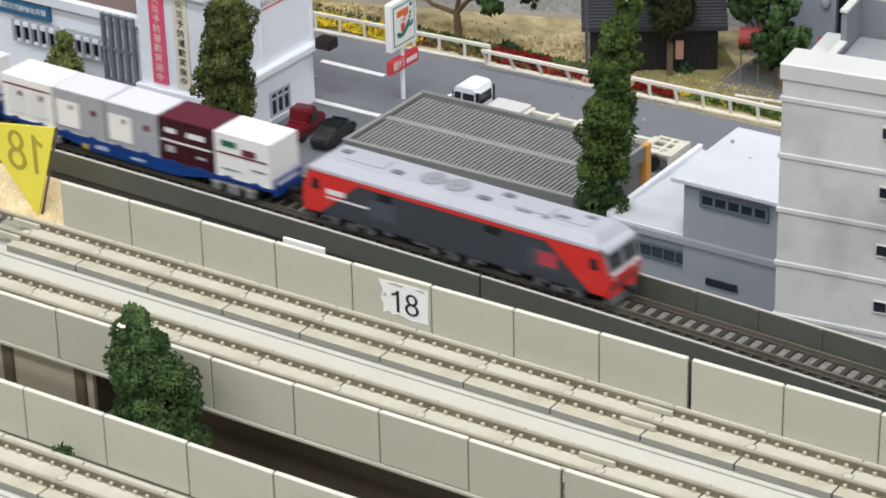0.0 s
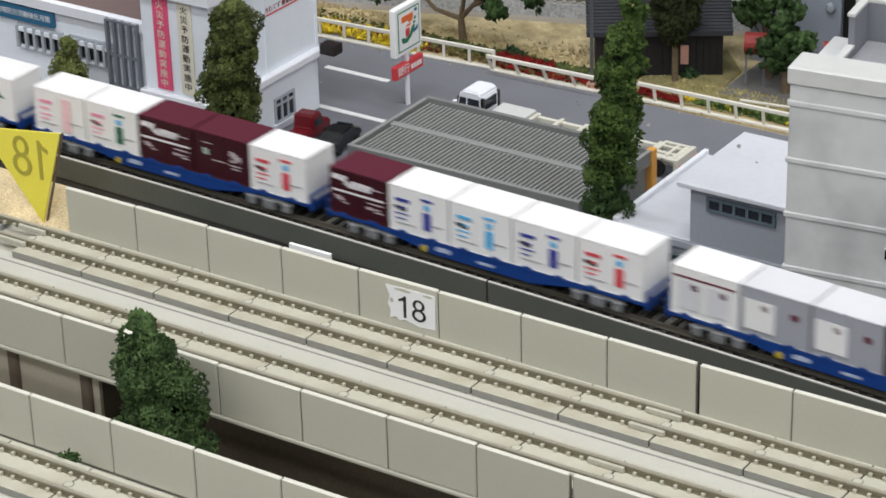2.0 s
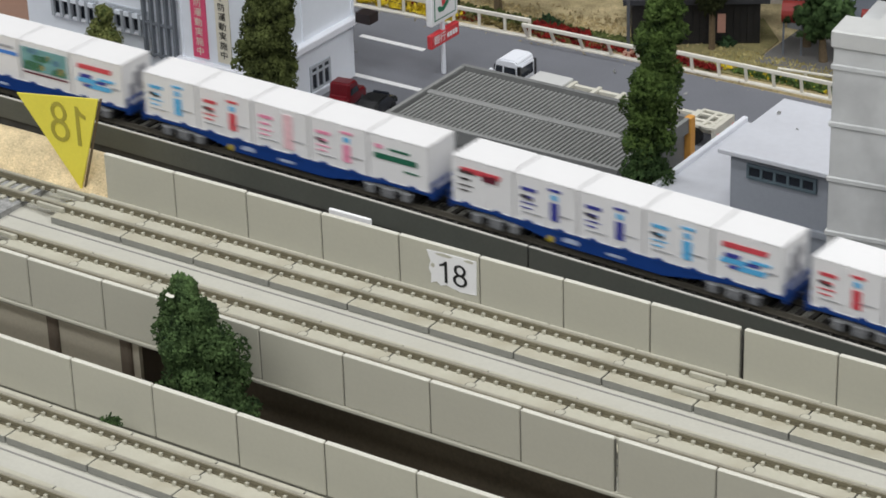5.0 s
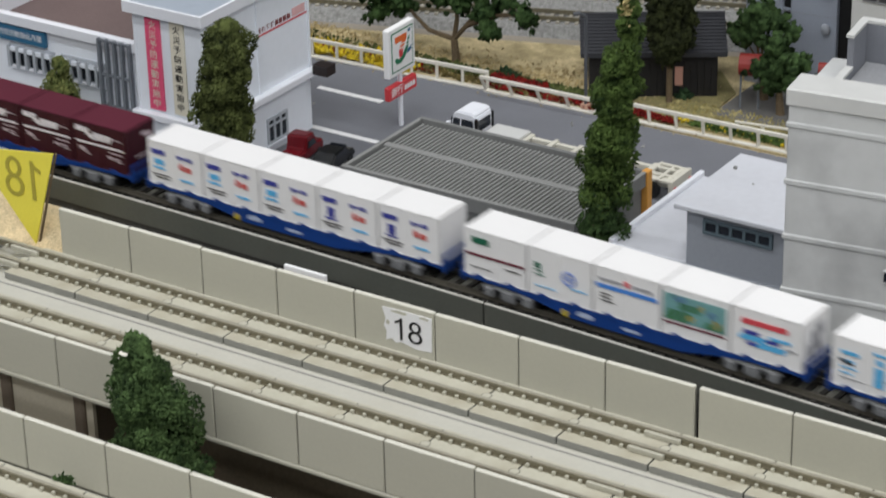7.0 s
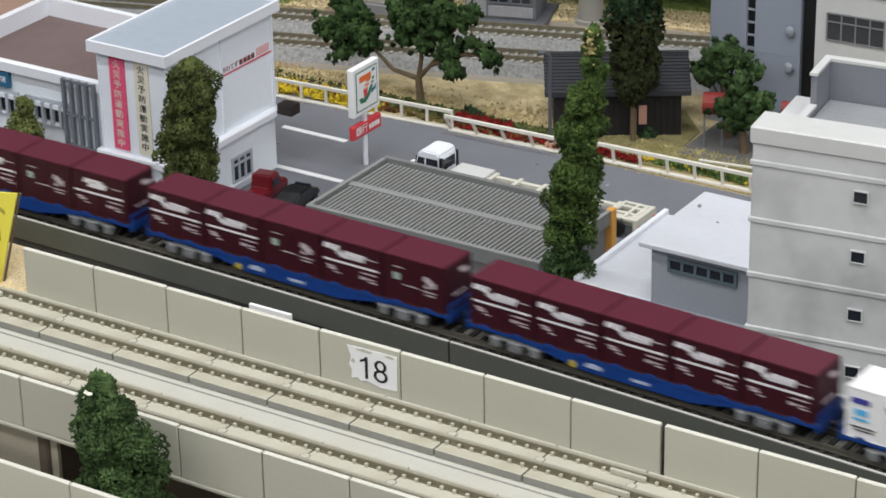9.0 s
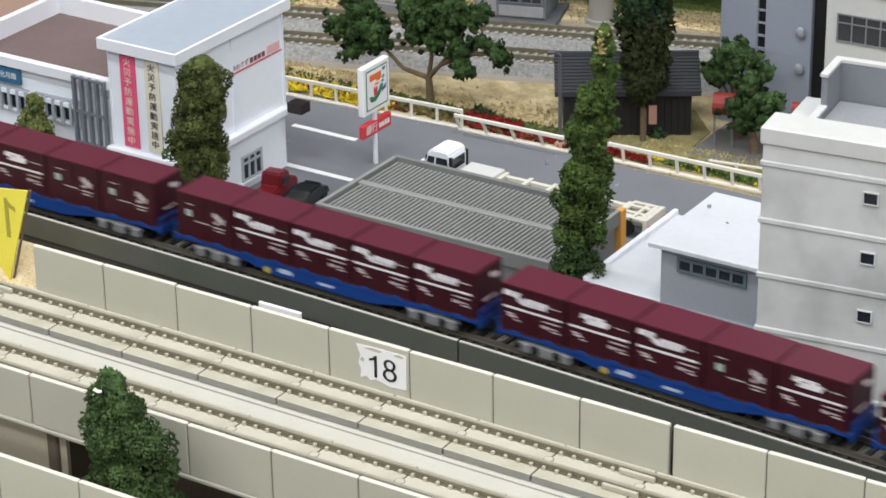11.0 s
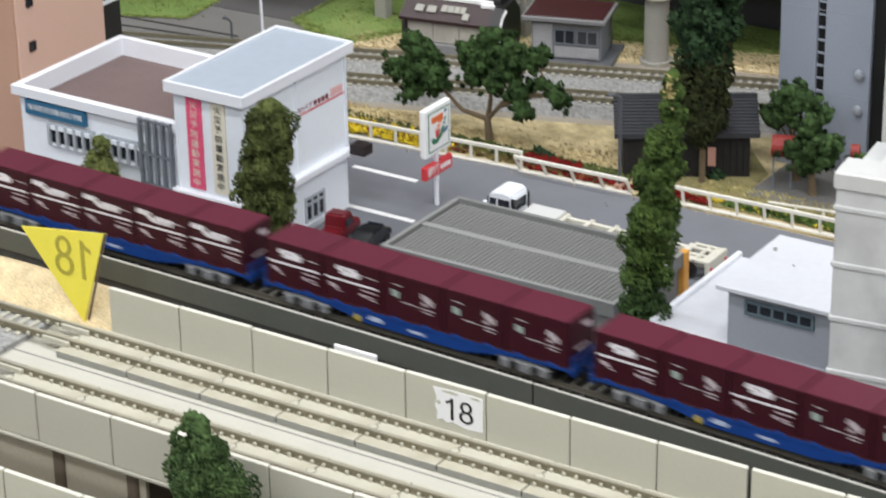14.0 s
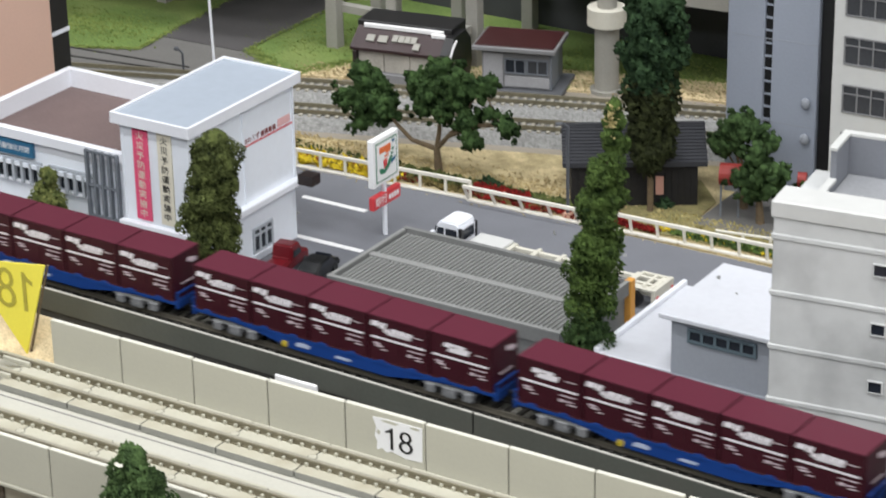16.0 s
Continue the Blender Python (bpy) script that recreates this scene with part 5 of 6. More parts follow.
def spread_tree(name, label, x, y, foot, limbs, seed, leaf, size=0.72, per=900, rad=7.4, arms=()):
    """A trunk that forks into limbs, each with its own clump of leaves."""
    th = thing(name, label, "tree", x, y, foot, 0, group="model trees")
    rng = np.random.default_rng(seed)
    bm = bmesh.new()
    rod(bm, (0, 0, 0), (-1, 0, 12), 2.1, 8, 1.5)
    for arm in arms:
        for k, (a, b) in enumerate(zip(arm, arm[1:])):
            rod(bm, a, b, 1.3 - 0.25 * k, 7, 1.05 - 0.25 * k)
    pts, szs, mids = [], [], []
    for lx, ly, lz, s in limbs:
        if arms:
            mid = min((a[-1] for a in arms), key=lambda e: (e[0] - lx) ** 2 + (e[2] - lz) ** 2)
        else:
            mid = (lx * 0.4 - 1, ly * 0.4, 12 + (lz - 12) * 0.5)
            rod(bm, (-1, 0, 11.5), mid, 0.8, 6, 0.55)
        rod(bm, mid, (lx, ly, lz), 0.5, 6, 0.25)
        k = 0.72 * rad * s
        spots = np.array((lx, ly, lz)) + rng.normal(0, 1, (int(per * s / 13), 3)) * (k * 0.62, k * 0.62, k * 0.5)
        d = np.concatenate([spot + foam(rng, 26, lambda h: 0.3, 0.1, 0, 4.2 * s, 40)[0] for spot in spots])
        pts.append(d)
        mids.append(np.repeat(spots, 26, 0) * 0.6 + np.array((lx, ly, lz - 1)) * 0.4)
        szs.append(rng.uniform(0.55, 1.3, len(d)) * size)
    part("trunk", bm, TRUNK, th)
    clumps("crown", np.concatenate(pts), np.concatenate(szs), leaf, th, seed, puff=np.concatenate(mids))
    return th


spread_tree("broad_tree", "spreading dark green foam tree with a forked trunk on the verge", -60, 342, G + 1,
            [(-44, 0, 28, 1.1), (-33, 2, 29, 1.0), (-39, 3, 36, 1.1), (-41, -2, 18, 0.8), (-28, 0, 25, 0.8), (-50, 0, 28, 0.8), (-45, 4, 39, 0.9), (-31, 2, 20, 0.6),
             (-2, 2, 39, 1.1), (11, 0, 45, 1.1), (-8, 0, 31, 0.8), (4, -2, 31, 0.9), (20, -3, 21, 0.75), (18, -2, 29, 0.8), (20, 2, 43, 0.9), (26, 0, 47, 0.8), (37, 0, 29, 0.75), (28, 0, 34, 0.55), (-11, 3, 42, 0.9), (12, 0, 36, 0.8), (0, 4, 49, 0.9)],
            21, LEAF_DEEP, arms=([(-1, 0, 11), (-15, 0, 13), (-24, 0, 20), (-34, 1, 27)], [(-1, 0, 11), (1, 0, 22), (0, 1, 34)], [(-1, 0, 11), (6, 0, 19), (15, 0, 30)], [(6, 0, 19), (22, 0, 27), (32, 0, 29)]))
spread_tree("broad_tree", "green foam tree beside the grey tower", 84, 372, G + 1,
            [(-2, 0, 37, 0.9), (-12, 0, 30, 0.8), (-3, 0, 42, 0.7), (12, 0, 35, 0.55), (6, 0, 39, 0.6), (-8, 0, 37, 0.8), (-5, 0, 31, 0.7)], 23, LEAF_MID)
spread_tree("broad_tree", "low green foam tree beside the paving", 98, 360, G + 1,
            [(0, 0, 24, 1.0), (-9, 0, 20, 0.8), (8, 0, 26, 0.8), (-3, 0, 32, 0.8), (5, 0, 18, 0.9), (-5, 0, 15, 0.7)], 24, LEAF_MID)
spread_tree("broad_tree", "small green tree beside the white office", 124, 362, G + 1, [(0, 0, 20, 0.9), (8, 2, 16, 0.8)], 25, LEAF_GREEN)

# ---- flowers, shrubs and scatter on the verge ----
rng = np.random.default_rng(31)


def strip(n, x0, x1, y0, y1, z, smin, smax):
    p = np.stack([rng.uniform(x0, x1, n), rng.uniform(y0, y1, n), np.full(n, z)], -1)
    return p, rng.uniform(smin, smax, n)


for nm, n, dims, leaf, lab in (
        ("yellow_flowers", 420, (-240, -70, 318, 332, G + 2, 0.8, 2.4), FLOWER_YELLOW, "yellow flower scatter behind the fence"),
        ("red_flowers", 130, (-32, -4, 325, 331, G + 4.5, 0.9, 2.4), FLOWER_RED, "tall red flowers standing behind the leaning fence"),
        ("red_flowers", 70, (-34, 26, 322, 328.5, G + 2.2, 0.7, 2.0), FLOWER_RED, "red flower scatter behind the leaning fence"),
        ("red_flowers", 55, (42, 64, 326, 330.5, G + 2.6, 0.8, 2.2), FLOWER_RED, "red flower scatter behind the slightly leaning fence"),
        ("yellow_flowers", 50, (60, 140, 329, 336, G + 2, 0.7, 1.8), FLOWER_YELLOW, "yellow flower scatter behind the fence"),
        ("shrubs", 220, (-75, 20, 328, 338, G + 2.5, 0.7, 2.4), LEAF_OLIVE, "low olive shrubs on the verge"),
        ("shrubs", 260, (-120, 12, 323, 331, G + 2, 0.6, 1.9), LEAF_SCRUB, "brownish scrub along the fence"),
        ("shrubs", 160, (-200, -70, 328, 340, G + 2, 0.5, 1.6), LEAF_OLIVE, "low brownish shrubs behind the flowers"),
        ("red_flowers", 60, (-140, -60, 322, 330, G + 2.2, 0.6, 1.5), FLOWER_RED, "red flower scatter among the yellow flowers"),
        ("shrubs", 200, (70, 140, 329, 335, G + 2, 0.8, 2.4), LEAF_GREEN, "low green shrubs behind the fence"),
        ("dry_grass_tufts", 1500, (50, 130, 333, 354, G + 1, 0.5, 1.6), island_mat("dry_tuft", (0.16, 0.13, 0.04), (0.46, 0.40, 0.18)), "dry yellow grass tufts"),
        ("sand_tufts", 800, (-190, 60, 334, 352, G + 1, 0.4, 1.3), island_mat("sand_tuft", (0.25, 0.19, 0.08), (0.60, 0.48, 0.25)), "pale dry scatter on the verge")):
    p, s = strip(n * 4, *dims[:-2], dims[-2] * 0.5, dims[-1] * 0.55)
    tagged(clumps(nm, p, s, leaf, None, n), lab, "plants", kind="stuff")


def scatter_along(name, line, n, spread, smin, smax, leaf, label, z=G + 1.4):
    """Loose scatter strewn along a broken line of ground points."""
    line = np.array(line, float)
    u = rng.uniform(0, len(line) - 1.001, n)
    i = u.astype(int)
    p = line[i] + (line[i + 1] - line[i]) * (u - i)[:, None] + rng.normal(0, spread, (n, 2))
    tagged(clumps(name, np.column_stack([p, np.full(n, z)]), rng.uniform(smin, smax, n), leaf, None, n), label, "ground scatter", kind="stuff")


LAWN_TUFT = island_mat("lawn_scatter", (0.07, 0.12, 0.025), (0.25, 0.30, 0.09))
DUST_TUFT = island_mat("pale_dust_scatter", (0.22, 0.17, 0.08), (0.55, 0.45, 0.26))
scatter_along("lawn_edge_scatter", [(-240, 437), (-222, 427), (-204, 411), (-192, 428), (-178, 453), (-140, 475), (-40, 505), (60, 531)], 5000, 2.4, 0.18, 0.5, LAWN_TUFT, "green scatter along the edge of the lawn")
scatter_along("lawn_edge_scatter", [(-240, 438), (-240, 512), (-246, 600)], 900, 0.9, 0.18, 0.45, LAWN_TUFT, "green scatter along the dark road", G + 1.8)
scatter_along("lawn_edge_scatter", [(-420, 390), (-323, 393), (-291, 407), (-294, 437), (-301, 531)], 2000, 1.0, 0.18, 0.45, LAWN_TUFT, "green scatter along the dark road", G + 1.8)
scatter_along("lawn_scatter", [(-230, 470), (-100, 490), (60, 545)], 9000, 16, 0.15, 0.42, LAWN_TUFT, "green and yellow scatter on the lawn")
scatter_along("lawn_scatter", [(-420, 420), (-312, 430)], 6000, 11, 0.15, 0.42, LAWN_TUFT, "green and yellow scatter on the lawn")
scatter_along("dust_scatter", [(-196, 424), (-140, 450), (-20, 490), (60, 512)], 1800, 6, 0.25, 0.7, DUST_TUFT, "pale dust and grit on the sand strip")
scatter_along("dust_scatter", [(-330, 324), (-180, 330), (-20, 350), (60, 372)], 1500, 7, 0.25, 0.8, DUST_TUFT, "pale grit on the verge")
scatter_along("dust_scatter", [(-300, 312), (-149, 314), (28, 322), (145, 327)], 500, 3, 0.2, 0.5, DUST_TUFT, "crumbs of grit along the fence foot", G + 0.8)
for k, (x, y, s) in enumerate(((-24, 334, 5.0), (-8, 331, 4.0), (-31, 338, 3.5), (52, 356, 4), (60, 500, 5))):
    d = rng.normal(0, 1, (40, 3))
    d[:, 2] = abs(d[:, 2])
    d = d / np.linalg.norm(d, axis=1, keepdims=True) * rng.uniform(0.4, 1, (40, 1)) * s
    ob = clumps("shrub", d, rng.uniform(0.8, 1.6, 40), LEAF_DARK, None, 50 + k)
    ob.matrix_basis = at(x, y, G + 1.5)
    tagged(ob, "dark green foam shrub on the verge", "shrub", "shrubs on the verge")

cr = clumps("foam_crumb", np.random.default_rng(8).normal(0, 1, (160, 3)) * (1.3, 1.0, 0.8), np.random.default_rng(9).uniform(0.3, 0.6, 160), LEAF_MID, None, 61)
cr.matrix_basis = at(107.4, -124.5, -12.6)
tagged(cr, "small green foam crumb lying on the track deck", "foam crumb")

# ---- pebbles on the road and the white roof ----
for k, (x, y, z, r) in enumerate(((-88, 268, G + 0.6, 1.3), (-20, 292, G + 0.6, 1.1), (24, 305, G + 0.6, 1.5), (62, 300, G + 0.6, 1.0), (-60, 297, G + 0.6, 0.9), (160, 195, G + 53, 0.8), (150, 222, G + 28.4, 0.8), (172, 186, G + 53, 0.7))):
    ob = clumps("pebble", np.zeros((1, 3)), [r], BALLAST, None, 70 + k)
    ob.matrix_basis = at(x, y, z + r * 0.4)
    tagged(ob, "small grey pebble lying loose", "pebble", "loose pebbles")

# ---- the container train ----
CL, CW, CH = 24.95, 16.2, 16.9


def container_mesh(side, top):
    """One shell: rounded box with the long sides and ends set back between corner posts and rails."""
    bm = bmesh.new()
    box(bm, 0, CL, -CW / 2, CW / 2, 0, CH)
    tall = [f for f in bm.faces if abs(f.normal.z) < 0.5]
    bmesh.ops.inset_individual(bm, faces=tall, thickness=0.95, depth=-0.28)
    sharp = [e for e in bm.edges if all(abs(v.co.x) < 0.01 or abs(v.co.x - CL) < 0.01 or abs(abs(v.co.y) - CW / 2) < 0.01 for v in e.verts) and e.calc_face_angle(0) > 1.2]
    bmesh.ops.bevel(bm, geom=sharp, offset=0.3, segments=2, affect="EDGES")
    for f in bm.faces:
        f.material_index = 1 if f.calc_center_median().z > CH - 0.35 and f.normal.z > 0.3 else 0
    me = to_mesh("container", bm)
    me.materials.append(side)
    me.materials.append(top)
    return me


C_MAROON = container_mesh(MAROON, MAROON_LIT)
C_WHITE = container_mesh(CON_WHITE, CON_WHITE)
C_SILVER = container_mesh(CON_SILVER, CON_SILVER)
C_GREY = container_mesh(CON_GREY, CON_SILVER)


def bars(rects, slant=0.0):
    bm = bmesh.new()
    for u0, u1, v0, v1 in rects:
        s = slant * (v1 - v0)
        prism(bm, [(u0, v0), (u1, v0), (u1 + s, v1), (u0 + s, v1)], -CW / 2 - 0.12, -CW / 2 + 0.05, "y")
    return to_mesh("marking", bm)


LOGO_BIG = bars([(1.2, 4.6, 13.2, 15.0), (4.9, 7.2, 12.8, 14.9), (6.6, 8.6, 11.6, 12.9), (8.9, 12.0, 11.2, 13.6), (12.2, 14.6, 11.0, 13.5), (14.9, 17.6, 10.9, 13.4), (8.0, 17.0, 10.9, 12.0)], 0.35)
LOGO_LINE = bars([(1.4, 23.4, 8.7, 9.4)])
LOGO_NOTES = bars([(2.4, 5.4, 6.6, 7.1), (3.0, 6.2, 5.7, 6.3), (5.6, 7.6, 4.7, 5.1), (16.6, 22.8, 7.0, 7.4), (16.2, 18.2, 4.8, 5.8), (18.8, 21.8, 5.2, 5.6), (19.6, 22.6, 4.2, 4.6), (18.6, 22.8, 12.4, 12.7)])
MARK_DULL = mat("worn_white_marking", (0.50, 0.42, 0.45), 0.5, vary=0.2)
LOGO_SMALL = bars([(5.6, 8.4, 12.7, 14.3), (8.2, 14.2, 13.3, 14.2), (7.4, 10.4, 11.2, 12.9), (10.0, 15.4, 11.2, 13.2)], 0.5)
TAG_GREEN = bars([(4.6, 7.0, 8.6, 11.0)])
LOGO_RING = bars([(16.6, 18.2, 10.4, 12.2), (17.8, 19.6, 9.4, 11.6), (19.4, 21.2, 8.6, 10.6), (17.0, 18.6, 8.0, 9.0), (16.4, 21.4, 6.6, 7.0), (17.2, 20.6, 5.4, 5.8), (8.6, 14.6, 7.0, 7.3), (4.8, 8.4, 13.0, 13.3)], 0.2)
bm = bmesh.new()
for y0, y1, z0, z1 in ((1.0, 3.4, 12.2, 13.6), (3.2, 6.0, 11.4, 12.8), (-3.0, 4.6, 5.0, 5.4)):
    box(bm, CL - 0.5, CL + 0.04, y0, y1, z0, z1)
END_MARK = to_mesh("end_marking", bm)
bm = bmesh.new()
for y0, y1, z0, z1 in ((-4.6, -1.0, 3.0, 8.2), (-2.2, 2.6, 6.0, 12.0), (0.6, 5.2, 9.4, 13.4), (1.0, 4.0, 4.2, 6.6)):
    box(bm, CL - 0.5, CL + 0.04, y0, y1, z0, z1)
END_PICTURE = to_mesh("end_marking", bm)
TEXT_A = bars([(3.0, 9.0, 11.4, 12.6), (3.2, 7.6, 9.0, 9.7), (2.8, 8.6, 6.8, 7.2), (3.0, 7.2, 5.0, 5.4)])
BLOT = bars([(2.6, 5.8, 8.7, 9.8), (4.6, 7.4, 8.2, 9.0)])
STRIPE_V = bars([(14.4, 17.6, 3.2, 9.6)])
STRIPE_TOP = bars([(13.8, 18.6, 13.6, 14.5)])
STRIPE_DOT = bars([(14.9, 17.2, 10.6, 12.4)])
WIDE_V = bars([(13.8, 17.8, 2.0, 14.8)])
TEXT_B = bars([(16.5, 22.5, 5.4, 5.8), (3, 11, 3.4, 3.7)])
LONG_LINE = bars([(1.0, 23.6, 8.0, 8.7)])
TEXT_C = bars([(19.2, 22.8, 6.2, 7.0)])
LINE_TOP = bars([(1.0, 23.6, 13.4, 14.0)])
BOX_GREEN = bars([(3.4, 10, 12.2, 14.4)])
BOX_WINE = bars([(12.4, 18.4, 10.2, 12.6)], 0.1)
LINE_MID = bars([(1.4, 23.4, 9.2, 9.8)])
DOORS = bars([(3.2, 11.0, 2.6, 12.4), (13.6, 21.4, 2.6, 12.4)])
DOOR_ONE = bars([(1.6, 12.4, 2.6, 12.8)])
SMALL_BOX = bars([(7.6, 10.2, 9.6, 11.6), (18.2, 20.6, 9.6, 11.6)])


def ring_mark(u, v, outer, inner, n=14):
    """A flat ring on the container's side, with a dot in its middle."""
    bm = bmesh.new()
    for k in range(n):
        a, b = 2 * math.pi * k / n, 2 * math.pi * (k + 1) / n
        prism(bm, [(u + r * math.cos(t), v + r * math.sin(t)) for r, t in ((outer, a), (outer, b), (inner, b), (inner, a))], -CW / 2 - 0.12, -CW / 2 + 0.05, "y")
    prism(bm, [(u + inner * 0.55 * math.cos(6.2832 * k / 10), v + inner * 0.55 * math.sin(6.2832 * k / 10)) for k in range(10)], -CW / 2 - 0.12, -CW / 2 + 0.05, "y")
    return to_mesh("marking", bm)


EMBLEM = ring_mark(16.0, 8.8, 2.7, 1.8)
TEXT_D = bars([(2.8, 5.2, 9.8, 11.8), (2.6, 5.8, 8.8, 9.2), (2.8, 6.4, 7.4, 7.8)])
LINE_BLUE = bars([(1.2, 23.8, 9.6, 11.0)])
TEXT_E = bars([(2.4, 10.5, 12.2, 13.2), (14.5, 22, 12.2, 13.2)])
DOT_RED = bars([(11.6, 13.6, 12.0, 13.8)])
TEXT_F = bars([(3.0, 7.0, 7.4, 7.9), (3.0, 6.4, 6.2, 6.7), (3.0, 8.0, 5.0, 5.4)])
PIC_BASE = bars([(1.0, 23.4, 5.6, 14.6)])
PIC_1 = bars([(1.2, 10, 5.7, 9.4), (6, 14, 9.8, 12.2), (15.4, 22, 5.8, 8)], 0.4)
PIC_2 = bars([(9.2, 12, 6.6, 8.6), (18, 21.4, 6.4, 9.2), (13.2, 15.2, 11, 13)], 0.3)
PIC_3 = bars([(4, 9, 12.4, 14.4), (16.4, 19.6, 9.6, 12)], 0.4)
TITLE_RED = bars([(3.4, 19.4, 11.8, 13.6)], 0.3)
SPLASH_A = bars([(2.4, 11.5, 6.4, 8.2), (8.8, 18.4, 4.6, 6.4), (13, 20.4, 8.4, 9.4)], 0.8)
SPLASH_B = bars([(4.0, 9.5, 8.4, 9.8), (11.8, 16.6, 7.0, 8.2), (5.4, 9, 4.8, 5.9)], 0.6)
HILL_DARK = bars([(4.4, 18, 10.4, 12.2), (14, 20.4, 8.6, 10.2)], -1.6)
HILL_LIME = bars([(4.6, 17, 7.6, 10.2)], -0.8)
HILL_RED = bars([(8.4, 16.6, 5.9, 7.3)], -0.9)
SIGN_L = bars([(2.0, 8.0, 12.0, 13.8)])
SIGN_R = bars([(13.8, 15.6, 12.0, 13.4), (16.2, 17.6, 12.3, 13.1), (18.2, 20.4, 12.0, 13.4)])
RED_R = bars([(14.7, 16.5, 8.0, 9.9), (17.3, 19.8, 7.8, 9.7), (15.2, 16.0, 9.9, 10.6)])
SKY_L = bars([(3.2, 7.4, 8.2, 10.2), (2.6, 7.8, 6.4, 7.2)])
ICON_L = bars([(4.2, 7.0, 6.8, 10.2), (3.4, 7.8, 5.6, 6.4)])
FOOT_L = bars([(2.0, 10.0, 4.0, 4.5), (3.4, 9.4, 3.0, 3.4)])
FOOT_R = bars([(14.8, 20.6, 3.8, 4.6)])


def marks(*pairs):
    return pairs


def striped(stripe, text=None, dot=None):
    return (C_WHITE, marks((TEXT_A, text or stripe), (BLOT, MARK_DARK), (STRIPE_V, stripe), (STRIPE_TOP, stripe), (STRIPE_DOT, dot or MARK_SKY), (TEXT_B, MARK_GREY)), "white container with a coloured stripe and lettering")


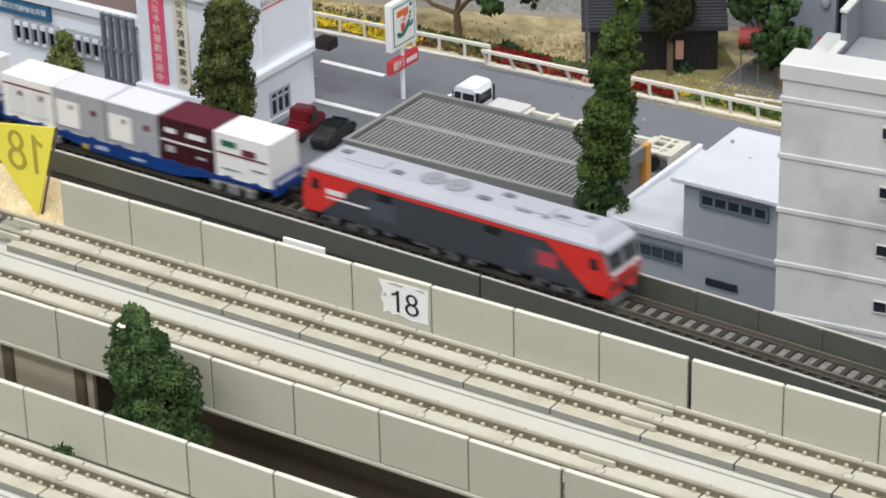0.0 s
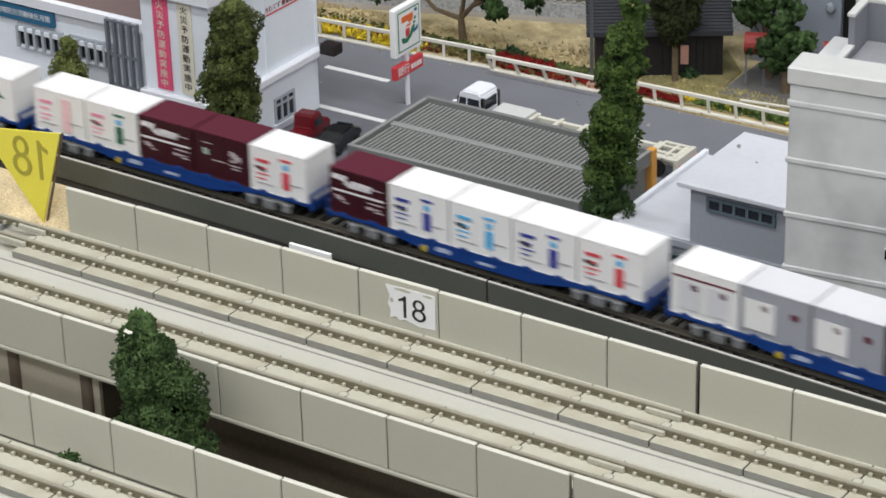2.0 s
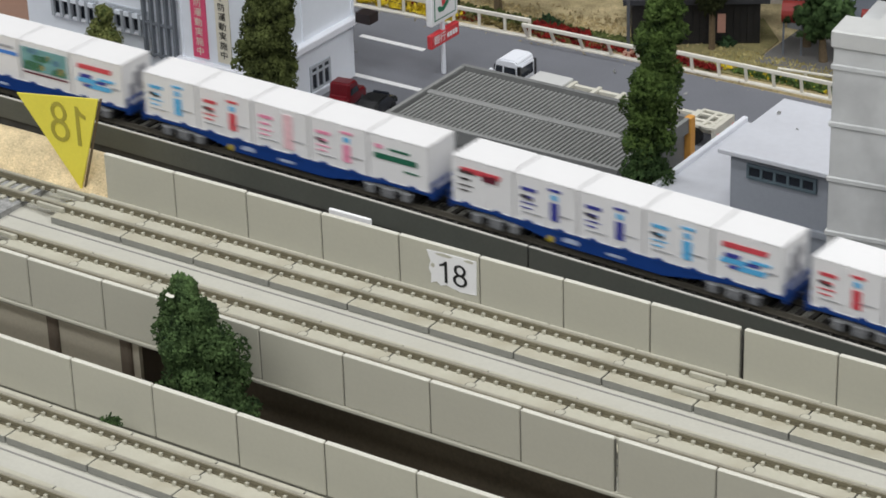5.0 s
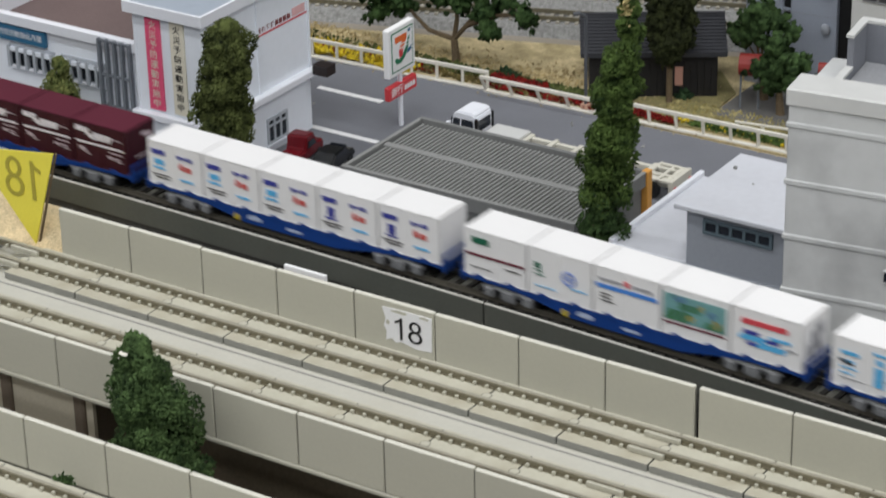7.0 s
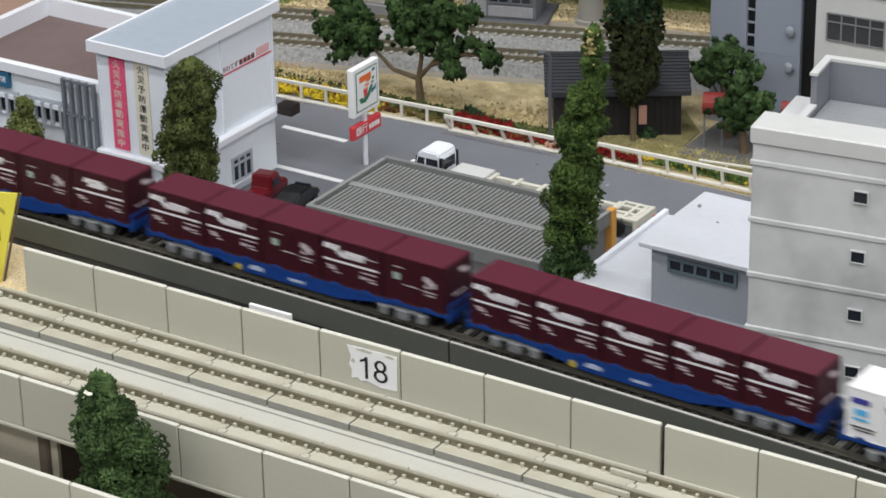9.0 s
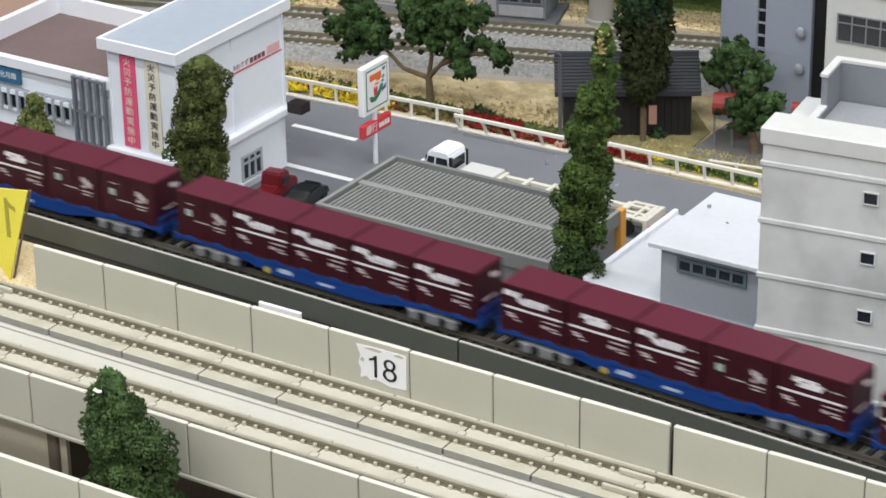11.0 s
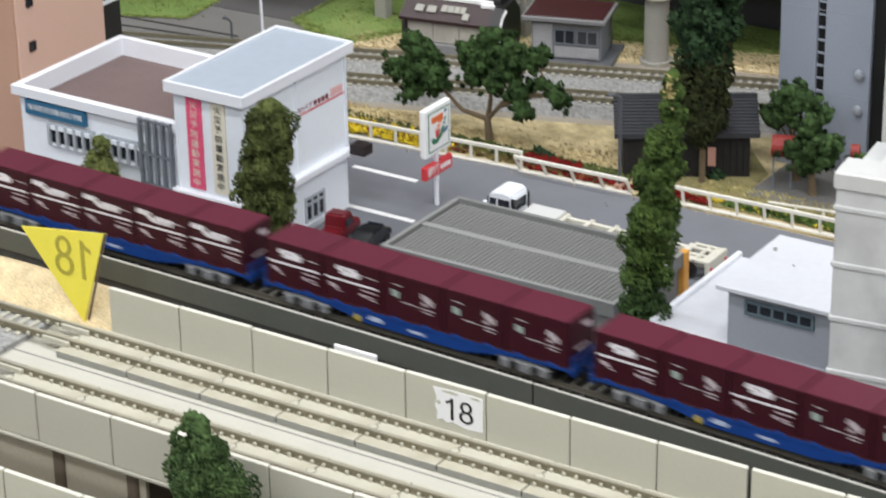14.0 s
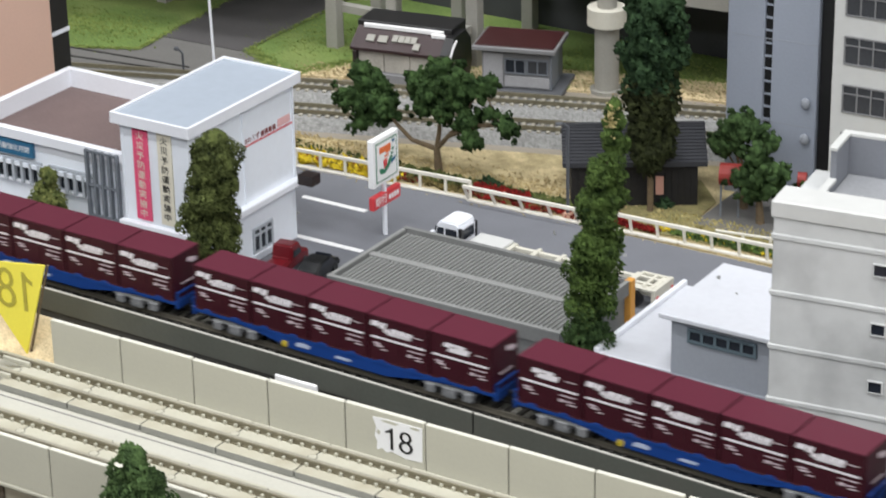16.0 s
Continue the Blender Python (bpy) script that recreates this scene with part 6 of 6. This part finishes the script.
KINDS = {
    "m": (C_MAROON, marks((LOGO_BIG, MARK_WHITE), (LOGO_LINE, MARK_WHITE), (LOGO_NOTES, MARK_DULL), (END_MARK, MARK_DULL)), "maroon container with a bold white marking"),
    "n": (C_MAROON, marks((TAG_GREEN, mat("pale_green_tag", (0.36, 0.44, 0.40), 0.5)), (LOGO_RING, mat("dull_white_marking", (0.48, 0.42, 0.44), 0.5)), (END_MARK, MARK_DULL)), "maroon container end with a small green tag"),
    "o": (C_MAROON, marks((LOGO_SMALL, MARK_WHITE), (LOGO_LINE, MARK_WHITE), (LOGO_NOTES, MARK_DULL), (END_MARK, MARK_DULL)), "maroon container with a small white marking"),
    "r": striped(MARK_RED), "p": striped(MARK_PINK), "b": striped(MARK_BLUE), "s": striped(MARK_SKY), "g": striped(MARK_GREEN, MARK_PINK),
    "G": (C_WHITE, marks((bars([(2.6, 20.4, 8.2, 10.2)]), MARK_GREEN), (bars([(3.0, 6.0, 12.0, 13.4)]), MARK_PINK), (bars([(9.0, 17.5, 12.0, 12.8), (15.0, 21.0, 5.2, 5.8)]), MARK_GREEN)), "white container with a broad green bar"),
    "k": (C_WHITE, marks((TEXT_A, MARK_PINK), (WIDE_V, mat("pale_pink_marking", (0.80, 0.52, 0.55), 0.5)), (TEXT_B, MARK_GREY)), "white container with a pale pink stripe"),
    "h": (C_WHITE, marks((TEXT_A, MARK_GREY), (HILL_DARK, MARK_GREEN), (HILL_LIME, MARK_LIME), (HILL_RED, MARK_WINE)), "white container with a green hill picture"),
    "j": (C_WHITE, marks((TITLE_RED, MARK_RED), (SPLASH_A, MARK_SKY), (SPLASH_B, MARK_BLUE), (TEXT_C, MARK_GREY), (END_PICTURE, MARK_GREY)), "white container with a red title and blue picture"),
    "q": (C_WHITE, marks((TITLE_RED, MARK_RED), (TEXT_A, MARK_DARK), (BOX_WINE, MARK_WINE)), "white container with a dark portrait panel and red title"),
    "u": (C_WHITE, marks((BOX_GREEN, MARK_GREEN), (LINE_MID, MARK_WINE), (BOX_WINE, MARK_WINE), (TEXT_B, MARK_GREEN)), "white container with green and wine-red boxes"),
    "v": (C_SILVER, marks((DOORS, CON_WHITE), (LINE_TOP, MARK_WINE), (SMALL_BOX, MARK_WINE)), "silver container with white doors and a dark red line"),
    "V": (C_WHITE, marks((DOORS, CON_SILVER), (LINE_TOP, MARK_WINE), (SMALL_BOX, MARK_WINE)), "white container with pale doors and a dark red line"),
    "w": (C_GREY, marks((DOOR_ONE, CON_WHITE), (SMALL_BOX, MARK_WINE)), "grey container with one white door"),
    "x": (C_MAROON, marks((bars([(3, 8, 11.4, 13.2), (13, 21, 11.2, 13.2)]), MARK_WHITE), (LONG_LINE, MARK_WHITE), (bars([(3, 7, 4, 6.4), (17, 21, 4, 5)]), MARK_GREY)), "wine-red container with white markings"),
    "A": (C_WHITE, marks((BOX_GREEN, MARK_GREEN), (bars([(0.8, 24, 7.6, 8.5)]), MARK_WINE), (TEXT_B, MARK_DARK)), "white container with a green box and dark red line"),
    "B": (C_WHITE, marks((TEXT_D, MARK_GREEN), (EMBLEM, mat("violet_blue_marking", (0.22, 0.30, 0.62), 0.5)), (TEXT_B, MARK_SKY)), "white container with a blue emblem"),
    "C": (C_WHITE, marks((LINE_BLUE, mat("clear_blue_marking", (0.06, 0.22, 0.62), 0.5)), (TEXT_E, MARK_GREY), (DOT_RED, MARK_RED), (TEXT_F, MARK_DARK)), "white container with a blue line and grey lettering"),
    "D": (C_WHITE, marks((PIC_BASE, mat("picture_teal", (0.16, 0.34, 0.34), 0.5)), (PIC_1, mat("picture_green", (0.07, 0.26, 0.08), 0.5)), (PIC_2, mat("picture_gold", (0.55, 0.42, 0.10), 0.5)), (PIC_3, mat("picture_blue", (0.18, 0.35, 0.55), 0.5)), (bars([(1, 23.4, 4.2, 4.8)]), MARK_WINE)), "white container with a large colourful picture"),
    "E": (C_WHITE, marks((SIGN_L, MARK_BLUE), (SIGN_R, MARK_BLUE), (RED_R, mat("vermilion_marking", (0.55, 0.07, 0.06), 0.5)), (SKY_L, MARK_SKY), (FOOT_L, MARK_DARK), (FOOT_R, MARK_SKY)), "white container with blue and red markings"),
    "F": (C_WHITE, marks((SIGN_L, MARK_BLUE), (SIGN_R, MARK_BLUE), (RED_R, mat("vermilion_marking", (0.55, 0.07, 0.06), 0.5)), (ICON_L, MARK_BLUE), (FOOT_L, MARK_DARK), (FOOT_R, MARK_SKY)), "white container with a blue figure and red markings"),
}
bm = bmesh.new()
for y in (-CW / 2 + 0.05, CW / 2 - 0.35):
    box(bm, CL * 0.48, CL * 0.52, y, y + 0.3, 0.9, CH - 0.9)
    break
DOOR_POST = to_mesh("door_post", bm)

# wagon underframe, fish-bellied
bm = bmesh.new()
SILL = [(-63.5, 6.9), (63.5, 6.9), (63.5, 5.8), (46, 5.7), (36, 4.9), (20, 2.0), (-20, 2.0), (-36, 4.9), (-46, 5.7), (-63.5, 5.8)]
prism(bm, SILL, -8.0, -7.0, "y")
prism(bm, SILL, 7.0, 8.0, "y")
box(bm, -63.5, 63.5, -7.0, 7.0, 5.6, 6.8)
box(bm, -64.6, -63.2, -7.6, 7.6, 4.2, 7.4, bevel=0.2)
box(bm, 63.2, 64.6, -7.6, 7.6, 4.2, 7.4, bevel=0.2)
for x in (-64.2, 64.2):
    box(bm, x - 0.4, x + 0.4, -7.4, -6.6, 7.2, 10.4)
    box(bm, x - 0.4, x + 0.4, -7.4, 7.4, 9.8, 10.4)
    box(bm, x - 0.4, x + 0.4, 6.6, 7.4, 7.2, 10.4)
for k in range(10):
    x = -57.0 + 12.6 * k
    for y in (-8.35, 8.15):
        prism(bm, [(x - 3.4, 6.2), (x + 3.4, 6.2), (x + 2.6, 7.0), (x + 0.9, 8.0), (x - 0.9, 8.0), (x - 2.6, 7.0)], y, y + 0.2, "y")
UNDER = to_mesh("underframe", bm)
UNDER.materials.append(WAGON_BLUE)
bm = bmesh.new()
for u0, u1, v0, v1 in ((-18.5, -12.5, 3.6, 4.9), (-1.5, 5.0, 3.4, 4.4), (-17.5, -13.5, 4.9, 5.3)):
    prism(bm, [(u0, v0), (u1, v0), (u1 + 0.5, v1), (u0 + 0.5, v1)], -8.12, -7.9, "y")
SILL_MARK = to_mesh("sill_marking", bm)
SILL_MARK.materials.append(mat("pale_blue_marking", (0.42, 0.48, 0.60), 0.5, vary=0.2, scale=300))
bm = bmesh.new()
rod(bm, (-23, -8.4, 3.4), (-23, -7.6, 3.4), 1.2, 12)
HANDBRAKE = to_mesh("brake_wheel", bm)
HANDBRAKE.materials.append(mat("yellow_brake_wheel", (0.55, 0.42, 0.03), 0.5))
bm = bmesh.new()
for y in (-6.6, 5.4):
    prism(bm, [(-9.6, 3.9), (-9.0, 4.6), (-3, 5.0), (3, 5.0), (9.0, 4.6), (9.6, 3.9), (3, 4.0), (-3, 4.0)], y, y + 1.0, "y")
    box(bm, -2.4, 2.4, y - 0.3, y + 1.2, 0.7, 4.4, bevel=0.3)
    rod(bm, (-1.2, y - 0.5, 2.2), (-1.2, y + 0.3, 2.2), 0.9, 8)
    rod(bm, (1.2, y - 0.5, 2.2), (1.2, y + 0.3, 2.2), 0.9, 8)
    for x in (-7, 7):
        box(bm, x - 1.7, x + 1.7, y - 0.4, y + 1.6, 1.0, 4.4, bevel=0.4)
box(bm, -3, 3, -5.4, 5.4, 2.0, 5.2)
BOGIE_M = to_mesh("bogie", bm)
BOGIE_M.materials.append(BOGIE)
bm = bmesh.new()
for y in (-5.0, 4.0):
    rod(bm, (0, y, 2.9), (0, y + 1.0, 2.9), 2.9, 18)
rod(bm, (0, -5, 2.9), (0, 5, 2.9), 0.6, 8)
WHEELS = to_mesh("wheelset", bm)
WHEELS.materials.append(WHEEL)
bm = bmesh.new()
box(bm, 0, 5.6, -0.7, 0.7, 4.2, 5.6, bevel=0.2)
box(bm, 4.2, 5.8, -1.5, 1.5, 3.8, 6.0, bevel=0.3)
COUPLER = to_mesh("coupler", bm)
COUPLER.materials.append(BLACK)


def wagon(code, label):
    th = new("container_wagon")
    th.empty_display_size = 0.01
    tagged(th, label, "railway wagon", "wagons of the container train")
    uf = part("underframe", UNDER, None, th, "blue fish-bellied underframe")
    part("sill_marking", SILL_MARK, None, uf)
    part("brake_wheel", HANDBRAKE, None, uf)
    for x in (-45.5, 45.5):
        bo = part("bogie", BOGIE_M, None, th, "grey bogie", at(x, 0, 0) @ Matrix.Diagonal((1.08, 1.2, 1.0, 1)))
        for wx in (-7, 7):
            part("wheelset", WHEELS, None, bo, at=at(wx, 0, 0))
    part("coupler", COUPLER, None, th, at=at(63.0, 0, 0))
    part("coupler", COUPLER, None, th, at=at(-63.0, 0, 0, 0, 0, 180))
    for i, c in enumerate(code):
        cm, ml, lab = KINDS[c]
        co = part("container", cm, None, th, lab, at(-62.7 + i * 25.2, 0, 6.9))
        dp = part("door_post", DOOR_POST, None, co)
        if not dp.data.materials:
            dp.data.materials.append(cm.materials[0])
        dp.material_slots[0].link = "OBJECT"
        dp.material_slots[0].material = cm.materials[0]
        for me, m in ml:
            k = part("marking", me, m, co)
            k.material_slots[0].link = "OBJECT"
            k.material_slots[0].material = m
    return th


TRAIN = [("Vwwxu", "blue wagon with white, grey and wine-red containers, some with white doors"), ("mbsbr", "blue wagon with one maroon and four white containers"),
         ("kgmnr", "blue wagon with white and maroon containers mixed"), ("rppbh", "blue wagon with five white containers, one with a green picture"),
         ("qbbsj", "blue wagon with five white containers, one with a blue picture"), ("srkpG", "blue wagon with five white striped containers"),
         ("ABCDj", "blue wagon with five white containers with pictures and emblems"), ("EEEFF", "blue wagon with five white containers with red and blue markings"),
         ("mmmmm", ""), ("mmnmn", ""), ("momno", ""), ("nmmmm", ""), ("mmonn", ""), ("ononn", ""), ("oonnn", ""), ("ommmm", ""), ("mmmmo", ""), ("ommmm", ""), ("mmmmo", ""), ("mnmmm", "")]
WAGONS = [wagon(code, lab or "blue container wagon with five maroon containers") for code, lab in TRAIN]

# ---- diesel locomotive ----
loco = new("diesel_locomotive")
loco.empty_display_size = 0.01
tagged(loco, "slate-grey and red diesel locomotive with a pale roof", "locomotive")
bm = bmesh.new()
prism(bm, [(-61.5, 4.6), (61.5, 4.6), (62.3, 11), (59.2, 20.4), (-59.2, 20.4), (-62.3, 11)], -9.2, 9.2, "y")
body = part("body", bm, LOCO_GREY, loco)
bm = bmesh.new()
prism(bm, [(-9.4, 20.2), (9.4, 20.2), (9.2, 21.2), (6.4, 24.2), (-6.4, 24.2), (-9.2, 21.2)], -58.5, 58.5, "x")
for v in bm.verts:
    if v.co.z > 23:
        v.co.x *= 0.95
roof = part("roof", bm, LOCO_ROOF, loco, "pale grey roof")
for x in (-13, -3):
    bm = bmesh.new()
    rod(bm, (x, 0, 24.2), (x, 0, 24.7), 4.6, 24)
    rod(bm, (x, 0, 24.7), (x, 0, 25.0), 1.4, 12)
    part("fan", bm, mat("dull_fan_grille", (0.24, 0.245, 0.27), 0.6), roof)
for x, w in ((-40, 8), (28, 7), (44, 6)):
    block("roof_hatch", (x - w, x + w, -3.4, 3.4, 24.1, 24.8), LOCO_ROOF, roof, "", 0.2)
for x, y, w in ((10, -3.5, 2.4), (16, 2.5, 2.0), (40, -2.0, 2.6), (48, 2.6, 1.8), (-26, -2.8, 2.2), (-50, 1.5, 2.4)):
    block("roof_vent", (x - w, x + w, y - 1.1, y + 1.1, 24.1, 25.0), mat("dark_roof_vent", (0.13, 0.135, 0.15), 0.6), roof, "dark grey roof vent", 0.2)
for x in (24, 27, 34):
    block("exhaust", (x, x + 2, -5.2, -3.6, 24.0, 25.0), mat("dull_fan_grille", (0.24, 0.245, 0.27), 0.6), roof)
for s in (-1, 1):
    bm = bmesh.new()
    prism(bm, [(-59.3, 18.6), (59.3, 18.6), (58.9, 20.5), (-58.9, 20.5)], s * 9.2 - 0.12, s * 9.2 + 0.12, "y")
    part("red_stripe", bm, LOCO_RED, body)
    for e in (-1, 1):
        bm = bmesh.new()
        prism(bm, [(e * 62.0, 4.7), (e * 62.4, 11), (e * 59.8, 18.7), (e * 38.5, 18.7), (e * 46, 12), (e * 55.5, 4.7)], s * 9.2 - 0.14, s * 9.2 + 0.14, "y")
        part("red_cab_side", bm, LOCO_RED, body)
        bm = bmesh.new()
        prism(bm, [(e * 55.0, 13.4), (e * 58.4, 13.4), (e * 57.6, 17.2), (e * 55.0, 17.2)], s * 9.2 - 0.25, s * 9.2 + 0.25, "y")
        part("cab_window", bm, GLASS, body)
    for x in (-30, 14):
        block("grille", (x, x + 6, s * 9.2 - 0.2, s * 9.2 + 0.2, 15.6, 18.2), BLACK, body)
    for k in range(6):
        block("side_panel", (-34 + k * 13, -22.6 + k * 13, s * 9.2 - 0.1, s * 9.2 + 0.1, 8.2, 15), mat("worn_slate_panel", (0.066, 0.074, 0.09), 0.45, vary=0.15, scale=60) if k in (0, 5) else LOCO_GREY, body)
    block("side_marking", (-52, -34, s * 9.2 - 0.16, s * 9.2 + 0.16, 11.0, 11.7), MARK_WHITE, body)
    block("side_marking", (-52, -44, s * 9.2 - 0.16, s * 9.2 + 0.16, 12.6, 14.6), MARK_WHITE, body)
    block("red_emblem", (35, 42.5, s * 9.2 - 0.16, s * 9.2 + 0.16, 9.6, 14.6), mat("dull_red_marking", (0.42, 0.05, 0.07), 0.5), body)
for e in (-1, 1):
    bm = bmesh.new()
    prism(bm, [(e * 61.6, 6.0), (e * 62.5, 11), (e * 61.9, 13), (e * 60.9, 12), (e * 60.6, 6)], -9.0, 9.0, "y")
    part("red_nose", bm, LOCO_RED, body)
    bm = bmesh.new()
    prism(bm, [(e * 62.1, 12.9), (e * 60.0, 19.6), (e * 59.0, 19.6), (e * 61.0, 12.9)], -8.4, 8.4, "y")
    part("windscreen", bm, GLASS, body)
    bm = bmesh.new()
    box(bm, e * 60 - 1.8, e * 60 + 1.8, -8.2, 8.2, 3.2, 6.2, bevel=0.4)
    part("skirt", bm, LOCO_RED, loco, "red front skirt")
    bm = bmesh.new()
    prism(bm, [(e * 58.6, 1.0), (e * 62.4, 1.0), (e * 61.4, 3.3), (e * 58.6, 3.3)], -7.4, 7.4, "y")
    part("snow_plough", bm, mat("dark_grey_bogie", (0.10, 0.10, 0.105), 0.5, vary=0.25, scale=200), loco, "dark grey snow plough")
    bm = bmesh.new()
    for y0, y1 in ((-8.7, -7.9), (-0.5, 0.5), (7.9, 8.7)):
        prism(bm, [(e * 62.35, 12.9), (e * 60.2, 19.8), (e * 59.4, 19.8), (e * 61.4, 12.9)], y0, y1, "y")
    box(bm, min(e * 62.7, e * 61.8), max(e * 62.7, e * 61.8), -8.6, 8.6, 12.2, 13.1)
    part("windscreen_frame", bm, HUT_GREY, body, "grey windscreen frame")
    bm = bmesh.new()
    prism(bm, [(e * 61.2, 19.4), (e * 60.6, 20.6), (e * 57.5, 21.4), (e * 57.5, 19.4)], -8.6, 8.6, "y")
    part("cab_visor", bm, LOCO_ROOF, body, "pale visor over the windscreen")
    for y in (-6.2, 6.2):
        block("headlight", (e * 62.3 - 0.5, e * 62.3 + 0.5, y - 0.8, y + 0.8, 9.8, 10.8), MARK_GREY, body)
    part("coupler", COUPLER, None, loco, at=at(e * 60.5, 0, 0, 0, 0, 0 if e > 0 else 180))
    bm = bmesh.new()
    rod(bm, (e * 62.9, -8, 12.4), (e * 62.9, 8, 12.4), 0.3, 6)
    part("handrail", bm, MARK_WHITE, loco)
for x in (-42, 0, 42):
    bo = part("bogie", BOGIE_M.copy(), None, loco, "dark bogie", at(x, 0, 0) @ Matrix.Diagonal((1.1, 1.24, 1.0, 1)))
    bo.data.materials[0] = mat("dark_grey_bogie", (0.10, 0.10, 0.105), 0.5, vary=0.25, scale=200)
    for wx in (-7, 7):
        part("wheelset", WHEELS, None, bo, at=at(wx, 0, 0))
for x in (-21, 21):
    block("fuel_tank", (x - 8, x + 8, -7.6, 7.6, 1.8, 6.0), WHEEL, loco, "", 0.6)
block("underframe", (-60, 60, -8.6, 8.6, 3.6, 4.7), BLACK, loco)
for k in range(9):
    for y in (-9.0, 8.4):
        block("equipment_box", (-53 + k * 12.4, -47 + k * 12.4 - (k % 3), y, y + 0.6, 3.0, 5.4 - 0.4 * (k % 2)), mat("dark_grey_bogie", (0.10, 0.10, 0.105), 0.5, vary=0.25, scale=200), loco, "", 0.2)

# ---- everything that moves ----
SPEED = [(0, 140.5), (1, 142.5), (2, 144.5), (3, 147.5), (4, 147), (5.25, 146), (6.5, 146), (7.5, 144.5), (8.5, 142.5), (9.2, 141.5), (11.3, 140), (12, 139.5),
         (12.75, 137.5), (13.25, 133.5), (14, 132.5), (15, 132.5), (16, 130)]

UNEVEN = [(0, -2.5), (1, -1.6), (2, -3), (3, -4.4), (4, -2.8), (6.5, 1.2), (8, 0.6), (9, 1.5), (11.5, -1.4), (12.5, 0.6), (13, 1.6), (14.5, 2.4), (15.5, 3.2), (16, 3.4)]


def travelled(t):
    """How far the train has run since the start, in mm."""
    s = 0.0
    for (a, va), (b, vb) in zip(SPEED, SPEED[1:]):
        if t <= a:
            break
        e = min(t, b)
        ve = va + (vb - va) * (e - a) / (b - a)
        s += (va + ve) / 2 * (e - a)
    return s + float(np.interp(t, [k[0] for k in UNEVEN], [k[1] for k in UNEVEN]))


def on_track(x):
    """Pose of a vehicle whose middle is at x: both bogies on the curve."""
    a, b = centre_y(x - 45), centre_y(x + 45)
    return at(x, (a + b) / 2, RAIL_Z, 0, 0, math.degrees(math.atan2(b - a, 90)))


def motions():
    times = [i * 0.5 for i in range(33)]
    walk(loco, [(t, on_track(141.0 + travelled(t))) for t in times])
    for i, w in enumerate(WAGONS):
        middle = 63.5 - 135.65 * i - 62.9
        walk(w, [(t, on_track(middle + travelled(t))) for t in times])


motions()
